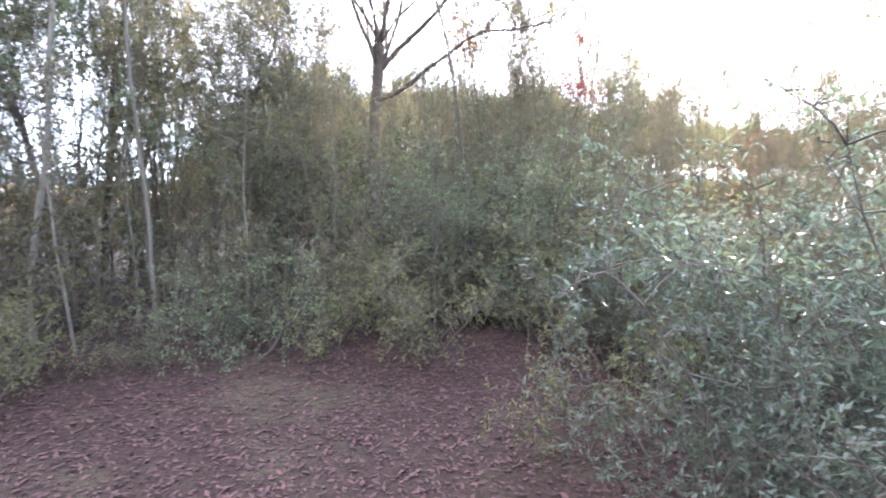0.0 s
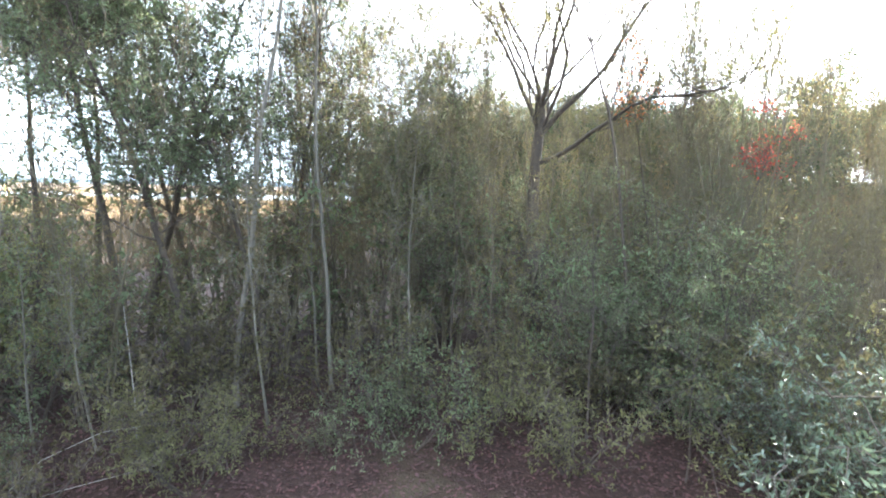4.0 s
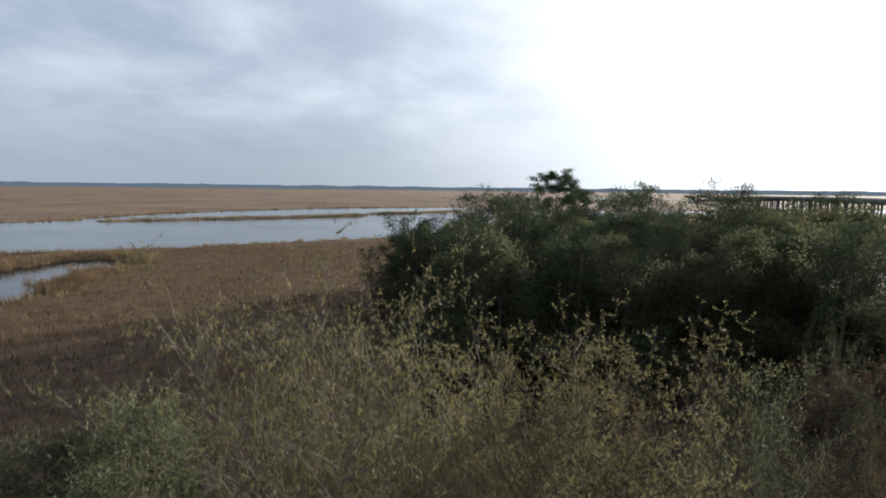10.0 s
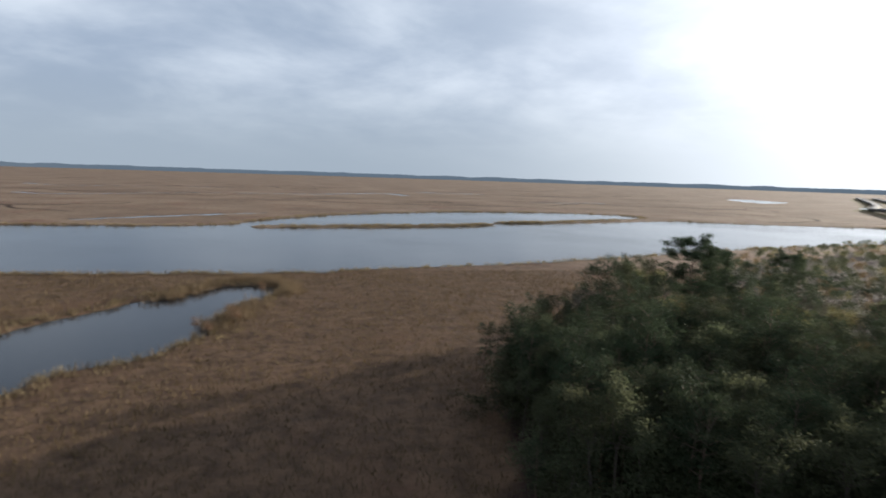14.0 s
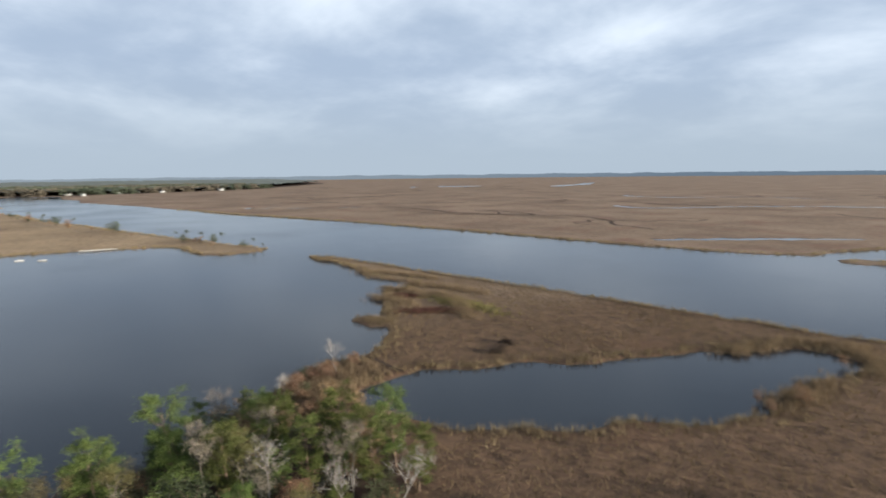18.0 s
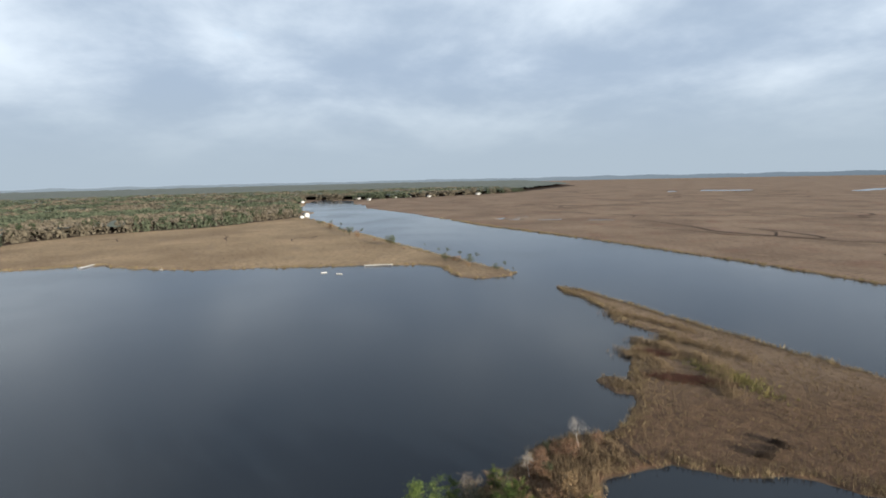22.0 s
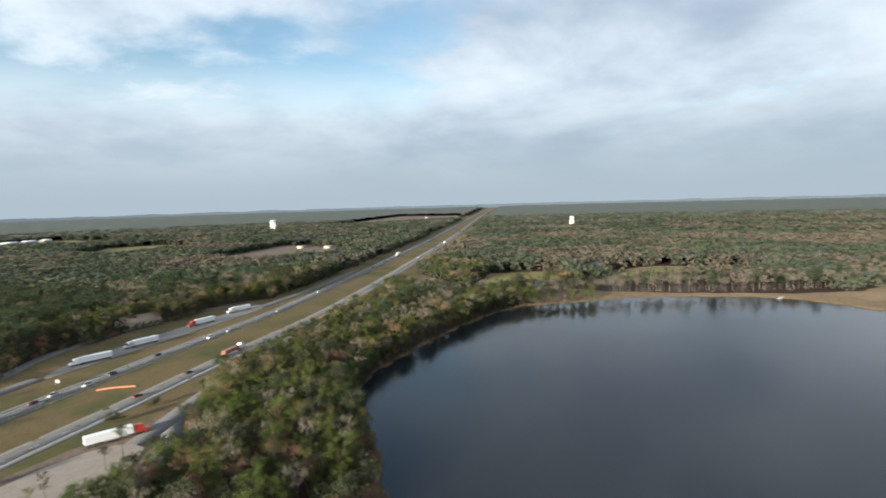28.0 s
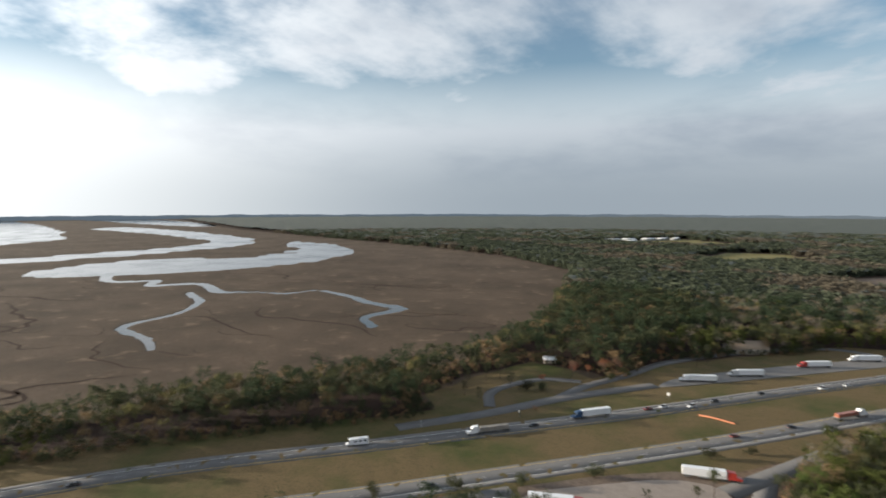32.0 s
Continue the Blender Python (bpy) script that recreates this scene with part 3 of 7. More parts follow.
REST_FAR = [(112, -262), (92, -296), (62, -330), (36, -372), (-20, -428), (-80, -488), (-112, -492), (-104, -462), (-60, -418), (-2, -362),
            (40, -324), (84, -280)]
REST_NEAR = [(70, -190), (46, -212), (18, -232), (-4, -228), (-10, -205), (10, -182), (40, -174), (62, -178)]
MEADOWS = [[(73, -1188), (17, -1394), (-80, -1400), (-159, -1285), (-60, -1160), (3, -1108)], [(437, -1559), (278, -1729), (150, -1891), (-58, -1647), (31, -1536), (209, -1576)],
           [(-600, -330), (-540, -420), (-470, -430), (-430, -380), (-520, -330)], [(-330, -410), (-300, -440), (-360, -500), (-420, -470), (-380, -420)]]
LAWN = [(92, -258), (128, -246), (148, -262), (140, -300), (118, -350), (96, -346), (70, -330), (76, -300)]
CLEARINGS = [[(-115, -937), (-294, -1138), (-375, -986), (-277, -832), (-169, -822)], [(-592, -1846), (-1304, -2657), (-1472, -2370), (-1167, -1878)]]


def woodedness(x, y):
    """Metres into the woods; negative outside."""
    wx, wy = x + 4 * ripple(x, y, 22, 7), y + 4 * ripple(x, y, 20, 8)
    best = np.maximum(np.maximum(signed(WOODS_NEAR, wx, wy), signed(WOODS_EAST, wx, wy)), signed(WOODS_WEST, wx, wy))
    for ring in [REST_FAR, REST_NEAR, LAWN] + MEADOWS + CLEARINGS:
        best = np.minimum(best, -signed(ring, wx, wy) - 6)
    gap = edge_distance(AXIS[::4], x, y, False) - 46
    return np.minimum(np.minimum(best, gap), -wetness_near(x, y) - 1.5)


def wetness_near(x, y):
    return signed(LAKE, x, y)


# ---- ground ----
def build_ground():
    spokes = 860
    radius = np.concatenate([np.geomspace(0.6, 38, 46), np.geomspace(39, 1000, 310), np.geomspace(1025, 4990, 50)])
    rings = len(radius) - 1
    turn = np.arange(spokes) * 2 * math.pi / spokes
    x = (radius[:, None] * np.sin(turn)).ravel()
    y = (radius[:, None] * np.cos(turn)).ravel()
    wet = wetness(x, y)
    wood = woodedness(x, y)
    road = edge_distance(AXIS[::2], x, y, False)
    land = np.clip(-wet * 0.22, -1.4, 0.34)
    clearing = np.clip((22 - np.hypot(x, y)) / 5, 0, 1)
    z = land + 0.10 * ripple(x, y, 3.0, 9) * (land > 0.2) + 0.05 * ripple(x, y, 1.0, 10) * (land > 0.2) * (1 - clearing)
    z = np.where(land > 0, z + 0.22 * np.clip((45 - road) / 12, 0, 1), z)
    me = Buffer()
    k = np.arange(rings)[:, None] * spokes
    j = np.arange(spokes)[None, :]
    quads = np.stack([k + j, k + spokes + j, k + spokes + (j + 1) % spokes, k + (j + 1) % spokes], -1).reshape(-1, 4)
    me.add(np.stack([x, y, z], 1), quads)
    me.add([(0, 0, 0.34)], np.zeros((0, 3), int))
    buf = me.mesh("ground", GROUND, True)
    n = len(buf.vertices)

    def store(name, values):
        a = buf.attributes.new(name, "FLOAT", "POINT")
        full = np.zeros(n, np.float32)
        full[:len(values)] = values
        a.data.foreach_set("value", full)

    wob = 0.5 * ripple(x, y, 9, 11) * 4
    store("forest", np.clip(0.5 + (wood + wob) / 8, 0, 1) + clearing)
    lawn = np.maximum(44 + 10 * (x - y > 250) - road, np.maximum(signed(REST_FAR, x, y) + 14, signed(LAWN, x, y) + 3))
    store("verge", np.clip(0.5 + (lawn + wob) / 8, 0, 1) * (land > 0.1))
    store("west", np.clip(0.5 + np.minimum(-300 - x + 0.1 * y, 155 + 0.02 * x - y) / 60, 0, 1))
    sand = np.maximum(signed(REST_NEAR, x, y), np.maximum(*[signed(r, x, y) for r in CLEARINGS]) - 20 * np.abs(ripple(x, y, 60, 12)))
    store("sandy", np.clip(0.5 + sand / 4, 0, 1))
    store("meadow", np.clip(0.5 + np.max([signed(r, x, y) for r in MEADOWS], 0) / 8, 0, 1))
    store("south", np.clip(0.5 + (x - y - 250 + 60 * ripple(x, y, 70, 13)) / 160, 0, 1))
    # round area of near marsh that takes the colour with shade in it
    store("shaded_marsh", np.clip((155 - np.hypot(x - 10, y - 85)) / 60 + 0.3 * ripple(x, y, 25, 14), 0, 1))
    store("shore", np.clip(0.5 - (z - 0.10) / 0.2, 0, 1))
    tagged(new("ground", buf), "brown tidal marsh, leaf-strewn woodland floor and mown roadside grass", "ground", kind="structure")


build_ground()


def build_water():
    buf = Buffer()
    n = 96
    turn = np.arange(n) * 2 * math.pi / n
    buf.add(np.vstack([np.stack([4960 * np.sin(turn), 4960 * np.cos(turn), 0 * turn], 1)]), [tuple(range(n))[::-1]])
    tagged(new("water", buf.mesh("water", WATER)), "calm dark grey-blue river, pond and tidal creeks", "water", kind="structure")


build_water()


def build_distance():
    HAZE.use_nodes = True
    tree = HAZE.node_tree
    bsdf = tree.nodes["Principled BSDF"]
    # haze is put into the treeline as a bluish colour with a faint glow
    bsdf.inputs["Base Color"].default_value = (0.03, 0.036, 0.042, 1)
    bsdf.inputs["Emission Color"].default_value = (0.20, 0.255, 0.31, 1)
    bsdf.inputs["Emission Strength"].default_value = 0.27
    bsdf.inputs["Roughness"].default_value = 1.0
    n = 1440
    turn = np.arange(n) * 2 * math.pi / n
    top = 30 + 5 * ripple(turn * 400, turn * 90, 9, 1) + 3 * np.random.default_rng(4).random(n)
    buf = Buffer()
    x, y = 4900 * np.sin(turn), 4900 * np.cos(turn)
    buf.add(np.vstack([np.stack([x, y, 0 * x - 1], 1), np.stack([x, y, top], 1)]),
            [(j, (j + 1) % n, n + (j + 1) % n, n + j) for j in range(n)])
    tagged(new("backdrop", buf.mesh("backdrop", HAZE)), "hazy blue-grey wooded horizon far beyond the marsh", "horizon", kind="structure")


build_distance()


# ---- road ----
def ribbon(off0, off1, lift, thick, run0, run1, step=1):
    keep = (AXIS_RUN >= run0) & (AXIS_RUN <= run1)
    runs = np.unique(np.concatenate([[run0], AXIS_RUN[keep], [run1]]))
    pts = []
    for run in runs:
        z = road_height(run) + lift
        for off, dz in ((off0, 0), (off1, 0), (off1, -thick), (off0, -thick)):
            px, py = road_point(run, off)
            pts.append((px, py, z + dz))
    faces = []
    for k in range(len(runs) - 1):
        a, b = 4 * k, 4 * k + 4
        for j in range(4):
            faces.append((a + j, a + (j + 1) % 4, b + (j + 1) % 4, b + j))
    buf = Buffer()
    buf.add(pts, faces)
    e = 4 * (len(runs) - 1)
    buf.add([pts[k] for k in (0, 1, 2, 3)], [(0, 1, 2, 3)])
    buf.add([pts[e + k] for k in (0, 1, 2, 3)], [(3, 2, 1, 0)])
    return buf


RUN_MIN, RUN_MAX = AXIS_RUN[0] + 5, AXIS_RUN[-1] - 5
for side in (-1, 1):
    c = 20.3 * side
    road = tagged(new("road", ribbon(c - 6.1 - (0.9 if side < 0 else 0), c + 6.1 + (0.9 if side > 0 else 0), 0.0, 0.5, RUN_MIN, RUN_MAX).mesh("road", ASPHALT)),
                  "grey asphalt motorway carriageway with two lanes and shoulders", "road", kind="structure")
    outer = c + 3.75 * side
    part("edge_line", ribbon(outer - 0.12, outer + 0.12, 0.012, 0.008, -900, RUN_MAX).mesh("edge_line", PAINT_WHITE), road)
    inner = c - 4.5 * side
    part("edge_line", ribbon(inner - 0.12, inner + 0.12, 0.012, 0.008, -900, RUN_MAX).mesh("edge_line", PAINT_YELLOW), road)
    part("shoulder", ribbon(c + (4.0 if side > 0 else -7.0), c + (7.0 if side > 0 else -4.0), 0.006, 0.004, -1200, 460).mesh("shoulder", CONCRETE), road,
         "pale concrete shoulder")
    for k in range(-40, 36):
        buf = ribbon(c - 0.42, c - 0.28, 0.012, 0.008, k * 12.2, k * 12.2 + 3.4)
        part("lane_dash", buf.mesh("lane_dash", PAINT_WHITE), road)


# ---- trees: shapes ----
def leaves(rng, centres, count, reach, length, width, droop=0.3, tip=None):
    """Diamond leaves scattered round the given centres: points and quads."""
    centres = np.asarray(centres, float)
    c = np.repeat(centres, count, 0)
    n = len(c)
    c = c + rng.normal(0, 1, (n, 3)) * np.asarray(reach)
    d = rng.normal(0, 1, (n, 3))
    d[:, 2] -= droop
    d /= np.linalg.norm(d, axis=1)[:, None]
    s = np.cross(d, rng.normal(0, 1, (n, 3)))
    s /= np.linalg.norm(s, axis=1)[:, None] + 1e-9
    ln = (length * rng.uniform(0.6, 1.3, n))[:, None]
    wd = (width * rng.uniform(0.7, 1.2, n))[:, None]
    up = np.cross(d, s) * ln * 0.12
    p = np.stack([c, c + d * ln * 0.45 + s * wd * 0.5 + up, c + d * ln, c + d * ln * 0.45 - s * wd * 0.5 + up], 1).reshape(-1, 3)
    return p, np.arange(4 * n).reshape(-1, 4)


def wander(rng, start, way, length, steps, bend, rise=0.0):
    """A crooked line, as a branch grows."""
    p, d = np.array(start, float), np.array(way, float)
    out = [p.copy()]
    for _ in range(steps):
        d = d + rng.normal(0, bend, 3) + np.array([0, 0, rise])
        d /= np.linalg.norm(d)
        p = p + d * length / steps
        out.append(p.copy())
    return np.array(out)


def skeleton(rng, height, girth, first, limbs, reach, rise, twigs, fork=0, bend=0.05, sides=6, lean=(0, 0), steps=7):
    """Trunk, limbs and twigs. Gives the wood's buffer and the places of the twig ends."""
    buf, ends = Buffer(), []
    trunk = wander(rng, (0, 0, -0.15), (lean[0], lean[1], 1), height * (0.62 if fork else 0.95), steps, bend)
    radii = girth * np.linspace(1, 0.45 if fork else 0.12, len(trunk)) ** 0.9
    radii[0] *= 1.35
    tube(buf, trunk, radii, sides)
    leaders = [trunk]
    if fork:
        leaders = []
        for k in range(fork):
            a = 2 * math.pi * (k + rng.random() * 0.5) / fork
            line = wander(rng, trunk[-1], (0.42 * math.cos(a), 0.42 * math.sin(a), 1), height * 0.42, 6, bend * 1.6, 0.05)
            tube(buf, line, girth * np.linspace(0.42, 0.08, len(line)), 5)
            leaders.append(line)
    for k in range(limbs):
        line = leaders[k % len(leaders)]
        t = rng.uniform(first if not fork else 0.1, 0.98)
        q = t * (len(line) - 1)
        i = min(int(q), len(line) - 2)
        base = line[i] + (line[i + 1] - line[i]) * (q - i)
        a = k * 2.4 + rng.normal(0, 0.5)
        size = reach * (1.15 - 0.75 * t) * rng.uniform(0.7, 1.2)
        arm = wander(rng, base, (math.cos(a), math.sin(a), rise), size, 5, 0.16, 0.06)
        g = girth * (0.34 - 0.22 * t)
        tube(buf, arm, g * np.linspace(1, 0.22, len(arm)), 4, False)
        ends.append(arm[-1])
        for _ in range(twigs):
            j = rng.integers(1, len(arm))
            way = rng.normal(0, 0.6, 3) + np.array([math.cos(a) * 0.6, math.sin(a) * 0.6, rise * 0.9 + 0.25])
            twig = wander(rng, arm[j], way, size * rng.uniform(0.3, 0.55), 3, 0.2, 0.05)
            tube(buf, twig, g * np.linspace(0.38, 0.09, len(twig)), 3, False)
            ends.append(twig[-1])
            ends.append(twig[-2])
    return buf, np.array(ends)


def twig_spray(rng, ends, count, length, thick):
    """Fine twigs as thin three-sided slivers."""
    n = len(ends) * count
    c = np.repeat(ends, count, 0) + rng.normal(0, length * 0.25, (n, 3))
    d = rng.normal(0, 0.55, (n, 3)) + np.array([0, 0, 0.75])
    d /= np.linalg.norm(d, axis=1)[:, None]
    s = np.cross(d, rng.normal(0, 1, (n, 3)))
    s /= np.linalg.norm(s, axis=1)[:, None]
    ln = (length * rng.uniform(0.5, 1.3, n))[:, None]
    p = np.stack([c - s * thick, c + s * thick, c + d * ln], 1).reshape(-1, 3)
    return p, np.arange(3 * n).reshape(-1, 3)


def crowned_pine_shape(seed, height, cards, size, bare=0.5, reach=0.24, limbs=17):
    """A tall pine: long bare trunk, crooked limbs, and a rounded crown of separate dark clumps."""
    rng = np.random.default_rng(seed)
    buf, ends = Buffer(), []
    trunk = wander(rng, (0, 0, -0.15), (rng.normal(0, 0.04), rng.normal(0, 0.04), 1), height * 0.96, 9, 0.03)
    tube(buf, trunk, height * 0.013 * np.linspace(1, 0.18, len(trunk)), 6)
    for k in range(limbs):
        t = bare + (0.99 - bare) * (k + rng.random()) / limbs
        q = t * (len(trunk) - 1)
        i = min(int(q), len(trunk) - 2)
        base = trunk[i] + (trunk[i + 1] - trunk[i]) * (q - i)
        up = (t - bare) / (1 - bare)
        long = height * reach * rng.uniform(0.6, 1.15) * (0.55 + 1.5 * up * (1.12 - up))
        a = k * 2.4 + rng.normal(0, 0.4)
        arm = wander(rng, base, (math.cos(a), math.sin(a), 0.1 + 0.7 * up), long, 5, 0.14, 0.07)
        tube(buf, arm, height * 0.0042 * (1.15 - 0.6 * up) * np.linspace(1, 0.25, len(arm)), 4, False)
        ends += [arm[-1], arm[-2]]
        for _ in range(3):
            j = int(rng.integers(2, len(arm)))
            twig = wander(rng, arm[j], (math.cos(a) * 0.5, math.sin(a) * 0.5, 0.4) + rng.normal(0, 0.55, 3), long * rng.uniform(0.25, 0.5), 3, 0.2, 0.05)
            tube(buf, twig, height * 0.0015 * np.linspace(1, 0.4, len(twig)), 3, False)
            ends.append(twig[-1])
    return buf, leaves(rng, np.array(ends), cards, (1.25 * size, 1.25 * size, 0.62 * size), size, size * 0.24, -0.6)


def broad_shape(seed, height, cards, size, fork=3):
    rng = np.random.default_rng(seed)
    buf, ends = skeleton(rng, height, height * 0.016, 0.25, 14, height * 0.30, 0.55, 2, fork=fork, bend=0.07, sides=5)
    return buf, leaves(rng, ends, cards, (2.1 * size, 2.1 * size, 1.7 * size), size, size * 0.55, 0.2)


def bare_shape(seed, height, sprays, twig):
    rng = np.random.default_rng(seed)
    buf, ends = skeleton(rng, height, height * 0.012, 0.3, 14, height * 0.24, 0.9, 2, fork=3, bend=0.06, sides=5)
    return buf, twig_spray(rng, ends, sprays, twig, twig * 0.022)


def shrub_shape(seed, height, cards, size, stems=6):
    rng = np.random.default_rng(seed)
    buf, ends = Buffer(), []
    for k in range(stems):
        a = 2 * math.pi * k / stems + rng.random()
        line = wander(rng, (0.12 * math.cos(a), 0.12 * math.sin(a), -0.05), (0.5 * math.cos(a), 0.5 * math.sin(a), 1),
                      height * rng.uniform(0.7, 1.05), 6, 0.16, 0.02)
        tube(buf, line, height * 0.009 * np.linspace(1, 0.2, len(line)), 4, False)
        ends += [line[3], line[4], line[5], line[6]]
        for _ in range(4):
            j = rng.integers(2, 6)
            arm = wander(rng, line[j], rng.normal(0, 1, 3) + np.array([0, 0, 0.5]), height * 0.28, 3, 0.2)
            tube(buf, arm, height * 0.004 * np.linspace(1, 0.3, len(arm)), 3, False)
            ends += [arm[-1], arm[-2]]
    return buf, leaves(rng, np.array(ends), cards, (0.6 * size + 0.05 * height, 0.6 * size + 0.05 * height, 0.5 * size), size, size * 0.42, 0.2)


class Kind:
    """One shape of tree, with its wood and its crown as meshes and as plain arrays."""

    def __init__(self, name, label, category, shape, wood_mat, crown_mat, group):
        self.name, self.label, self.category, self.group = name, label, category, group
        self.buf, (self.points, self.faces) = shape
        self.wood = self.buf.mesh("trunk", wood_mat)
        crown = Buffer()
        crown.add(self.points, self.faces)
        self.crown = crown.mesh("crown", crown_mat)
        self.crown_mat = crown_mat
        self.few, self.fewer = self.sparse(4, 2.0), self.sparse(9, 3.0)

    def sparse(self, every, grown):
        """The same crown with fewer, larger leaves, for trees far off."""
        n = self.faces.shape[1]
        p = self.points.reshape(-1, n, 3)[::every]
        mid = p.mean(1, keepdims=True)
        return (mid + (p - mid) * grown).reshape(-1, 3), np.arange(len(p) * n).reshape(-1, n)

    def put(self, x, y, z, size, turn, label="", tilt=0.0, stretch=1.0):
        ob = thing(self.name, label or self.label, self.category, self.group)
        ob.matrix_basis = Matrix.LocRotScale((x, y, z), Euler((radians(tilt), 0, radians(turn))), (size, size, size * stretch))
        part("trunk", self.wood, ob)
        part("crown", self.crown, ob)
        return ob


WOOD_GROUP = "trees of the wood by the pond"
PINES = [Kind("pine_tree", "tall dark green pine with a bare lower trunk in the wood", "pine tree",
              crowned_pine_shape(11 + k, 17.0, 34, 0.42, 0.44, 0.19), PINE_BARK, NEEDLES, WOOD_GROUP) for k in range(3)]
BIG_PINE = Kind("pine_tree", "tallest pine of the wood with a broad, ragged, rounded crown", "pine tree",
                crowned_pine_shape(19, 21.0, 170, 0.37, 0.52, 0.22, 26), PINE_BARK, NEEDLES, WOOD_GROUP)
YOUNG_PINES = [Kind("young_pine", "bushy bright green young pine by the pond shore", "pine tree",
                    crowned_pine_shape(31 + k, 13.0, 84, 0.34, 0.18, 0.25, 22), PINE_BARK, NEEDLES_LIT, WOOD_GROUP) for k in range(2)]
BROADS = [Kind("evergreen_tree", "rounded olive-green broadleaf tree in the wood", "tree",
               broad_shape(51 + k, 13.0, 44, 0.27), BARK_DARK, LEAF, WOOD_GROUP) for k in range(2)]
GOLDENS = [Kind("yellowing_tree", "broadleaf tree with thin yellow-green leaves", "tree",
                broad_shape(61 + k, 12.0, 34, 0.24), BARK_PALE, LEAF_YELLOW, WOOD_GROUP) for k in range(2)]
BARES = [Kind("bare_tree", "leafless grey-tan tree with fine upright twigs", "tree",
              bare_shape(71 + k, 13.0, 7, 1.25), BARK_PALE, TWIG, WOOD_GROUP) for k in range(3)]
BROWNS = [Kind("brown_tree", "tree with dry reddish-brown leaves", "tree",
               broad_shape(81 + k, 11.5, 26, 0.27), BARK_DARK, LEAF_BROWN, WOOD_GROUP) for k in range(2)]
RUST_TREE = Kind("rust_tree", "tree with orange-red autumn leaves on the rest-area grass", "tree",
                 broad_shape(88, 10.0, 30, 0.27), BARK_DARK, LEAF_RUST, WOOD_GROUP)
SHRUBS = [Kind("shrub", "rounded dull green shrub at the wood's edge", "shrub",
               shrub_shape(91 + k, 3.6, 12, 0.28), BARK_DARK, LEAF, "shrubs at the wood's edge") for k in range(2)]
TAN_SHRUBS = [Kind("dry_shrub", "tan twiggy shrub with dry leaves", "shrub",
                   shrub_shape(96 + k, 3.4, 11, 0.26), BARK_PALE, LEAF_BROWN, "shrubs at the wood's edge") for k in range(2)]

EDGE_BUSHES = [Kind("tall_shrub", "tall dark leafy shrub filling the wood's edge", "shrub",
                    shrub_shape(101 + k, 8.0, 46, 0.32, 10), BARK_DARK, LEAF, WOOD_GROUP) for k in range(2)]


def merge(name, label, kinds_places, mat):
    """Many trees as one mesh of leaves."""
    buf = Buffer()
    for kind, x, y, z, size, turn in kinds_places:
        c, s = math.cos(turn) * size, math.sin(turn) * size
        p, faces = kind.few if math.hypot(x, y) < 330 else kind.fewer
        buf.add(np.stack([x + c * p[:, 0] - s * p[:, 1], y + s * p[:, 0] + c * p[:, 1], z + size * p[:, 2]], 1), faces)
    return tagged(new(name, buf.mesh(name, mat)), label, "trees", kind="stuff")


# ---- the woods ----
def scatter(seed, x0, x1, y0, y1, step):
    rng = np.random.default_rng(seed)
    gx, gy = np.meshgrid(np.arange(x0, x1, step), np.arange(y0, y1, step))
    gx, gy = gx.ravel(), gy.ravel()
    return gx + rng.uniform(-0.48, 0.48, gx.size) * step, gy + rng.uniform(-0.48, 0.48, gx.size) * step, rng


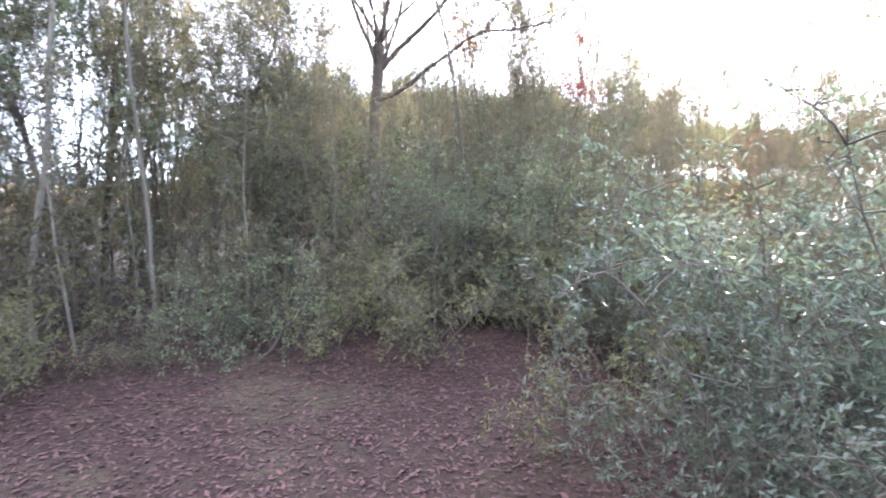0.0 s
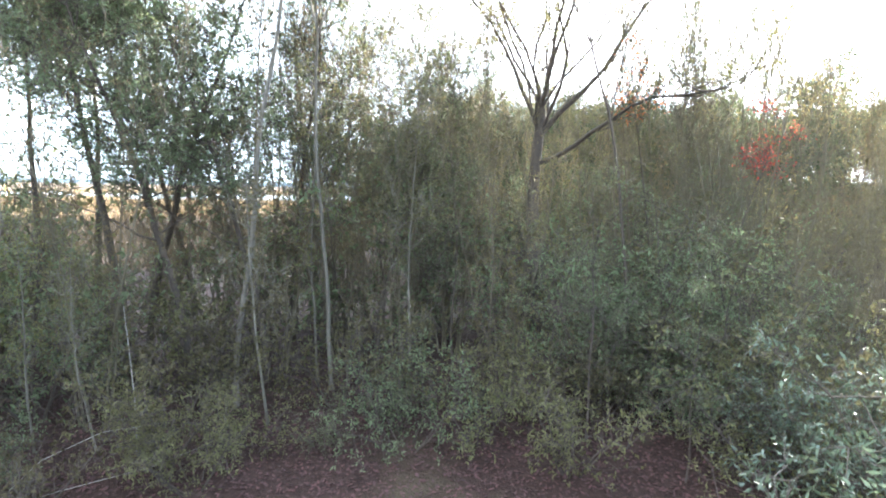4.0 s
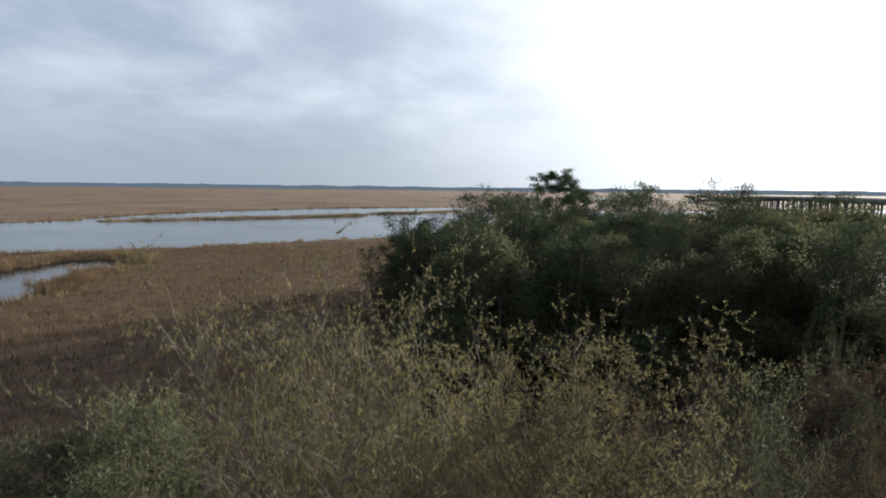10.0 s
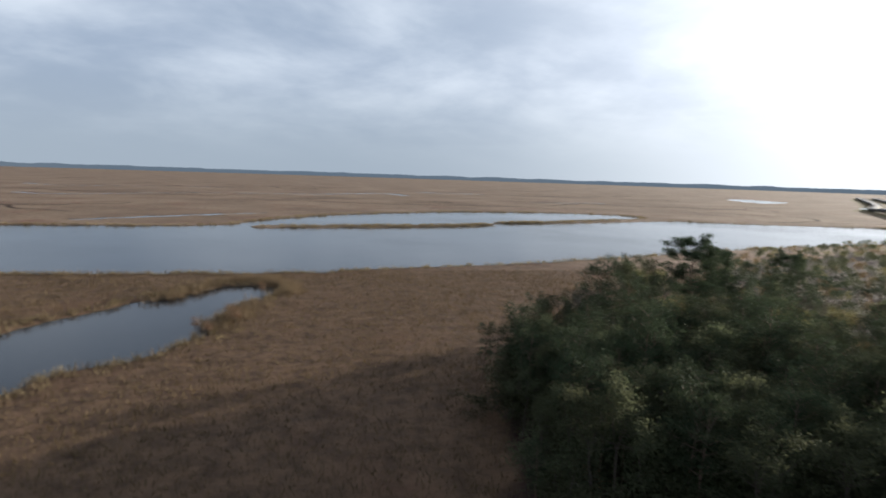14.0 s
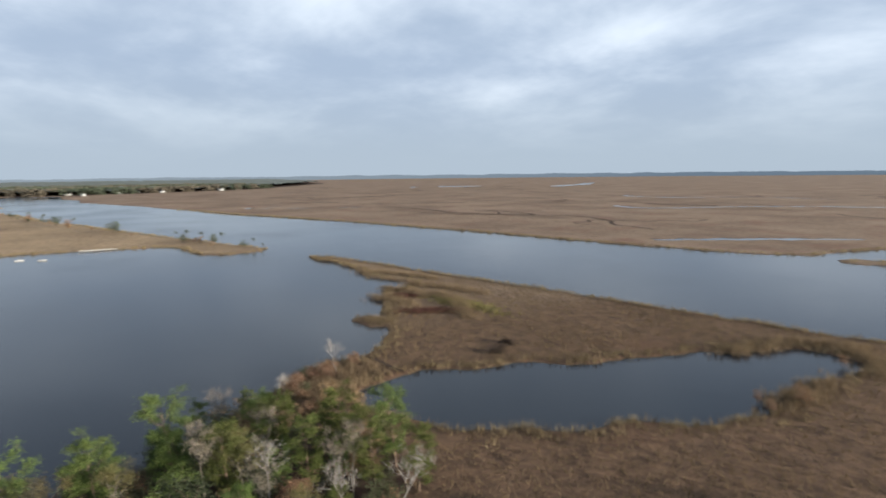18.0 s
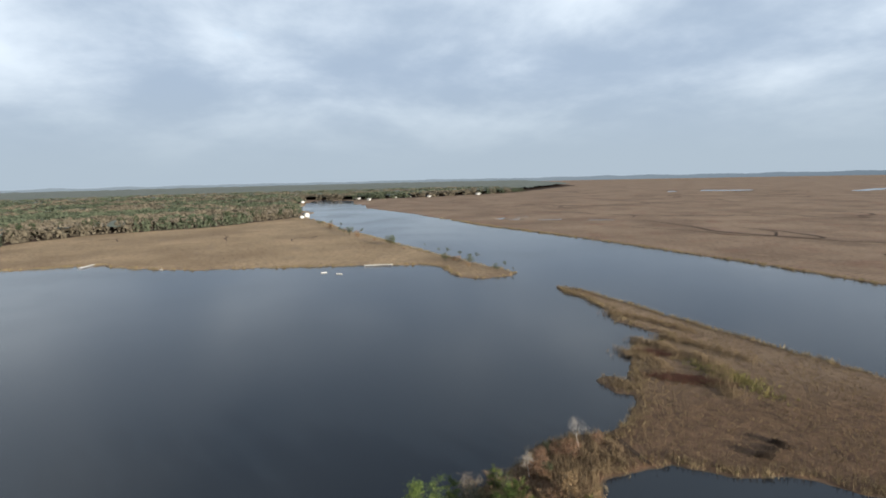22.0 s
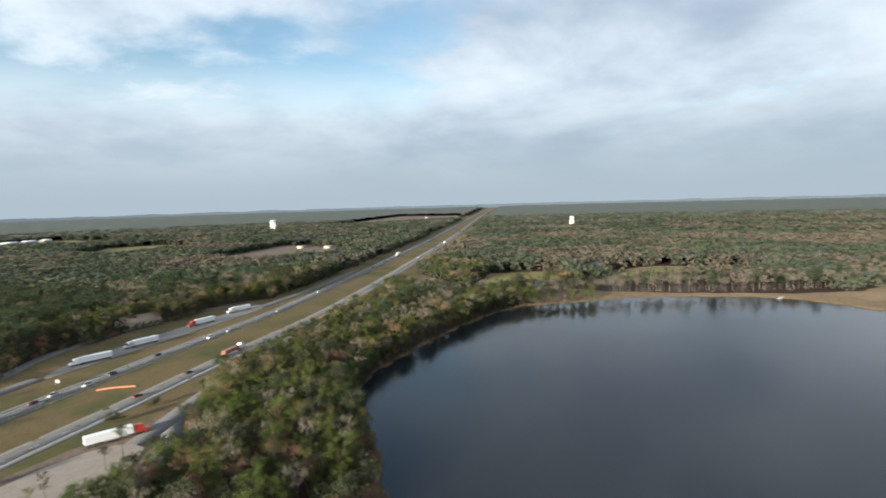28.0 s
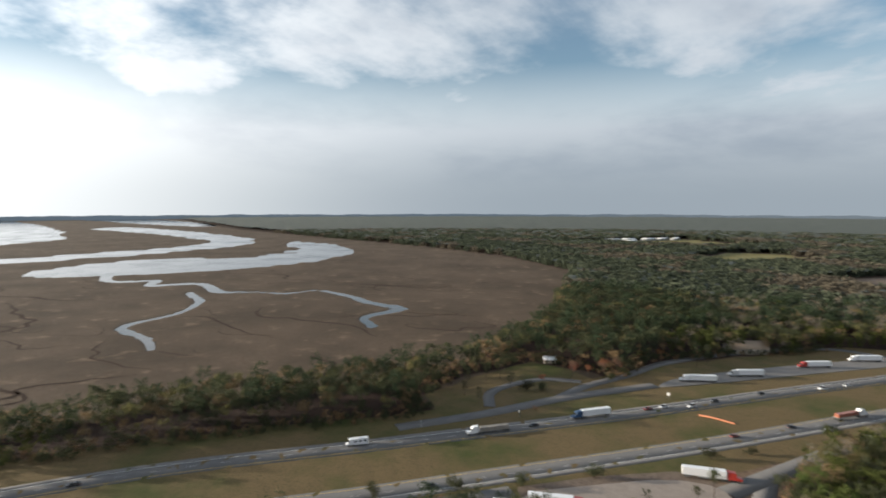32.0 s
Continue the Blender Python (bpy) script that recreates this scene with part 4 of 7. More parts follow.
def plant_near_woods():
    """Trees that stand within sight of the clearing, each one a thing; those farther back as stuff."""
    x, y, rng = scatter(5, -360, 420, -640, 260, 5.9)
    far = np.hypot(x, y)
    wood = woodedness(x, y)
    ok = (wood > 0.5) & (far > 36) & (far < 700) & ~((np.hypot(x - 10, y - 30) < 30) & (far < 45))
    x, y, wood, far = x[ok], y[ok], wood[ok], far[ok]
    order = np.argsort(far)
    x, y, wood, far = x[order], y[order], wood[order], far[order]
    heap, single = {}, {}
    for px, py, pw, pf in zip(x, y, wood, far):
        turn, r = rng.uniform(0, 360), rng.random()
        pond = px < -40 and -40 < py < 70
        clump = ripple(np.array([px]), np.array([py]), 28, 3)[0]
        if 15 < px < 75 and 40 < py < 115:
            kinds = (PINES if r < 0.55 else BROADS) if pf < 74 else PINES if r < 0.36 else BROADS if r < 0.62 else GOLDENS if r < 0.86 else BARES
        elif py > 20 and px > 0:
            kinds = PINES if r < 0.25 else BROADS if r < 0.58 or pf < 95 else GOLDENS if r < 0.80 else BROWNS if r < 0.9 else BARES
        elif pond:
            kinds = YOUNG_PINES if r < 0.60 else BARES if r < 0.85 else GOLDENS
        elif px < 60 and py < -60 and pw < 36:
            kinds = YOUNG_PINES if r < 0.34 else GOLDENS if r < 0.52 else BROADS if r < 0.74 else BARES if r < 0.88 else BROWNS
        elif clump > 0.1:
            kinds = PINES if r < 0.5 else YOUNG_PINES if r < 0.62 else BROADS if r < 0.8 else BROWNS
        else:
            kinds = BARES if r < 0.40 else BROWNS if r < 0.60 else BROADS if r < 0.80 else PINES if r < 0.92 else GOLDENS
        strip = px > 40 and py < -150
        if py < -60 and not strip and rng.random() < (0.08 if px < 40 and pw < 40 else 0.3):
            continue
        if strip:
            if rng.random() < 0.12:
                continue
            kinds = BROADS if r < 0.45 else BROWNS if r < 0.66 else PINES if r < 0.86 else GOLDENS
        kind = kinds[int(rng.integers(len(kinds)))]
        size = (1.25 if strip else 1.18 if py < -60 else 1.0) * rng.uniform(0.72, 1.08) * (0.78 if pw < 5 else 1.0) * (0.70 if pond else 1.0)
        if px > 0 and py > 20:
            size *= (0.74 if px < 32 else 0.86) * rng.uniform(0.86, 1.2)
        if px > 0 and py > 20 and pf > 120:
            # only low growth between the wood and the river
            kinds = BARES if r < 0.12 else BROWNS if r < 0.4 else GOLDENS if r < 0.55 else BROADS
            kind, size = kinds[int(rng.integers(2))], min(size, 0.45)
        hidden = px > 95 and py > -40
        bearing = math.degrees(math.atan2(px, py))
        if 63 < bearing < 81:
            # low growth in the gap east of the clearing
            size = min(size, (3.6 + 0.115 * pf) / 15)
        if pf < 265 and not hidden and single.get(kind.name, 0) < 170:
            kind.put(px, py, 0.30, size, turn, stretch=rng.uniform(0.9, 1.12))
            single[kind.name] = single.get(kind.name, 0) + 1
        else:
            heap.setdefault(kind.crown_mat.name, []).append((kind, px, py, 0.3, size, radians(turn)))
    words = {"pine_needles": "dark green pines standing close together", "young_pine_needles": "bright green young pines",
             "green_leaves": "olive-green broadleaf trees", "yellow_green_leaves": "thin yellow-green broadleaf trees",
             "twigs": "leafless grey-tan trees", "dry_brown_leaves": "trees with dry reddish-brown leaves"}
    for mat_name, places in heap.items():
        merge("woods", words[mat_name] + " in the woods beside the road", places, bpy.data.materials[mat_name])


plant_near_woods()
for px, py, tall, kinds in ((50, 80, 15.5, PINES), (70, 96, 16.5, PINES), (33, 68, 12.3, PINES), (36, 74, 12.6, PINES), (28, 62, 11, PINES),
                            (24, 56, 10, PINES), (42, 72, 13.5, PINES), (20, 75, 9.0, PINES), (22, 69, 10.0, PINES), (24, 64, 10.5, PINES), (25, 77, 9.5, PINES), (30, 82, 11.5, PINES), (38, 62, 14, PINES), (44, 64, 14.5, PINES), (40, 55, 13.5, PINES), (34, 58, 13, PINES), (48, 58, 14, PINES), (-72, -4, 14.5, YOUNG_PINES), (-71, 5, 14.2, YOUNG_PINES), (-68, 13, 13.8, YOUNG_PINES),
                            (-70, 22, 15.5, YOUNG_PINES), (-63, 26, 13, YOUNG_PINES), (-60, 41, 13.5, YOUNG_PINES), (-55, 46, 14.0, YOUNG_PINES), (-58, 34, 12.5, YOUNG_PINES),
                            (-66, 34, 12.5, YOUNG_PINES), (-75, -14, 13, YOUNG_PINES), (-52, 40, 13, YOUNG_PINES), (-48, 44, 11, YOUNG_PINES)):
    kinds[int(px) % len(kinds)].put(px, py, 0.3, tall * (0.90 if kinds is PINES else 0.82) / (17 if kinds is PINES else 13), px * 37 % 360)


BIG_PINE.put(59.7, 86.5, 0.3, 0.91, 140)
BIG_PINE.put(70.0, 92.0, 0.3, 0.77, 20, "tall pine with a broad crown behind the tallest one")
BIG_PINE.put(84.0, 94.0, 0.3, 0.74, 260, "tall pine with a broad crown standing in the wood")


def plant_dense_edge():
    """The dark, close part of the wood north-east of the clearing, which shades the marsh."""
    rng = np.random.default_rng(66)
    for gx in range(22, 66, 4):
        for gy in range(36, 76, 4):
            px, py = gx + rng.uniform(-2, 2), gy + rng.uniform(-2, 2)
            if math.hypot(px, py) < 44 or woodedness(np.array([px]), np.array([py]))[0] < -1 or math.degrees(math.atan2(px, py)) > 60:
                continue
            kind = (PINES, BROADS)[int(rng.random() < 0.5)][int(rng.integers(2))]
            EDGE_BUSHES[int(rng.integers(2))].put(px + rng.uniform(-2, 2), py + rng.uniform(-2, 2), 0.3, rng.uniform(0.75, 1.1), rng.uniform(0, 360))
            kind.put(px, py, 0.3, (rng.uniform(11.0, 13.2) + (0.8 if px > 40 else 0)) / (17 if kind.name == "pine_tree" else 15.8), rng.uniform(0, 360))


plant_dense_edge()


def plant_understorey():
    """Shrubs under and before the trees, where the wood meets marsh, pond and road."""
    x, y, rng = scatter(6, -130, 330, -480, 130, 4.2)
    wood, far = woodedness(x, y), np.hypot(x, y)
    ok = (wood > -1.0) & ((wood < 14) | ((y > 20) & (far < 130))) & (far > 40) & ~((x > 90) & (y > -60))
    x, y, far = x[ok], y[ok], far[ok]
    order = np.argsort(far)
    count, heap = {}, {}
    for px, py in zip(x[order], y[order]):
        kinds = SHRUBS if rng.random() < 0.6 else TAN_SHRUBS
        kind = kinds[int(rng.integers(2))]
        size, turn = rng.uniform(0.7, 1.5), rng.uniform(0, 360)
        if py > 20 and px > 0:
            size *= 0.95
        if count.get(kind.name, 0) < 280:
            kind.put(px, py, 0.28, size, turn)
            count[kind.name] = count.get(kind.name, 0) + 1
        else:
            heap.setdefault(kind.crown_mat.name, []).append((kind, px, py, 0.28, size, radians(turn)))
    for mat_name, places in heap.items():
        merge("undergrowth", "low tangled shrubs at the edge of the woods", places, bpy.data.materials[mat_name])


plant_understorey()


def plant_shore_trees():
    """Leafless trees with pale stems along the far shore and the edge of the western marsh."""
    rng = np.random.default_rng(14)
    edge = curve([(-250, -352), (-305, -338), (-377, -312), (-452, -262), (-530, -225), (-640, -232), (-717, -170), (-738, -81), (-748, -40),
                  (-818, 24), (-860, 66), (-980, 84)], 5.0)
    stems, twigs, green = Buffer(), [], []
    for ex, ey in edge:
        for _ in range(5):
            px, py = ex - abs(rng.normal(0, 13)) * 0.8, ey - abs(rng.normal(0, 13)) * 0.8
            kind = BARES[int(rng.integers(3))]
            size = rng.uniform(0.65, 1.05)
            (twigs if rng.random() < 0.8 else green).append(((kind if rng.random() < 0.8 else PINES[0]), px, py, 0.3, size, rng.uniform(0, 6.28)))
            tube(stems, [(px, py, 0), (px + rng.normal(0, 0.3), py, 8 * size)], [0.16, 0.08], 3, False)
    merge("shore_trees", "leafless grey-tan trees along the far pond shore", [t for t in twigs if t[0] in BARES], TWIG)
    merge("shore_trees", "dark pines among the bare shore trees", [t for t in twigs + green if t[0] not in BARES], NEEDLES)
    tagged(new("shore_stems", stems.mesh("shore_stems", BARK_PALE)), "pale upright stems of the trees along the far shore", "trees", kind="stuff")

    # trees that lean out over the near side of the pond
    x, y, rng = scatter(15, -330, -70, -350, 0, 4.6)
    wet = wetness(x, y)
    ok = (wet < -0.8) & (wet > -13) & (edge_distance(AXIS[::4], x, y, False) > 60)
    for px, py in zip(x[ok], y[ok]):
        r = rng.random()
        kinds = BROADS if r < 0.35 else GOLDENS if r < 0.6 else BARES if r < 0.8 else YOUNG_PINES if r < 0.9 else SHRUBS
        kinds[int(rng.integers(2))].put(px, py, 0.2, rng.uniform(0.6, 0.95), rng.uniform(0, 360))


plant_shore_trees()


def plant_far_woods():
    """Low crowns out to the distance, over a dark floor of canopy."""
    rng = np.random.default_rng(8)
    shapes = []
    for k in range(6):
        # a dome of leafy clumps, widest low down
        up = rng.uniform(-0.9, 1.0, 46)
        a, wide = rng.uniform(0, 6.283, 46), np.sqrt(np.clip(1 - up * up, 0.02, 1)) * rng.uniform(0.6, 1.05, 46)
        v, f = leaves(rng, np.stack([wide * np.cos(a), wide * np.sin(a), up], 1), 1, (0.1, 0.1, 0.1), 0.62, 0.5, 0.0)
        low = rng.uniform(0.1, 1.0, 30)
        a, wide = rng.uniform(0, 6.283, 30), np.sqrt(np.clip(1 - low * low, 0.02, 1)) * rng.uniform(0.5, 1.05, 30)
        v2, f2 = leaves(rng, np.stack([wide * np.cos(a), wide * np.sin(a), low], 1), 1, (0.1, 0.1, 0.1), 0.7, 0.55, 0.0)
        shapes.append(((v2, f2), (v, f)))
    green, brown, mid = Buffer(), Buffer(), {}
    for lo, hi, step, tall in ((560, 1150, 10.5, 1.0), (1150, 2300, 19.0, 1.0)):
        x, y, rng = scatter(int(lo), -hi, hi, -hi, hi, step)
        far = np.hypot(x, y)
        ok = (far > lo) & (far < hi) & (y < 900) & ~((x > -300) & (y > -100))
        x, y = x[ok], y[ok]
        wood = woodedness(x, y)
        for px, py, pw in zip(x[wood > 2], y[wood > 2], wood[wood > 2]):
            patch = ripple(np.array([px]), np.array([py]), 95, 5)[0] + 0.55 * ripple(np.array([px]), np.array([py]), 31, 6)[0]
            bare = patch + rng.normal(0, 0.13) > (0.05 if px < -280 and py > -900 else 0.36)
            v, f = shapes[int(rng.integers(6))][int(pw < 18)]
            w = step * rng.uniform(0.5, 0.82) * (0.72 if pw < 18 else 1)
            h = rng.uniform(5, 7) if pw < 18 else rng.uniform(2.6, 4.6)
            top = rng.uniform(4.5, 6) if pw < 18 else rng.uniform(8.2, 10)
            a = rng.uniform(0, 6.28)
            c, s = math.cos(a) * w, math.sin(a) * w
            (brown if bare else green).add(np.stack([px + c * v[:, 0] - s * v[:, 1], py + s * v[:, 0] + c * v[:, 1], top + v[:, 2] * h], 1), f)
    tagged(new("far_woods", green.mesh("far_woods", WOODS)), "wide dark green pine woods reaching to the horizon", "woods", kind="stuff")
    tagged(new("far_woods", brown.mesh("far_woods", WOODS_BROWN)), "leafless grey-tan woods among the pines", "woods", kind="stuff")
    # canopy floor
    spokes = 900
    radius = np.geomspace(600, 4890, 110)
    turn = np.arange(spokes) * 2 * math.pi / spokes
    x, y = (radius[:, None] * np.sin(turn)).ravel(), (radius[:, None] * np.cos(turn)).ravel()
    wood = woodedness(x, y)
    far = np.hypot(x, y)
    z = np.clip(10.3 + (far - 1600) / 300, 9.8, 12.3) + 2.2 * ripple(x, y, 21, 1) + 1.8 * ripple(x, y, 9, 2) + rng.normal(0, 0.9, x.size)
    k = np.arange(len(radius) - 1)[:, None] * spokes
    j = np.arange(spokes)[None, :]
    quads = np.stack([k + j, k + spokes + j, k + spokes + (j + 1) % spokes, k + (j + 1) % spokes], -1).reshape(-1, 4)
    quads = quads[(wood[quads] > 6).all(1)]
    used, quads = np.unique(quads, return_inverse=True)
    buf = Buffer()
    buf.add(np.stack([x, y, z], 1)[used], quads.reshape(-1, 4))
    tagged(new("far_woods", buf.mesh("far_woods", CANOPY, True)), "unbroken dark canopy of distant woods", "woods", kind="stuff")


plant_far_woods()


# ---- reeds ----
def blades(rng, x, y, z, height, spread, count, width):
    n = len(x) * count
    bx, by = np.repeat(x, count) + rng.normal(0, spread, n), np.repeat(y, count) + rng.normal(0, spread, n)
    bz, h = np.repeat(z, count), np.repeat(height, count) * rng.uniform(0.6, 1.15, n)
    a = rng.uniform(0, 6.283, n)
    lean = rng.normal(0, 0.22, (n, 2))
    w = width * rng.uniform(0.7, 1.3, n)
    p = np.stack([np.stack([bx - w * np.cos(a), by - w * np.sin(a), bz], 1), np.stack([bx + w * np.cos(a), by + w * np.sin(a), bz], 1),
                  np.stack([bx + lean[:, 0] * h, by + lean[:, 1] * h, bz + h], 1)], 1).reshape(-1, 3)
    return p, np.arange(3 * n).reshape(-1, 3)


def plant_reeds():
    rng = np.random.default_rng(21)
    # the marsh in front of the wood
    x, y, rng = scatter(22, -260, 130, 16, 165, 1.15)
    wet = wetness(x, y)
    wood = woodedness(x, y)
    ok = (wet < -0.6) & (wood < 1.5) & (np.hypot(x, y) > 20.5)
    x, y, wet = x[ok], y[ok], wet[ok]
    edge = np.clip(1 - (-wet - 0.6) / 4.5, 0, 1)
    tuft = 0.5 + 0.5 * ripple(x, y, 11, 2)
    h = 0.75 + 0.55 * tuft + 1.0 * edge
    buf = Buffer()
    buf.add(*blades(rng, x, y, np.full(len(x), 0.15), h * 0.85, 0.42, 7, 0.055))
    tagged(new("marsh_reeds", buf.mesh("marsh_reeds", REED)), "dry brown marsh reeds, taller along the water", "reeds", kind="stuff")
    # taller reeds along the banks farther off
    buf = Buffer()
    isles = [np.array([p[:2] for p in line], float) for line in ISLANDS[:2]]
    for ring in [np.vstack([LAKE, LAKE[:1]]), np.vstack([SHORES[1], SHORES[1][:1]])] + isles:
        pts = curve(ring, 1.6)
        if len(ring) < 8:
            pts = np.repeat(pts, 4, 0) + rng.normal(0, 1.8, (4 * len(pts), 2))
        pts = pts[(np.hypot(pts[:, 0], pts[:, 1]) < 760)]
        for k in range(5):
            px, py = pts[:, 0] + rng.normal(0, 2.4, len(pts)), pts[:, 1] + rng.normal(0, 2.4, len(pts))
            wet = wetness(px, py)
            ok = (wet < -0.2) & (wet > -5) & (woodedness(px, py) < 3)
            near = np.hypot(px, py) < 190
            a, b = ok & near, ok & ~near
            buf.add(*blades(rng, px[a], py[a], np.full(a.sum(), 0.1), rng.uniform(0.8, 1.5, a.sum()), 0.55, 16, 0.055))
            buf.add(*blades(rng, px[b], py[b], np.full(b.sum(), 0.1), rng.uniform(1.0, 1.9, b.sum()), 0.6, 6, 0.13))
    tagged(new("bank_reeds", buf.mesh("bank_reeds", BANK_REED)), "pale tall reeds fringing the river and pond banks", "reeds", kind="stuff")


plant_reeds()


# ---- vehicles ----
def wheel(parent, x, y, r, width):
    """A wheel with its tyre and rim, standing at x, y under the vehicle."""
    hub = part("wheel", None, parent, "", Matrix.Translation((x, y, r)))
    part("tyre", TYRES[(r, width)], hub)
    part("rim", RIMS[(r, width)], hub)


def disc_mesh(name, mat, r, width, sides=14):
    buf = Buffer()
    tube(buf, [(0, -width / 2, 0), (0, -width / 2 * 0.8, 0), (0, width / 2 * 0.8, 0), (0, width / 2, 0)], [r * 0.86, r, r, r * 0.86], sides)
    buf.add([(0, -width / 2, 0)] + [(r * 0.86 * math.cos(k * 6.2832 / sides), -width / 2, r * 0.86 * math.sin(k * 6.2832 / sides)) for k in range(sides)],
            [(0, 1 + k, 1 + (k + 1) % sides) for k in range(sides)])
    return buf.mesh(name, mat)


TYRES, RIMS = {}, {}
for r_, w_ in ((0.34, 0.22), (0.52, 0.5), (0.40, 0.26)):
    TYRES[(r_, w_)] = disc_mesh("tyre", RUBBER, r_, w_)
    RIMS[(r_, w_)] = disc_mesh("rim", STEEL, r_ * 0.55, w_ * 1.06, 10)
HEADLIGHT = material("lamp_glass", (0.55, 0.55, 0.55), (0.75, 0.75, 0.75), 2.0, 0.1)
TAIL_RED = material("red_lens", (0.30, 0.01, 0.01), (0.42, 0.02, 0.02), 2.0, 0.2)


def profile(name, mat, outline, half, tuck=0.12):
    """A body pressed from a side outline (x, z), drawn in towards the roof."""
    n = len(outline)
    top = max(z for _, z in outline)
    pts = []
    for side in (-1, 1):
        for x, z in outline:
            pts.append((x, side * (half - tuck * max(0, (z - top * 0.5)) / (top * 0.5)), z))
    faces = [(k, (k + 1) % n, n + (k + 1) % n, n + k) for k in range(n)]
    bm = bmesh.new()
    vs = [bm.verts.new(p) for p in pts]
    for f in faces:
        bm.faces.new([vs[i] for i in f])
    bm.faces.new(vs[:n][::-1])
    bm.faces.new(vs[n:])
    bmesh.ops.recalc_face_normals(bm, faces=bm.faces[:])
    bmesh.ops.bevel(bm, geom=[e for e in bm.edges], offset=0.04, segments=1, affect="EDGES")
    me = bpy.data.meshes.new(name)
    bm.to_mesh(me)
    bm.free()
    me.materials.append(mat)
    return me


def car(paint, label, m, tall=0.0, name="car", category="car"):
    """A car pointing along +x."""
    ob = thing(name, label, category, "vehicles on the motorway", m=m)
    t = tall
    low = [(-2.3, 0.35), (2.3, 0.35), (2.35, 0.62), (2.15, 0.82), (1.1, 0.95 + t * 0.3), (-2.2, 1.0 + t * 0.3), (-2.35, 0.7)]
    body = part("body", profile("body", paint, low, 0.92, 0.05), ob)
    cabin = [(1.15, 0.93 + t * 0.3), (0.35, 1.42 + t), (-1.35, 1.45 + t), (-2.1, 0.98 + t * 0.3)]
    part("cabin", profile("cabin", GLASS_DARK, cabin, 0.84, 0.14), ob, "dark tinted glazing")
    part("roof", soft_box("roof", paint, -1.25, -0.66, 1.43 + t, 0.28, 0.66, 1.475 + t, 0.02), ob)
    for sy in (-0.66, 0.66):
        part("headlight", soft_box("headlight", HEADLIGHT, 2.24, sy - 0.17, 0.62, 2.36, sy + 0.17, 0.76, 0.02), ob)
        part("tail_light", soft_box("tail_light", TAIL_RED, -2.37, sy - 0.15, 0.68, -2.27, sy + 0.15, 0.86, 0.02), ob)
    for wx in (-1.4, 1.45):
        for wy in (-0.82, 0.82):
            wheel(ob, wx, wy, 0.34, 0.22)
    return ob


def lorry(cab_paint, box_paint, label, m, flat=False, group="vehicles on the motorway"):
    """An articulated lorry pointing along +x: tractor and trailer, about 21 m long."""
    ob = thing("articulated_lorry", label, "lorry", group, m=m)
    cab = [(5.2, 0.9), (10.6, 0.9), (10.7, 1.7), (9.0, 1.95), (8.6, 2.9), (8.2, 3.75), (5.4, 3.95), (5.2, 3.0)]
    tractor = part("tractor", profile("tractor", cab_paint, cab, 1.2, 0.10), ob, "painted sleeper cab with a long bonnet")
    part("windscreen", profile("windscreen", GLASS_DARK, [(9.02, 2.05), (8.64, 2.92), (8.5, 2.92), (8.85, 2.05)], 1.02, 0.0), tractor)
    part("bumper", soft_box("bumper", STEEL, 10.45, -1.2, 0.45, 10.75, 1.2, 0.95, 0.06), tractor)
    for sy in (-1.28, 1.28):
        part("exhaust_stack", one("exhaust_stack", STEEL, lambda b: tube(b, [(5.5, sy * 0.9, 1.0), (5.5, sy * 0.9, 4.1)], [0.08, 0.08], 8)), tractor)
        part("mirror", soft_box("mirror", STEEL, 8.5, sy - 0.05, 2.2, 8.62, sy + 0.05, 2.8, 0.02), tractor)
    if flat:
        deck = part("deck", soft_box("deck", WOOD_GREY, -10.2, -1.28, 1.25, 5.0, 1.28, 1.5, 0.04), ob, "flatbed trailer deck")
        for k in range(4):
            part("load", soft_box("load", box_paint, -9.6 + 3.5 * k, -1.15, 1.504, -6.4 + 3.5 * k, 1.15, 3.1, 0.06), deck, "stacked covered load")
    else:
        trailer = part("trailer", soft_box("trailer", box_paint, -10.6, -1.3, 1.15, 5.0, 1.3, 4.1, 0.06), ob, "long plain box trailer")
        part("rear_door", soft_box("rear_door", METAL_WHITE, -10.64, -1.2, 1.3, -10.58, -0.02, 3.95, 0.01), trailer)
        part("rear_door", soft_box("rear_door", METAL_WHITE, -10.64, 0.02, 1.3, -10.58, 1.2, 3.95, 0.01), trailer)
        part("side_skirt", soft_box("side_skirt", STEEL, -5.0, -1.27, 0.55, 3.0, -1.23, 1.15, 0.01), trailer)
    part("chassis", soft_box("chassis", RUBBER, -10.2, -0.5, 0.75, 9.8, 0.5, 1.1, 0.03), ob)
    for wx in (-9.4, -8.1, 3.9, 5.2, 9.4):
        for wy in (-1.0, 1.0):
            wheel(ob, wx, wy, 0.52, 0.5)
    return ob


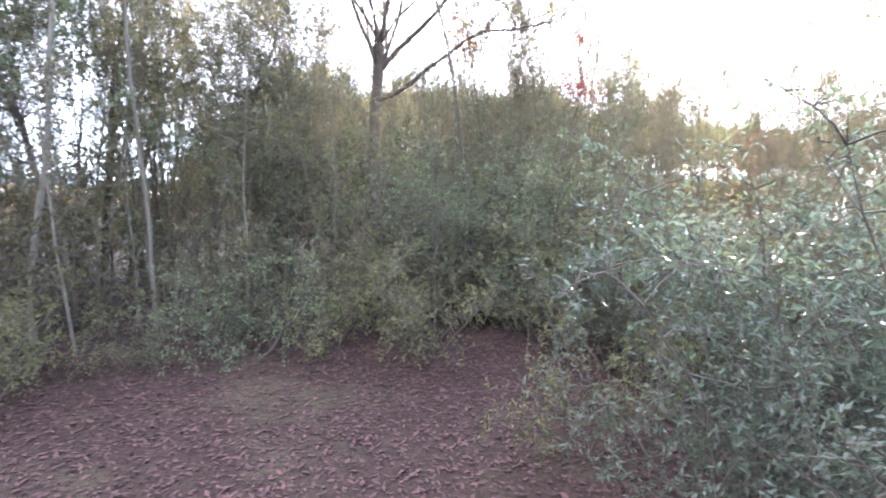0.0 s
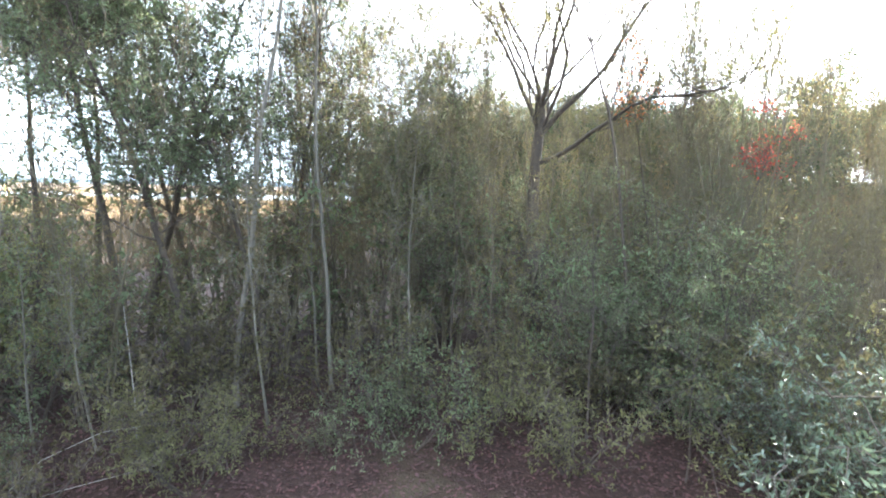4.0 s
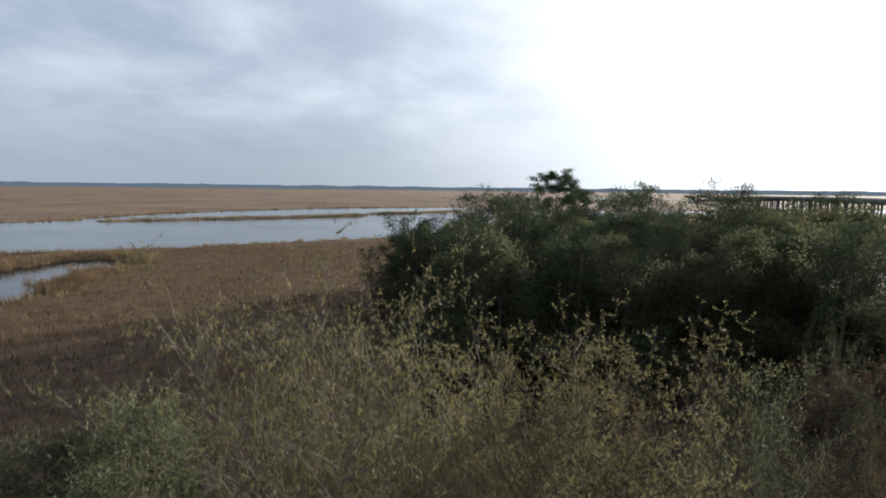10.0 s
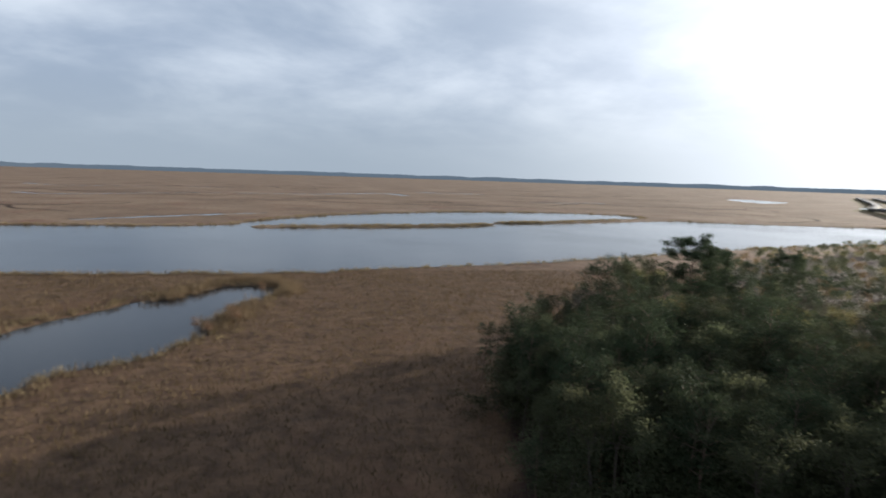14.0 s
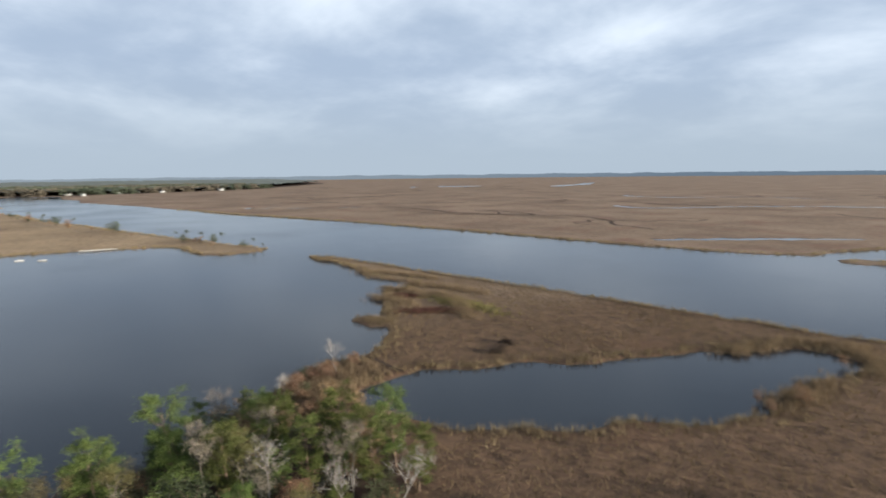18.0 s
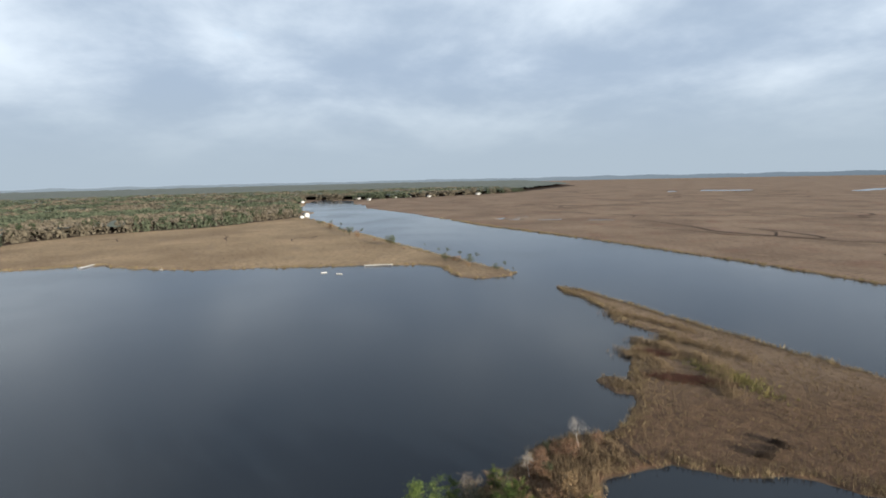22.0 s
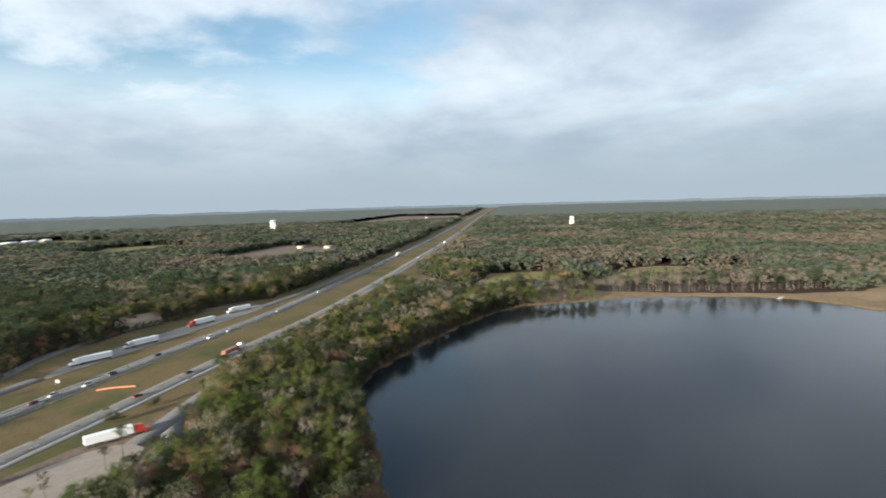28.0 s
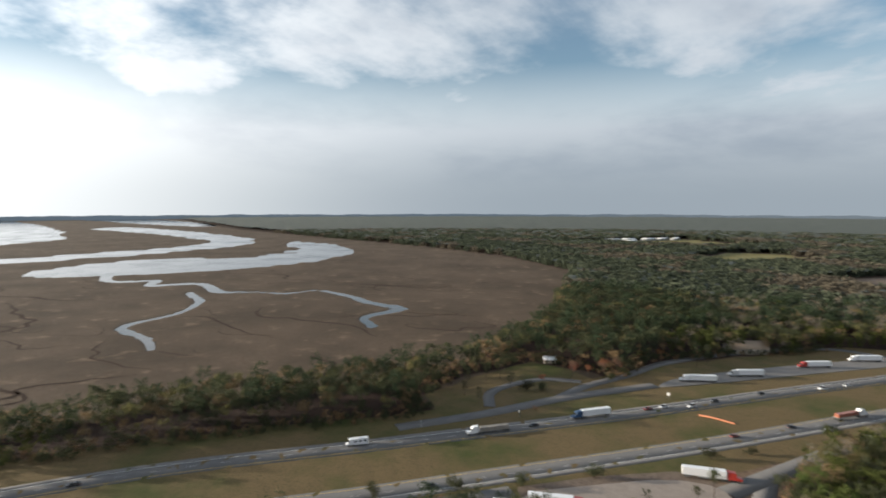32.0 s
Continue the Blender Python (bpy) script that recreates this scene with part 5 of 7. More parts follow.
def motorhome(label, m):
    """A white coach-built camper pointing along +x."""
    ob = thing("motorhome", label, "motorhome", "vehicles on the motorway", m=m)
    body = part("body", profile("body", METAL_WHITE, [(-4.4, 0.5), (3.0, 0.5), (3.0, 1.9), (3.9, 2.3), (3.9, 3.1), (-4.4, 3.2)], 1.2, 0.05), ob)
    part("cab", profile("cab", METAL_WHITE, [(2.95, 0.45), (5.3, 0.45), (5.35, 1.1), (4.3, 1.35), (3.7, 2.1), (2.95, 2.1)], 1.0, 0.06), ob)
    part("windscreen", profile("windscreen", GLASS_DARK, [(4.32, 1.4), (3.74, 2.1), (3.6, 2.1), (4.18, 1.4)], 0.86, 0.0), ob)
    for k in range(3):
        for sy in (-1.19, 1.17):
            part("side_window", soft_box("side_window", GLASS_DARK, -3.6 + 2.1 * k, sy, 1.7, -2.5 + 2.1 * k, sy + 0.03, 2.4, 0.01), body)
    part("roof_unit", soft_box("roof_unit", METAL_WHITE, -1.2, -0.4, 3.1, 0.1, 0.4, 3.45, 0.06), body, "white roof air-conditioner")
    for wx in (-2.6, 4.2):
        for wy in (-0.92, 0.92):
            wheel(ob, wx, wy, 0.40, 0.26)
    return ob


def paint(name, c):
    return material(name, tuple(v * 0.85 for v in c), tuple(min(1, v * 1.1) for v in c), 0.8, 0.35, coat=0.4)


RED, BLUE, DARK, SILVER, BLACK, MAROON = (paint("red_paint", (0.36, 0.035, 0.025)), paint("blue_paint", (0.03, 0.075, 0.16)),
                                           paint("dark_paint", (0.04, 0.042, 0.048)), paint("silver_paint", (0.48, 0.49, 0.50)),
                                           paint("black_paint", (0.015, 0.015, 0.017)), paint("maroon_paint", (0.16, 0.03, 0.025)))
ORANGE_BOX = paint("rust_orange_paint", (0.30, 0.095, 0.055))


def on_road(x, y, lift=0.0):
    """Where a vehicle stands: nearest run of the road, lane kept as measured."""
    k = int(np.argmin((AXIS[:, 0] - x) ** 2 + (AXIS[:, 1] - y) ** 2))
    run = AXIS_RUN[k] + float(np.dot((x - AXIS[k, 0], y - AXIS[k, 1]), AXIS_WAY[k]))
    off = float(np.dot((x - AXIS[k, 0], y - AXIS[k, 1]), AXIS_SIDE[k]))
    side = 1 if off > 0 else -1
    off = 20.3 * side + min(max(off - 20.3 * side, -2.4), 2.4)
    px, py = road_point(run, off)
    # traffic keeps right: the side towards the marsh runs towards the bridge
    turn = road_turn(run) + (0 if side > 0 else 180)
    return pose(px, py, float(road_height(run)) + 0.012 + lift, 0, 0, turn)


def lane(run, off):
    px, py = road_point(run, off)
    return pose(px, py, float(road_height(run)) + 0.012, 0, 0, road_turn(run) + (0 if off > 0 else 180))


car(DARK, "dark saloon car on the motorway", on_road(216, -111))
motorhome("white motorhome driving on the motorway", on_road(146, -193))
lorry(METAL_WHITE, WOOD_GREY, "white lorry with a low flatbed load on the motorway", on_road(99, -231), True)
car(BLACK, "black car on the motorway", on_road(83, -248))
lorry(BLUE, METAL_WHITE, "blue lorry with a white box trailer on the motorway", on_road(62, -273))
car(MAROON, "dark red car on the motorway", on_road(38, -296))
car(SILVER, "silver pickup on the motorway", on_road(31, -303), 0.3)
car(SILVER, "pale van on the motorway", on_road(18, -311), 0.55, "van", "van")
car(DARK, "dark pickup on the motorway", on_road(8, -325), 0.3)
car(DARK, "dark hatchback on the motorway", on_road(-14, -351))
car(METAL_WHITE, "white van on the motorway", on_road(-46, -377), 0.6, "van", "van")
car(SILVER, "silver car on the motorway", on_road(-60, -390))
car(MAROON, "dark red saloon on the motorway", on_road(3, -284))
car(DARK, "dark car following on the motorway", on_road(-20, -309))
lorry(METAL_WHITE, ORANGE_BOX, "white lorry carrying rust-orange containers on the motorway", on_road(-52, -333), True)
for run, off, p in ((-210, 18.6, SILVER), (-235, -22.2, DARK), (-300, 22, METAL_WHITE), (-345, -18.5, DARK), (-420, -22, SILVER), (-480, 18.5, DARK),
                    (-560, 22, BLACK), (-600, -18.5, METAL_WHITE), (-720, 19, SILVER), (-800, -22, DARK), (120, -22, DARK), (-930, 22, METAL_WHITE)):
    car(p, "car on the motorway", lane(run, off), 0.2)
lorry(METAL_WHITE, METAL_WHITE, "white lorry far down the motorway", lane(-640, 22))
lorry(DARK, METAL_WHITE, "dark lorry with a white trailer far down the motorway", lane(-860, -22))

# ---- rest areas ----
def slab(name, ring, z, thick, mat, label, category, times=1):
    ring = rounded(ring, times)
    buf = Buffer()
    n = len(ring)
    top = np.column_stack([ring, np.full(n, z)])
    low = np.column_stack([ring, np.full(n, z - thick)])
    buf.add(np.vstack([top, low]), [(k, n + k, n + (k + 1) % n, (k + 1) % n) for k in range(n)])
    buf.add(top, [tuple(range(n))])
    me = buf.mesh(name, mat)
    return tagged(new(name, me), label, category, kind="structure")


def track(name, line, half, z, mat, label):
    line = curve(line, 4.0)
    way = np.gradient(line, axis=0)
    way /= np.hypot(way[:, 0], way[:, 1])[:, None]
    side = np.stack([-way[:, 1], way[:, 0]], 1) * half
    left, right = line + side, line - side
    n = len(line)
    buf = Buffer()
    pts = np.vstack([np.column_stack([left, np.full(n, z)]), np.column_stack([right, np.full(n, z)]),
                     np.column_stack([left, np.full(n, z - 0.3)]), np.column_stack([right, np.full(n, z - 0.3)])])
    faces = []
    for k in range(n - 1):
        faces += [(k, n + k, n + k + 1, k + 1), (2 * n + k, k, k + 1, 2 * n + k + 1), (n + k, 3 * n + k, 3 * n + k + 1, n + k + 1)]
    buf.add(pts, faces)
    return tagged(new(name, buf.mesh(name, mat)), label, "road", kind="structure")


slab("pavement", [(40, -336), (30, -362), (-20, -412), (-85, -470), (-104, -478), (-96, -456), (-58, -422), (-4, -372), (30, -342)], 0.66, 0.3, CONCRETE,
     "pale concrete lorry park beside the motorway", "car park")
track("slip_road", [(140, -216), (110, -252), (84, -290), (60, -318), (40, -340)], 4.2, 0.655, ASPHALT, "grey slip road leading from the rest area")
track("slip_road", [(-100, -468), (-150, -520), (-205, -586), (-250, -640)], 4.2, 0.655, ASPHALT, "grey slip road leading into the rest area")
track("park_road", [(84, -290), (76, -318), (58, -352), (40, -392), (0, -440), (-60, -486), (-100, -476)], 3.4, 0.650, ASPHALT, "narrow asphalt loop road under the trees")
track("park_road", [(112, -262), (120, -286), (104, -318), (80, -326)], 3.0, 0.646, ASPHALT, "narrow asphalt lane on the grass")
slab("pavement", [(68, -186), (46, -204), (20, -224), (2, -226), (-4, -214), (12, -190), (40, -172), (60, -172)], 0.66, 0.3,
     material("worn_concrete", (0.20, 0.165, 0.135), (0.31, 0.26, 0.22), 0.25, 0.9, 0.004, 30.0), "pale tan worn lorry park pavement", "car park")
track("slip_road", [(0, -222), (-12, -240), (-28, -264), (-50, -296), (-76, -328), (-110, -372)], 4.4, 0.655, ASPHALT, "grey slip road joining the motorway")
track("park_road", [(-14, -242), (-10, -215), (0, -190), (14, -170), (40, -150), (80, -140)], 3.6, 0.650, ASPHALT, "dark asphalt loop road under the trees")
track("slip_road", [(70, -186), (96, -160), (130, -128), (170, -92)], 4.2, 0.655, ASPHALT, "grey slip road leaving the motorway")


def parked(x0, y0, x1, y1, cab, body, label):
    """Cab at the first place."""
    lorry(cab, body, label, pose((x0 + x1) / 2, (y0 + y1) / 2, 0.67, 0, 0, math.degrees(math.atan2(y0 - y1, x0 - x1))), group="lorries in the rest areas")


parked(28, -355, 8, -363, METAL_WHITE, METAL_WHITE, "white lorry with a white trailer parked in the rest area")
parked(3, -379, -18, -390, SILVER, METAL_WHITE, "silver lorry with a white trailer parked in the rest area")
parked(-36, -420, -58, -433, RED, METAL_WHITE, "red lorry with a white trailer parked in the rest area")
parked(-68, -454, -90, -465, METAL_WHITE, METAL_WHITE, "white lorry parked at the end of the rest area")
parked(42, -187, 62, -181, RED, METAL_WHITE, "red lorry with a white trailer parked on pale pavement")
parked(-4, -233, 15, -229, RED, METAL_WHITE, "red lorry with a white trailer parked by the trees")
parked(52, -178, 71, -171, BLUE, METAL_WHITE, "blue lorry with a white trailer parked on pale pavement")


# ---- buildings ----
def house(name, label, category, x, y, turn, long, wide, high, wall, roof, windows=3, rise=0.45, group=""):
    """A gabled house with walls, roof, door and windows."""
    ob = thing(name, label, category, group, m=pose(x, y, 0.35, 0, 0, turn))
    walls = part("wall", one("wall", wall, lambda b: (box(b, -long / 2, -wide / 2, -0.3, long / 2, wide / 2, high),
                 b.add([(-long / 2, -wide / 2, high), (-long / 2, wide / 2, high), (-long / 2, 0, high + wide * rise / 2)], [(0, 1, 2)]),
                 b.add([(long / 2, -wide / 2, high), (long / 2, 0, high + wide * rise / 2), (long / 2, wide / 2, high)], [(0, 1, 2)]))), ob)
    peak = high + wide * rise / 2
    for s in (-1, 1):
        def slope(b, s=s):
            e, dz = wide / 2 + 0.45, 0.45 * rise
            pts = [(-long / 2 - 0.4, s * e, high - dz), (long / 2 + 0.4, s * e, high - dz), (long / 2 + 0.4, 0, peak), (-long / 2 - 0.4, 0, peak)]
            b.add(pts + [(a, c, z + 0.16) for a, c, z in pts], BOX)
        part("roof", one("roof", roof, slope), ob)
    for s in (-1, 1):
        for k in range(windows):
            wx = -long / 2 + long * (k + 0.5) / windows
            y0 = s * wide / 2
            win = part("window", soft_box("window", WALL_WHITE, wx - 0.62, y0 - 0.05, high * 0.40, wx + 0.62, y0 + 0.05, high * 0.84, 0.01), walls)
            part("pane", soft_box("pane", GLASS_DARK, wx - 0.52, y0 - 0.07, high * 0.44, wx + 0.52, y0 + 0.07, high * 0.80, 0.0), walls)
    part("door", soft_box("door", WOOD_GREY, -long * 0.06 - 0.5, -wide / 2 - 0.06, 0.0, -long * 0.06 + 0.5, -wide / 2 + 0.03, 2.1, 0.01), walls)
    return ob


RIVER_HOUSES = "white houses by the river"
house("boathouse", "white two-storey house standing by the river mouth", "house", -860, 84, 20, 11, 7, 5.0, WALL_WHITE, ROOF_GREY, 5, 0.5, RIVER_HOUSES)
house("boathouse_wing", "low white wing beside the river house", "house", -842, 76, 10, 7, 5, 2.8, WALL_WHITE, ROOF_GREY, 4, 0.4, RIVER_HOUSES)
house("cabin", "small white gabled cabin at the trees", "house", -935, 56, 60, 7, 6, 3.6, WALL_WHITE, ROOF_GREY, 2, 1.2, RIVER_HOUSES)
for hx, hy, ht, hl, hh in ((-1507, 289, 80, 24, 7), (-1560, 445, 70, 34, 12), (-1500, 490, 60, 18, 6), (-1545, 660, 60, 24, 7),
                           (-1420, 300, 40, 14, 5), (-1500, 390, 40, 14, 5), (-1400, 130, 20, 14, 5)):
    house("river_house", "white house on the wooded river bank", "house", hx, hy, ht, hl * 0.6, 8, hh * 0.6, WALL_WHITE, ROOF_GREY if hl < 30 else ROOF_TAN, 4, 0.5, RIVER_HOUSES)
house("lakeside_hall", "long low white hall with a pale roof by the pond", "building", -332, -396, 30, 20, 9, 3.6, WALL_WHITE, METAL_WHITE, 6, 0.3)
house("rest_building", "tan rest-area building with a shingled roof", "building", -8, -450, 25, 26, 14, 4.2, WALL_TAN, ROOF_TAN, 5, 0.6)
house("picnic_shelter", "small pale picnic shelter under the trees", "shelter", 109, -357, 20, 8, 6, 3.0, WALL_TAN, METAL_WHITE, 2, 0.5)
for k, (hx, hy) in enumerate(((330, -1690), (290, -1720), (240, -1760), (205, -1800), (270, -1650), (170, -1830), (390, -1600))):
    house("farm_shed", "long white shed beside a pale field", "shed", hx, hy, 40 + 7 * k, 46, 14, 6, WALL_WHITE, METAL_WHITE, 6, 0.3, "sheds by the field")
for k, (hx, hy) in enumerate(((-300, -1040), (-340, -1000), (-1240, -2250), (-760, -1090), (-790, -1130))):
    house("warehouse", "low pale building in a clearing", "building", hx, hy, 37, 20, 10, 3.8, WALL_TAN, ROOF_GREY, 5, 0.25, "buildings in the clearing")


def water_tower(x, y, high, r, label):
    ob = thing("water_tower", label, "water tower", m=pose(x, y, 0.3))
    def tank(b):
        n = 20
        prof = [(0.02, -0.30), (0.55, -0.26), (0.9, -0.14), (1.0, 0.02), (0.98, 0.14), (0.74, 0.28), (0.36, 0.36), (0.02, 0.38)]
        tube(b, [(0, 0, high + r * z) for _, z in prof], [r * q for q, _ in prof], n)
    part("tank", one("tank", METAL_WHITE, tank, True), ob, "white painted steel tank")
    for k in range(6):
        a = k * math.pi / 3
        part("leg", one("leg", METAL_WHITE, lambda b: tube(b, [(r * 0.9 * math.cos(a), r * 0.9 * math.sin(a), -0.5),
             (r * 0.8 * math.cos(a), r * 0.8 * math.sin(a), high)], [0.8, 0.7], 8)), ob)
    part("riser", one("riser", METAL_WHITE, lambda b: tube(b, [(0, 0, -0.5), (0, 0, high - 0.3 * r)], [0.9, 0.9], 10)), ob)
    def ring(b):
        a = np.linspace(0, 2 * math.pi, 25)
        tube(b, [(r * 1.05 * math.cos(t), r * 1.05 * math.sin(t), high + 0.1 * r) for t in a], [0.15] * 25, 5, False)
    part("walkway", one("walkway", STEEL, ring), ob)
    for lvl in (0.35, 0.7):
        def brace(b):
            a = np.linspace(0, 2 * math.pi, 7)
            tube(b, [(r * 0.86 * math.cos(t), r * 0.86 * math.sin(t), high * lvl) for t in a], [0.16] * 7, 5, False)
        part("brace", one("brace", METAL_WHITE, brace), ob)
    return ob


water_tower(-1010, -1060, 30.0, 5.4, "white water tower on six legs above the woods")
water_tower(-400, -1680, 34.0, 8.5, "wide white water tower above the woods")


# ---- shore things ----
def jetty(x, y, turn, long, label):
    ob = thing("jetty", label, "jetty", "wooden jetties on the pond", m=pose(x, y, 0, 0, 0, turn))
    for k in range(int(long / 0.5)):
        part("plank", PLANK, ob, "", Matrix.Translation((k * 0.5, 0, 0.62)))
    for k in range(int(long / 3) + 1):
        for sy in (-0.9, 0.9):
            part("pile", PILE, ob, "", Matrix.Translation((k * 3.0, sy, -1.0)))
    return ob


PLANK = soft_box("plank", material("pale_boards", (0.45, 0.43, 0.40), (0.66, 0.64, 0.60), 2.0, 0.8), 0, -1.1, 0, 0.46, 1.1, 0.09, 0.0)
PILE = one("pile", WOOD_GREY, lambda b: tube(b, [(0, 0, 0), (0, 0, 2.1)], [0.14, 0.13], 8))
jetty(-447, -104, -20, 16, "pale wooden jetty at the marsh edge")
jetty(-449, -236, 15, 12, "short wooden jetty under the shore trees")
jetty(-352, 70, 75, 18, "long pale floating pontoon along the reeds")


def boat(x, y, turn, label):
    ob = thing("boat", label, "boat", "boats on the water", m=pose(x, y, 0, 0, 0, turn) @ Matrix.Scale(0.7, 4))
    def hull(b):
        sec = [(-2.4, 0.8, 0.55), (-1.0, 0.95, 0.55), (0.8, 0.85, 0.6), (2.0, 0.45, 0.72), (2.7, 0.04, 0.85)]
        pts = []
        for px, w, h in sec:
            pts += [(px, -w, h), (px, -w * 0.6, -0.1), (px, w * 0.6, -0.1), (px, w, h)]
        b.add(pts, [(4 * k + j, 4 * k + 4 + j, 4 * k + 5 + j, 4 * k + 1 + j) for k in range(4) for j in range(3)])
        b.add(pts[:4], [(0, 1, 2, 3)])
    part("hull", one("hull", WALL_WHITE, hull), ob)
    part("bench", soft_box("bench", WOOD_GREY, -0.5, -0.75, 0.3, -0.15, 0.75, 0.36, 0.01), ob)
    part("bench", soft_box("bench", WOOD_GREY, -1.9, -0.7, 0.3, -1.55, 0.7, 0.36, 0.01), ob)
    part("outboard", soft_box("outboard", BLACK, -2.75, -0.18, 0.1, -2.42, 0.18, 0.95, 0.05), ob)


boat(-399, -55, 30, "small white boat moored on the pond")
boat(-338, 42, 100, "small white boat lying on the pond")
boat(-330, 50, 60, "white skiff on open water")


def dead_tree(x, y, high, seed, label):
    rng = np.random.default_rng(seed)
    buf, ends = skeleton(rng, high, 0.13, 0.3, 12, high * 0.36, 0.8, 3, fork=3, bend=0.08, sides=5)
    ob = thing("dead_tree", label, "dead tree", m=pose(x, y, 0.3))
    part("trunk", buf.mesh("trunk", DEAD), ob)
    spray = Buffer()
    spray.add(*twig_spray(rng, ends, 4, 0.8, 0.018))
    part("crown", spray.mesh("crown", DEAD), ob)


DEAD = material("bleached_wood", (0.15, 0.135, 0.12), (0.27, 0.245, 0.22), 3.0, 0.9)
dead_tree(-92.5, 61.5, 6.0, 3, "bleached white dead tree on the brushy spit")
dead_tree(-87, 47, 4.2, 4, "grey dead tree among the reeds")
dead_tree(-56, 28, 9, 5, "pale leafless dead tree among the pines")
dead_tree(-44, 36, 9, 6, "bleached leafless tree at the marsh edge")
dead_tree(-47, 32, 8, 7, "pale leafless tree beside the pines")
for bx, by, size, kinds in ((-349, 124, 1.5, SHRUBS), (-338, 130, 1.3, TAN_SHRUBS), (-327, 134, 1.6, SHRUBS), (-297, 138, 1.2, SHRUBS), (-315, 128, 1.1, TAN_SHRUBS),
                            (-452, 112, 2.2, SHRUBS), (-531, 100, 2.0, TAN_SHRUBS), (-559, 97, 2.1, SHRUBS), (-640, 90, 2.0, TAN_SHRUBS), (-600, 94, 1.6, SHRUBS),
                            (-700, 84, 1.8, SHRUBS), (-580, 96, 1.5, TAN_SHRUBS), (-26, 104, 0.6, TAN_SHRUBS), (-20, 108, 1.0, TAN_SHRUBS), (-19, 136, 0.7, TAN_SHRUBS),
                            (-23, 101, 0.6, TAN_SHRUBS), (-90, 58, 1.1, TAN_SHRUBS), (-86, 48, 1.3, TAN_SHRUBS),
                            (-93, 66, 0.9, TAN_SHRUBS), (-92, 52, 0.8, TAN_SHRUBS), (-78, 50, 1.4, TAN_SHRUBS), (-72, 52, 1.2, TAN_SHRUBS), (-94, 60, 0.7, TAN_SHRUBS)):
    kinds[0].put(bx, by, 0.25, size, bx * 7 % 360, "bush standing alone in the reeds")
for bx, by, size, kinds in ((-673, 95, 0.42, BROADS), (-637, 101, 0.38, BROADS), (-563, 96, 0.45, BROADS), (-552, 91, 0.36, BROADS), (-573, 103, 0.36, BROADS), (-541, 106, 0.42, BROADS), (-481, 116, 0.30, BROADS),
                            (-453, 115, 0.50, YOUNG_PINES), (-423, 134, 0.18, BROADS), (-380, 131, 0.26, BROADS), (-367, 133, 0.36, BROADS), (-350, 136, 0.34, BROADS), (-338, 138, 0.30, BROADS),
                            (-335, 142, 0.34, BROADS), (-297, 144, 0.30, BROADS), (-359, 128, 0.22, BROADS), (-341, 128, 0.22, BROADS), (-286, 144, 0.18, BROADS)):
    kinds[bx % 2].put(bx, by, 0.3, size * 1.2, bx * 11 % 360, "small thin tree on the marshy peninsula")
for bx, by, size in ((113, -159, 1.25), (88, -177, 1.35), (69, -192, 1.3), (46, -211, 1.3), (6, -250, 1.2), (-8, -262, 0.9), (104, -296, 1.4), (96, -300, 1.2)):
    EDGE_BUSHES[1].put(bx, by, 0.5, size * 0.62, bx * 13 % 360, "small round tree on the mown roadside grass")


# ---- bridge ----
def bridge():
    for side in (-1, 1):
        c = 20.3 * side
        ob = tagged(new("bridge"), "long low concrete motorway bridge over the river", "bridge", "twin motorway bridges")
        part("deck", ribbon(c - 6.6, c + 6.6, -0.02, 1.3, BRIDGE_FROM, RUN_MAX).mesh("deck", CONCRETE), ob)
        for e in (-6.6, 6.3):
            part("parapet", ribbon(c + e, c + e + 0.3, 0.85, 0.85, BRIDGE_FROM, RUN_MAX).mesh("parapet", CONCRETE), ob)
        run = BRIDGE_FROM + 12
        while run < RUN_MAX - 20:
            h = float(road_height(run)) - 1.3
            for off in (-4.2, 0, 4.2):
                px, py = road_point(run, c + off)
                part("pier", one("pier", CONCRETE, lambda b: tube(b, [(px, py, -2), (px, py, h)], [0.62, 0.62], 10)), ob)
            ax, ay = road_point(run, c)
            part("cap_beam", soft_box("cap_beam", CONCRETE, -0.7, -6.0, -1.1, 0.7, 6.0, 0.0, 0.05), ob, "", pose(ax, ay, h, 0, 0, road_turn(run)))
            run += 28


bridge()

# ---- roadside ----
def sign(x, y, turn, w, h, label):
    ob = thing("road_sign", label, "road sign", "signs beside the motorway", m=pose(x, y, 0.5, 0, 0, turn))
    for sx in (-w * 0.35, w * 0.35):
        part("post", one("post", STEEL, lambda b: tube(b, [(sx, 0, -0.3), (sx, 0, 2.2 + h)], [0.07, 0.07], 6)), ob)
    board = part("board", soft_box("board", STEEL, -w / 2, -0.06, 2.0, w / 2, -0.02, 2.0 + h, 0.01), ob)
    for k in range(3):
        part("bar", soft_box("bar", PAINT_WHITE, -w * 0.38, -0.09, 2.2 + k * h * 0.28, w * (0.36 - 0.1 * k), -0.064, 2.2 + k * h * 0.28 + h * 0.13, 0.0), board)


for run, off in ((-30, 33), (60, 33), (170, -33), (-120, -33), (110, 34)):
    px, py = road_point(run, off)
    sign(px, py, road_turn(run) + (90 if off > 0 else -90), 2.4, 1.5, "metal road sign on two posts, pale bars on its board")
orange_line = curve([(14, -300, 0.9), (8, -298.6, 1.2), (2, -297.2, 1.0), (-2, -296.2, 0.8)], 1.0)
ob = thing("orange_barrier", "long orange plastic barrier lying on the median grass", "barrier")
part("strip", one("strip", EARTH, lambda b: tube(b, orange_line, [0.45] * len(orange_line), 8)), ob)


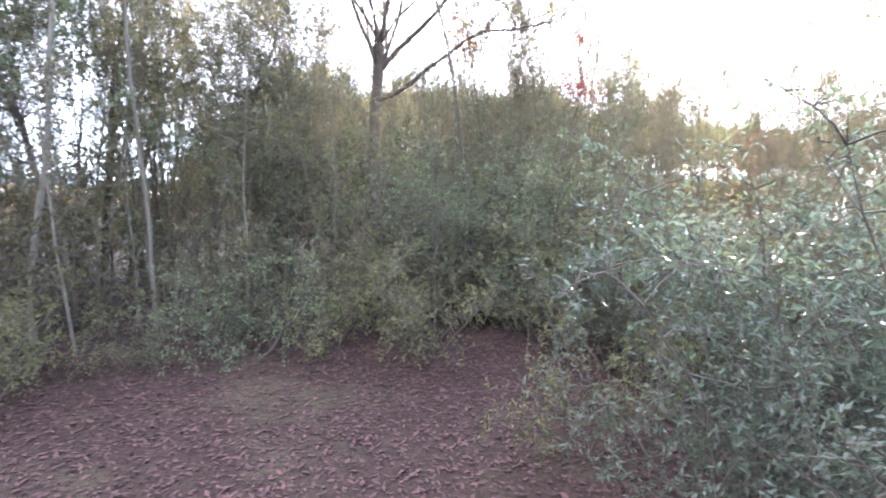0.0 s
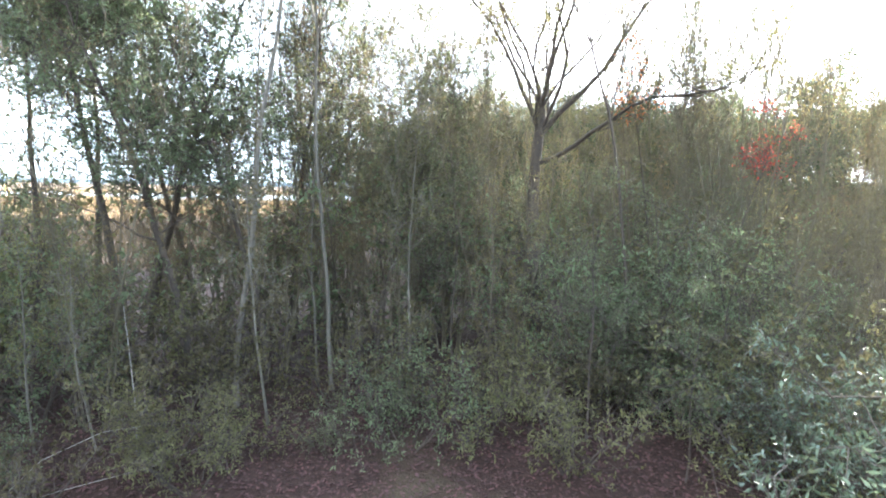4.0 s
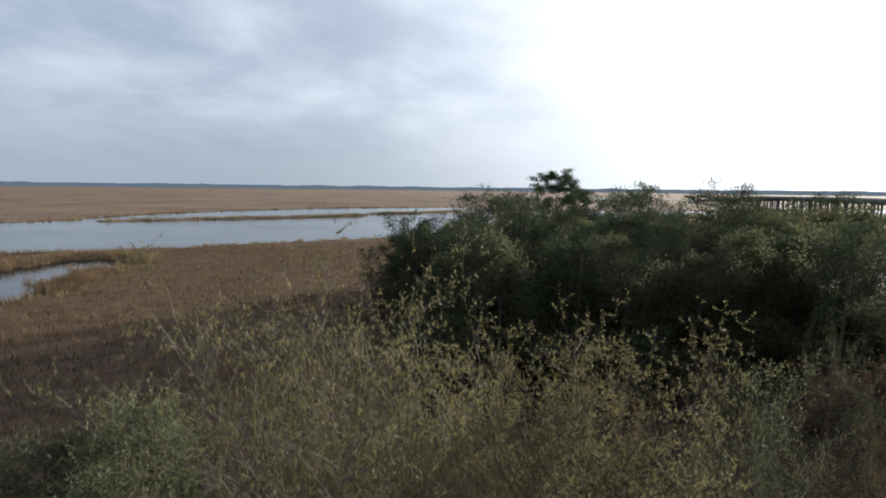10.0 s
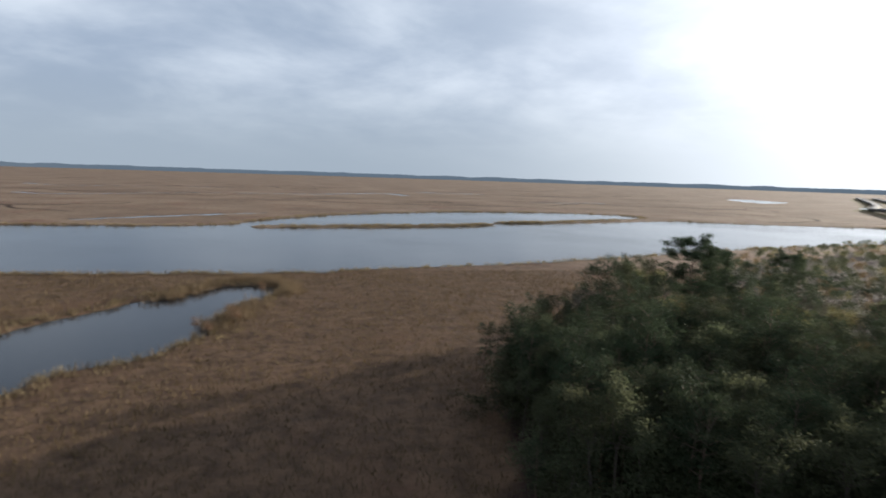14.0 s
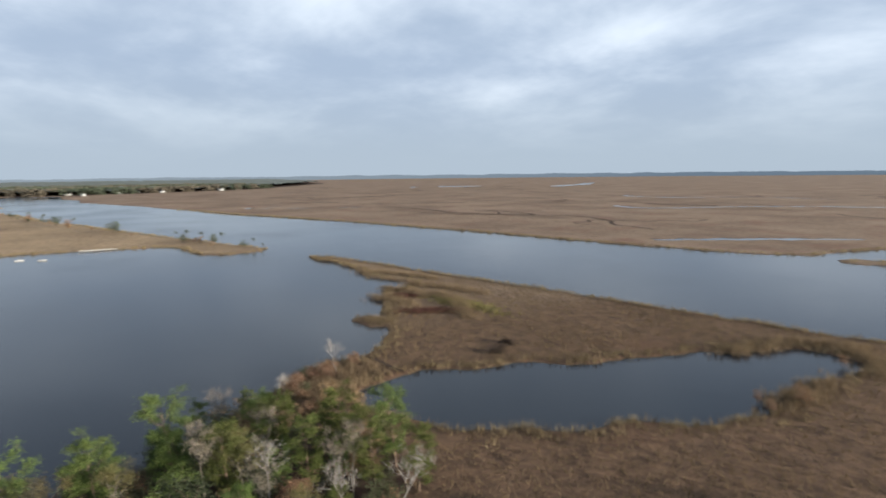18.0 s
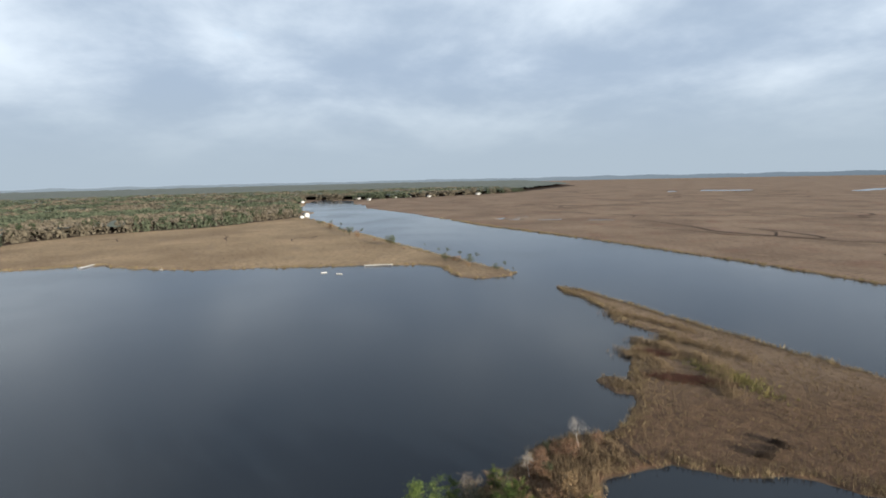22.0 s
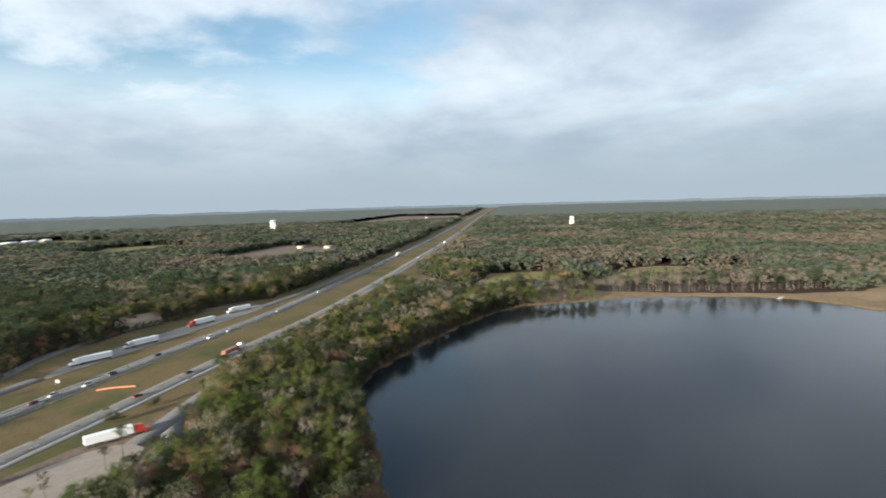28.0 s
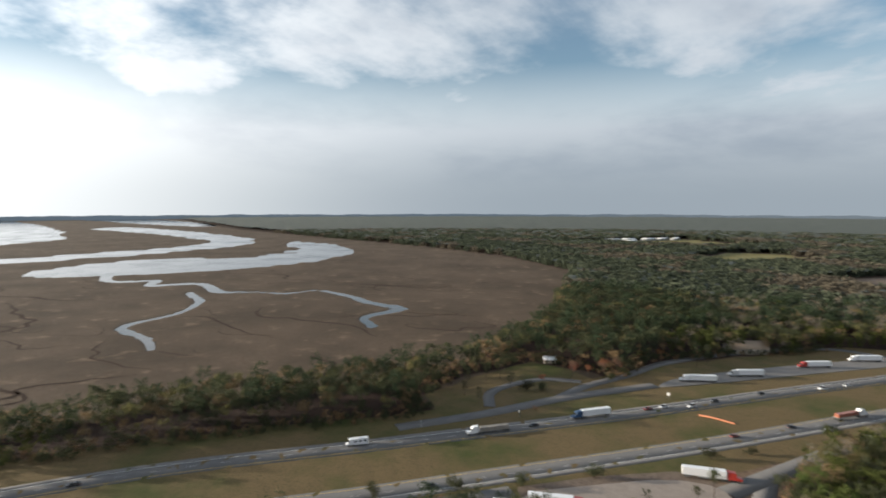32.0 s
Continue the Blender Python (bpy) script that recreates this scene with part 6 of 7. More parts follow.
# ---- the thicket round the clearing ----
def leafy_twigs(rng, starts, twigs, length, per, leaf, width, upright=0.6, hang=0.5, thick=0.005):
    """Fine twigs with narrow leaves along them: the twigs' and the leaves' points and faces."""
    n = len(starts) * twigs
    c = np.repeat(starts, twigs, 0)
    d = rng.normal(0, 0.6, (n, 3)) + np.array([0, 0, upright])
    d /= np.linalg.norm(d, axis=1)[:, None]
    s = np.cross(d, rng.normal(0, 1, (n, 3)))
    s /= np.linalg.norm(s, axis=1)[:, None]
    ln = (length * rng.uniform(0.5, 1.3, n))[:, None]
    wood = np.stack([c - s * thick, c + s * thick, c + d * ln], 1).reshape(-1, 3)
    m = n * per
    e = np.repeat(d, per, 0)
    b = np.repeat(c, per, 0) + e * np.repeat(ln, per, 0) * rng.uniform(0.1, 1.0, (m, 1))
    w = e * 0.6 + rng.normal(0, 0.55, (m, 3)) - np.array([0, 0, hang])
    w /= np.linalg.norm(w, axis=1)[:, None]
    v = np.cross(w, rng.normal(0, 1, (m, 3)))
    v /= np.linalg.norm(v, axis=1)[:, None] + 1e-9
    ll, lw = leaf * rng.uniform(0.6, 1.3, (m, 1)), width * rng.uniform(0.7, 1.2, (m, 1))
    up = np.cross(w, v) * ll * 0.1
    p = np.stack([b, b + w * ll * 0.45 + v * lw * 0.5 + up, b + w * ll, b + w * ll * 0.45 - v * lw * 0.5 + up], 1).reshape(-1, 3)
    return (wood, np.arange(3 * n).reshape(-1, 3)), (p, np.arange(4 * m).reshape(-1, 4))


def slender_shape(seed, height, girth, limbs, per, leaf, fork=3, first=0.3, bend=0.06, reach=0.26, rise=0.8, width=0.03, hang=0.5, twigs=3):
    rng = np.random.default_rng(seed)
    buf, ends = skeleton(rng, height, girth, first, limbs, height * reach, rise, 5, fork=fork, bend=bend, sides=8, steps=11)
    wood, crown = leafy_twigs(rng, ends, twigs, height * 0.03 + 0.25, per, leaf, width, 0.55, hang, 0.008)
    buf.add(*wood)
    return buf, crown


def fan_shape(seed, fork_at, leaders, reach, per, leaf):
    """A trunk that opens into a wide fan of crooked limbs, with one low limb."""
    rng = np.random.default_rng(seed)
    buf, ends = Buffer(), []
    trunk = wander(rng, (0, 0, -0.2), (0, 0, 1), fork_at, 9, 0.03)
    r = 0.20 * np.linspace(1, 0.72, len(trunk))
    r[0] *= 1.4
    tube(buf, trunk, r, 9)
    lines = [(trunk[-3], (0.95, -0.25, 0.75), reach * 0.80, 0.075), (trunk[-2], (0.62, -0.10, 0.9), reach * 1.12, 0.085),
             (trunk[-1], (0.25, 0.1, 1.0), reach * 0.95, 0.075)]
    for k in range(leaders):
        a = 2 * math.pi * k / leaders + rng.random() * 0.5
        w = rng.uniform(0.25, 0.8)
        lines.append((trunk[-1 - k % 2], (w * math.cos(a), w * math.sin(a), 1), reach * rng.uniform(0.7, 1.1), rng.uniform(0.038, 0.07)))
    for base, way, long, g in lines:
        line = wander(rng, base, way, long, 9, 0.17, 0.05)
        tube(buf, line, g * np.linspace(1, 0.16, len(line)), 6)
        for j in range(3, 10):
            for _ in range(2):
                arm = wander(rng, line[j], (line[j] - line[j - 1]) / (long / 9) + rng.normal(0, 0.7, 3), long * rng.uniform(0.15, 0.33), 4, 0.16, 0.05)
                tube(buf, arm, g * 0.28 * np.linspace(1, 0.25, len(arm)), 4, False)
                ends += [arm[-1], arm[-2], arm[2]]
    wood, crown = leafy_twigs(rng, np.array(ends), 3, 0.6, per, leaf, leaf * 0.3, 0.6, 0.5, 0.007)
    buf.add(*wood)
    return buf, crown


def plume_shape(seed, height, stems, twigs, per, leaf, low=2):
    """Slim upright stems that end in feathery plumes of fine twigs with small leaves."""
    rng = np.random.default_rng(seed)
    buf, ends = Buffer(), []
    for k in range(stems):
        a = k * 6.283 / stems + rng.random()
        line = wander(rng, (0.35 * math.cos(a), 0.35 * math.sin(a), -0.05), (0.15 * math.cos(a), 0.15 * math.sin(a), 1),
                      height * rng.uniform(0.72, 1.0), 10, 0.05, 0.05)
        tube(buf, line, height * 0.0034 * np.linspace(1, 0.15, len(line)), 5, False)
        for j in range(low, 11):
            for _ in range(3 if j > 5 else 2):
                arm = wander(rng, line[j], rng.normal(0, 0.60, 3) + np.array([0, 0, 1.0]), height * rng.uniform(0.09, 0.19), 3, 0.12, 0.14)
                tube(buf, arm, height * 0.0011 * np.linspace(1, 0.4, len(arm)), 3, False)
                ends += [arm[-1], arm[-2], arm[1]]
    wood, crown = leafy_twigs(rng, np.array(ends), twigs, 0.62, per, leaf, leaf * 0.30, 1.5, -0.1, 0.0045)
    buf.add(*wood)
    return buf, crown


def bushy_shape(seed, height, stems, per, leaf, width, twigs=3):
    """A wide bush of arching stems, leafy to the ground."""
    rng = np.random.default_rng(seed)
    buf, ends = Buffer(), []
    for k in range(stems):
        a = 2 * math.pi * k / stems + rng.random()
        out = rng.uniform(0.25, 0.8)
        line = wander(rng, (0.15 * math.cos(a), 0.15 * math.sin(a), -0.05), (out * math.cos(a), out * math.sin(a), 1),
                      height * rng.uniform(0.7, 1.1), 8, 0.14, -0.01)
        tube(buf, line, height * 0.008 * np.linspace(1, 0.2, len(line)), 5, False)
        ends += [line[-1]]
        for j in range(2, 9):
            for _ in range(2):
                arm = wander(rng, line[j], rng.normal(0, 1, 3) + np.array([0, 0, 0.35]), height * rng.uniform(0.15, 0.3), 4, 0.18)
                tube(buf, arm, height * 0.003 * np.linspace(1, 0.3, len(arm)), 3, False)
                ends += [arm[-1], arm[-2], arm[-3]]
    wood, crown = leafy_twigs(rng, np.array(ends), twigs, height * 0.11, per, leaf, width, 0.35, 0.35)
    buf.add(*wood)
    return buf, crown


NEAR = "trees and bushes round the clearing"
WIDE_TREE = Kind("slender_tree", "tall slender tree with a pale stem and a wide, thin, feathery crown", "tree",
                 slender_shape(203, 15.0, 0.058, 40, 9, 0.10, 4, 0.3, 0.05, 0.25, 0.9, 0.026, 0.7), BARK_PALE, LEAF_OLIVE, NEAR)
FORK_CROWNED = Kind("slender_tree", "slender pale tree whose crown opens like a fan", "tree",
                    slender_shape(207, 12.6, 0.05, 34, 10, 0.095, 3, 0.3, 0.05, 0.19, 0.9, 0.026, 0.7), BARK_PALE, LEAF_OLIVE, NEAR)
DARK_CROWNED = Kind("slender_tree", "slender dark-stemmed tree with a thin feathery crown", "tree",
                    slender_shape(209, 12.6, 0.045, 34, 10, 0.095, 3, 0.3, 0.05, 0.19, 0.9, 0.026, 0.7), BARK_DARK, LEAF_OLIVE, NEAR)
FORK_TREE = Kind("forked_tree", "dark forked tree with a wide fan of crooked limbs and sparse leaves", "tree",
                 fan_shape(211, 7.2, 10, 7.0, 14, 0.10), BARK_DARK, LEAF_OLIVE, NEAR)
GREEN_TREES = [Kind("leafy_tree", "slim evergreen tree with a bare lower stem at the clearing's edge", "tree",
                    slender_shape(221 + k, 11.5, 0.10, 42, 10, 0.11, 0, (0.64, 0.36)[k], 0.06, 0.24, 0.35, 0.036, 0.3), BARK_DARK, LEAF_NEAR, NEAR) for k in range(2)]
SAPLINGS = [Kind("sapling", "thin upright sapling with small green leaves", "sapling",
                 slender_shape(231 + k, 7.0, 0.034, 16, 5, 0.085, 0, 0.25, 0.05, 0.17, 0.8, 0.030, 0.3, 2), BARK_DARK if k == 1 else BARK_PALE,
                 (LEAF_OLIVE, LEAF_NEAR, LEAF_YELLOW)[k], NEAR) for k in range(3)]
PLUMES = [Kind("feathery_bush", label, "bush", plume_shape(241 + k, 11.5, 5, 6, 3, 0.075), BARK_TWIG, mat, NEAR)
          for k, (mat, label) in enumerate(((LEAF_OLIVE, "tall feathery bush with fine upright twigs and olive leaves"),
                                            (LEAF_TAN, "tall feathery bush with fine upright twigs and dry tan leaves"),
                                            (LEAF_NEAR, "tall feathery bush with fine upright twigs and green leaves"),
                                            (LEAF_YELLOW, "tall feathery bush with fine upright twigs and golden leaves")))]
UNDERS = [Kind("low_bush", "low leafy bush growing out of the leaf litter", "bush",
               bushy_shape(251 + k, 2.2, 7, 4, 0.075, 0.030, 2), BARK_DARK, (LEAF_NEAR, LEAF_OLIVE)[k], NEAR) for k in range(2)]
BIG_BUSH = Kind("glossy_bush", "large evergreen bush with narrow glossy leaves", "bush",
                bushy_shape(261, 2.9, 13, 6, 0.075, 0.020, 4), BARK_DARK, LEAF_GLOSSY, NEAR)
TALL_BUSH = Kind("tall_bush", "tall leafy bush at the edge of the clearing", "bush",
                 bushy_shape(256, 4.8, 9, 6, 0.09, 0.036), BARK_DARK, LEAF_NEAR, NEAR)
VINE = Kind("red_vine", "small tree crown with bright orange-red autumn leaves", "tree",
            slender_shape(271, 10.5, 0.05, 8, 2, 0.10, 0, 0.72, 0.05, 0.13, 0.5, 0.05), BARK_DARK, LEAF_ORANGE, NEAR)


def polar(bearing, far):
    return far * math.sin(radians(bearing)), far * math.cos(radians(bearing))


def stand(kind, bearing, far, size, turn, label="", stretch=1.0):
    px, py = polar(bearing, far)
    return kind.put(px, py, 0.27, size, turn, label, stretch=stretch)


stand(FORK_TREE, 34.8, 14.5, 0.91, -35, "dark forked tree behind the clearing with a wide fan of limbs")
stand(WIDE_TREE, 4.5, 10.6, 0.95, 40, "tall slender pale tree overtopping the thicket")
stand(FORK_CROWNED, 14.0, 11.2, 0.93, 200, "slender pale tree with a fanned crown")
stand(FORK_CROWNED, 24.0, 16.0, 0.74, 120)
stand(DARK_CROWNED, 45.0, 11.6, 0.94, 255, "slender tree with a vine of red leaves beside it")
stand(VINE, 46.5, 15.0, 0.80, 0)
stand(VINE, 50.0, 13.0, 0.62, 90, "low crown with orange-red autumn leaves in the thicket")
for b_, d_, s_ in ((-20, 15.5, 0.90), (-14, 16.5, 0.92), (-10.5, 15.5, 0.86), (-7, 17.0, 0.95), (-3, 14.0, 0.92), (1, 17.0, 0.95), (7.5, 12.0, 0.80),
                   (10, 15.5, 0.84), (18.5, 13.0, 0.70), (-5, 13.0, 0.95), (0.5, 11.8, 0.84), (12, 18.0, 0.9)):
    stand(GREEN_TREES[int(b_ > -4)], b_, d_, s_, b_ * 50)
for b_, d_, s_ in ((42, 12.0, 0.80), (45, 11.0, 0.7), (49, 12.5, 0.85), (53, 11.5, 0.75), (57, 12.5, 0.7), (26, 15.5, 0.7)):
    stand(TALL_BUSH, b_, d_, s_, b_ * 40)
stand(BIG_BUSH, 74.0, 4.4, 0.88, 0, "large evergreen bush with narrow glossy leaves in the clearing")
stand(BIG_BUSH, 84.0, 5.6, 1.1, 120)
stand(BIG_BUSH, 64.0, 8.4, 0.8, 220)
stand(UNDERS[1], 57.0, 5.6, 0.75, 40)


def plant_thicket():
    """A belt between clearing and marsh: low bushes in front, then saplings, then tall feathery bushes."""
    rng = np.random.default_rng(33)
    spots = []
    for _ in range(26000):
        b, d = rng.uniform(-38, 88), math.sqrt(rng.uniform(7.9 ** 2, 34 ** 2))
        px, py = polar(b, d)
        gap = 0.95 if d < 10.5 else 1.2 if d < 13 else 1.4 if d < 20 else 2.3
        if woodland_free(b, d) and all((px - q[0]) ** 2 + (py - q[1]) ** 2 > gap * gap for q in spots):
            spots.append((px, py, b, d))
    for px, py, b, d in spots:
        r, turn, four, u = rng.random(), rng.uniform(0, 360), int(rng.integers(4)), rng.random()
        green = ripple(np.array([px]), np.array([py]), 5.0, 3)[0]
        plume = PLUMES[(2, 0)[four % 2]] if green > 0.3 else PLUMES[(0, 1, 0, 1)[four]] if green > -0.25 else PLUMES[(1, 3, 1, 1)[four]]
        if b > 58:
            # low growth on the sun's side
            if d > 20:
                PLUMES[(1, 0, 1, 2)[four]].put(px, py, 0.25, 0.72 + 0.22 * u, turn)
            elif r < 0.45 or d < 10:
                UNDERS[four % 2].put(px, py, 0.25, rng.uniform(0.8, 1.3), turn)
            else:
                plume.put(px, py, 0.25, 0.32 + 0.12 * u, turn)
        elif abs(b - 34.8) < 3.4 and d < 15:
            UNDERS[four % 2].put(px, py, 0.25, 0.5 + 0.35 * u, turn)
        elif d < 10.2:
            if r < 0.78:
                UNDERS[four % 2].put(px, py, 0.25, rng.uniform(0.45, 1.0), turn)
            else:
                SAPLINGS[four % 3].put(px, py, 0.25, 0.45 + 0.35 * u, turn)
        elif d < 13.0:
            if r < 0.55:
                UNDERS[four % 2].put(px, py, 0.25, 0.9 + 0.9 * u, turn)
            elif r < 0.85:
                SAPLINGS[four % 3].put(px, py, 0.25, 0.65 + 0.5 * u, turn)
            else:
                plume.put(px, py, 0.25, 0.45 + 0.2 * u, turn)
        else:
            tall = (0.33 + 0.14 * u) if b < -2 else (0.5 + 0.16 * u) if b < 5 else (0.74 + 0.22 * u) if d < 20 else (0.6 + 0.15 * u)
            if r < 0.34:
                UNDERS[four % 2].put(px, py, 0.25, 1.4 + 1.1 * u, turn)
            elif r < 0.48:
                SAPLINGS[four % 3].put(px, py, 0.25, 1.25 * tall, turn)
            else:
                plume.put(px, py, 0.25, tall, turn)


def woodland_free(b, d):
    """The thicket is a belt between clearing and marsh, wider in the east."""
    return d < (19.0 if b < 26 else 25.0 if b < 48 else 32)


plant_thicket()


def fallen_leaves():
    """Dry leaves lying on the ground of the clearing."""
    rng = np.random.default_rng(44)
    n = 42000
    d, b = np.sqrt(rng.uniform(1.0, 13.5 ** 2, n)), np.radians(rng.uniform(-45, 100, n))
    x, y = d * np.sin(b), d * np.cos(b)
    c = np.stack([x, y, 0.335 + 0.10 * ripple(x, y, 3.0, 9) + rng.uniform(0.008, 0.035, n)], 1)
    a = rng.uniform(0, 6.283, n)
    u = np.stack([np.cos(a), np.sin(a), rng.normal(0, 0.25, n)], 1)
    v = np.stack([-np.sin(a), np.cos(a), rng.normal(0, 0.25, n)], 1)
    ln, wd = rng.uniform(0.02, 0.055, n)[:, None], rng.uniform(0.010, 0.024, n)[:, None]
    p = np.stack([c - u * ln, c + v * wd, c + u * ln, c - v * wd], 1).reshape(-1, 3)
    buf = Buffer()
    buf.add(p, np.arange(4 * n).reshape(-1, 4))
    tagged(new("fallen_leaves", buf.mesh("fallen_leaves", FALLEN)), "dry reddish-brown fallen leaves covering the clearing", "leaves", kind="stuff")


fallen_leaves()


def stick(bearing, far, line, r, label):
    px, py = polar(bearing, far)
    ob = thing("dead_stick", label, "stick", "dead sticks in the clearing", m=pose(px, py, 0.3))
    part("stem", one("stem", DEAD, lambda b: tube(b, line, np.linspace(r, r * 0.5, len(line)), 6)), ob)


stick(-4.5, 9.2, [(0, 0, -0.1), (0.03, 0, 0.7), (-0.02, 0.05, 1.5), (-0.08, 0.02, 2.4)], 0.014, "thin pale dead stem standing upright")
stick(-15, 8.8, [(0, 0, 0.05), (0.5, 0.1, 0.5), (1.2, 0.15, 0.75), (1.9, 0.3, 0.7)], 0.008, "pale fallen branch leaning on the bushes")
stick(-12, 8.4, [(-0.8, 0, 0.06), (0.2, 0.2, 0.12), (1.3, 0.5, 0.10), (2.3, 0.9, 0.2)], 0.007, "pale fallen branch on the leaf litter")
stick(-18, 9.6, [(0, 0, 0), (0.3, 0, 0.8), (0.1, 0.1, 1.6), (0.6, 0.1, 2.2)], 0.009, "crooked dead stem among the bushes")


# ---- muddy ditches in the marsh ----
def ditches():
    rng = np.random.default_rng(77)
    mud = material("wet_mud", (0.036, 0.025, 0.019), (0.066, 0.046, 0.034), 0.4, 0.95, gloss=0.05)
    starts = [(330, -330, 20, 3), (430, -420, 20, 4), (380, -560, 10, 4), (300, -640, 40, 4), (520, -620, 60, 5), (260, -300, 60, 3), (250, -420, 30, 3),
              (220, -350, 90, 2), (520, -250, 120, 4), (460, -180, 100, 4), (700, -300, 110, 5), (620, -380, 70, 5), (210, -480, 80, 3), (330, -210, 60, 3),
              (-330, 420, 10, 4), (-200, 480, 350, 4), (60, 560, 20, 5), (-480, 380, 10, 4), (-620, 480, 20, 5), (-120, 620, 0, 6), (180, 560, 10, 5),
              (-780, 420, 20, 5), (-560, 620, 30, 6), (320, 520, 330, 5), (-560, -20, 200, 2), (-610, -120, 170, 2), (-520, 40, 190, 2)]
    for _ in range(46):
        starts.append((rng.uniform(-1500, 700), rng.uniform(360, 1500), rng.uniform(-25, 25), rng.uniform(4, 8)))
    for _ in range(40):
        starts.append((rng.uniform(220, 900), rng.uniform(-900, -180), rng.uniform(0, 90), rng.uniform(1.4, 2.6)))
    neck = curve([(-95.5, 72), (-87, 71), (-82.5, 70.6)], 1.0)
    buf = Buffer()
    n = len(neck)
    buf.add(np.vstack([np.column_stack([neck + (0.2, 0.55), np.full(n, 0.5)]), np.column_stack([neck - (0.2, 0.55), np.full(n, 0.5)])]),
            [(k, n + k, n + k + 1, k + 1) for k in range(n - 1)])
    tagged(new("ditch", buf.mesh("ditch", mud)), "narrow straight ditch cut across the neck of the spit", "ditch", kind="structure")
    for sx, sy, turn, half in starts:
        a, x, y, line = radians(turn), sx, sy, []
        for _ in range(16):
            line.append((x, y))
            a += rng.normal(0, 0.55)
            x, y = x + 13 * half / 3 * math.cos(a), y + 7 * half / 3 * math.sin(a)
        line = curve(line, 5.0)
        way = np.gradient(line, axis=0)
        way /= np.hypot(way[:, 0], way[:, 1])[:, None] + 1e-9
        side = np.stack([-way[:, 1], way[:, 0]], 1) * (half * 0.42 * np.sin(np.linspace(0.25, 2.9, len(line))))[:, None]
        n = len(line)
        wet = wetness(line[:, 0], line[:, 1])
        dry = (wet < -4) & (woodedness(line[:, 0], line[:, 1]) < -8) & (edge_distance(AXIS[::4], line[:, 0], line[:, 1], False) > 60)
        keep = [k for k in range(n - 1) if dry[k] and dry[k + 1]]
        if not keep:
            continue
        buf = Buffer()
        z = np.full(n, 0.47)
        buf.add(np.vstack([np.column_stack([line + side, z]), np.column_stack([line - side, z])]), [(k, n + k, n + k + 1, k + 1) for k in keep])
        tagged(new("ditch", buf.mesh("ditch", mud)), "narrow muddy tidal ditch winding through the marsh", "ditch", kind="structure")


ditches()


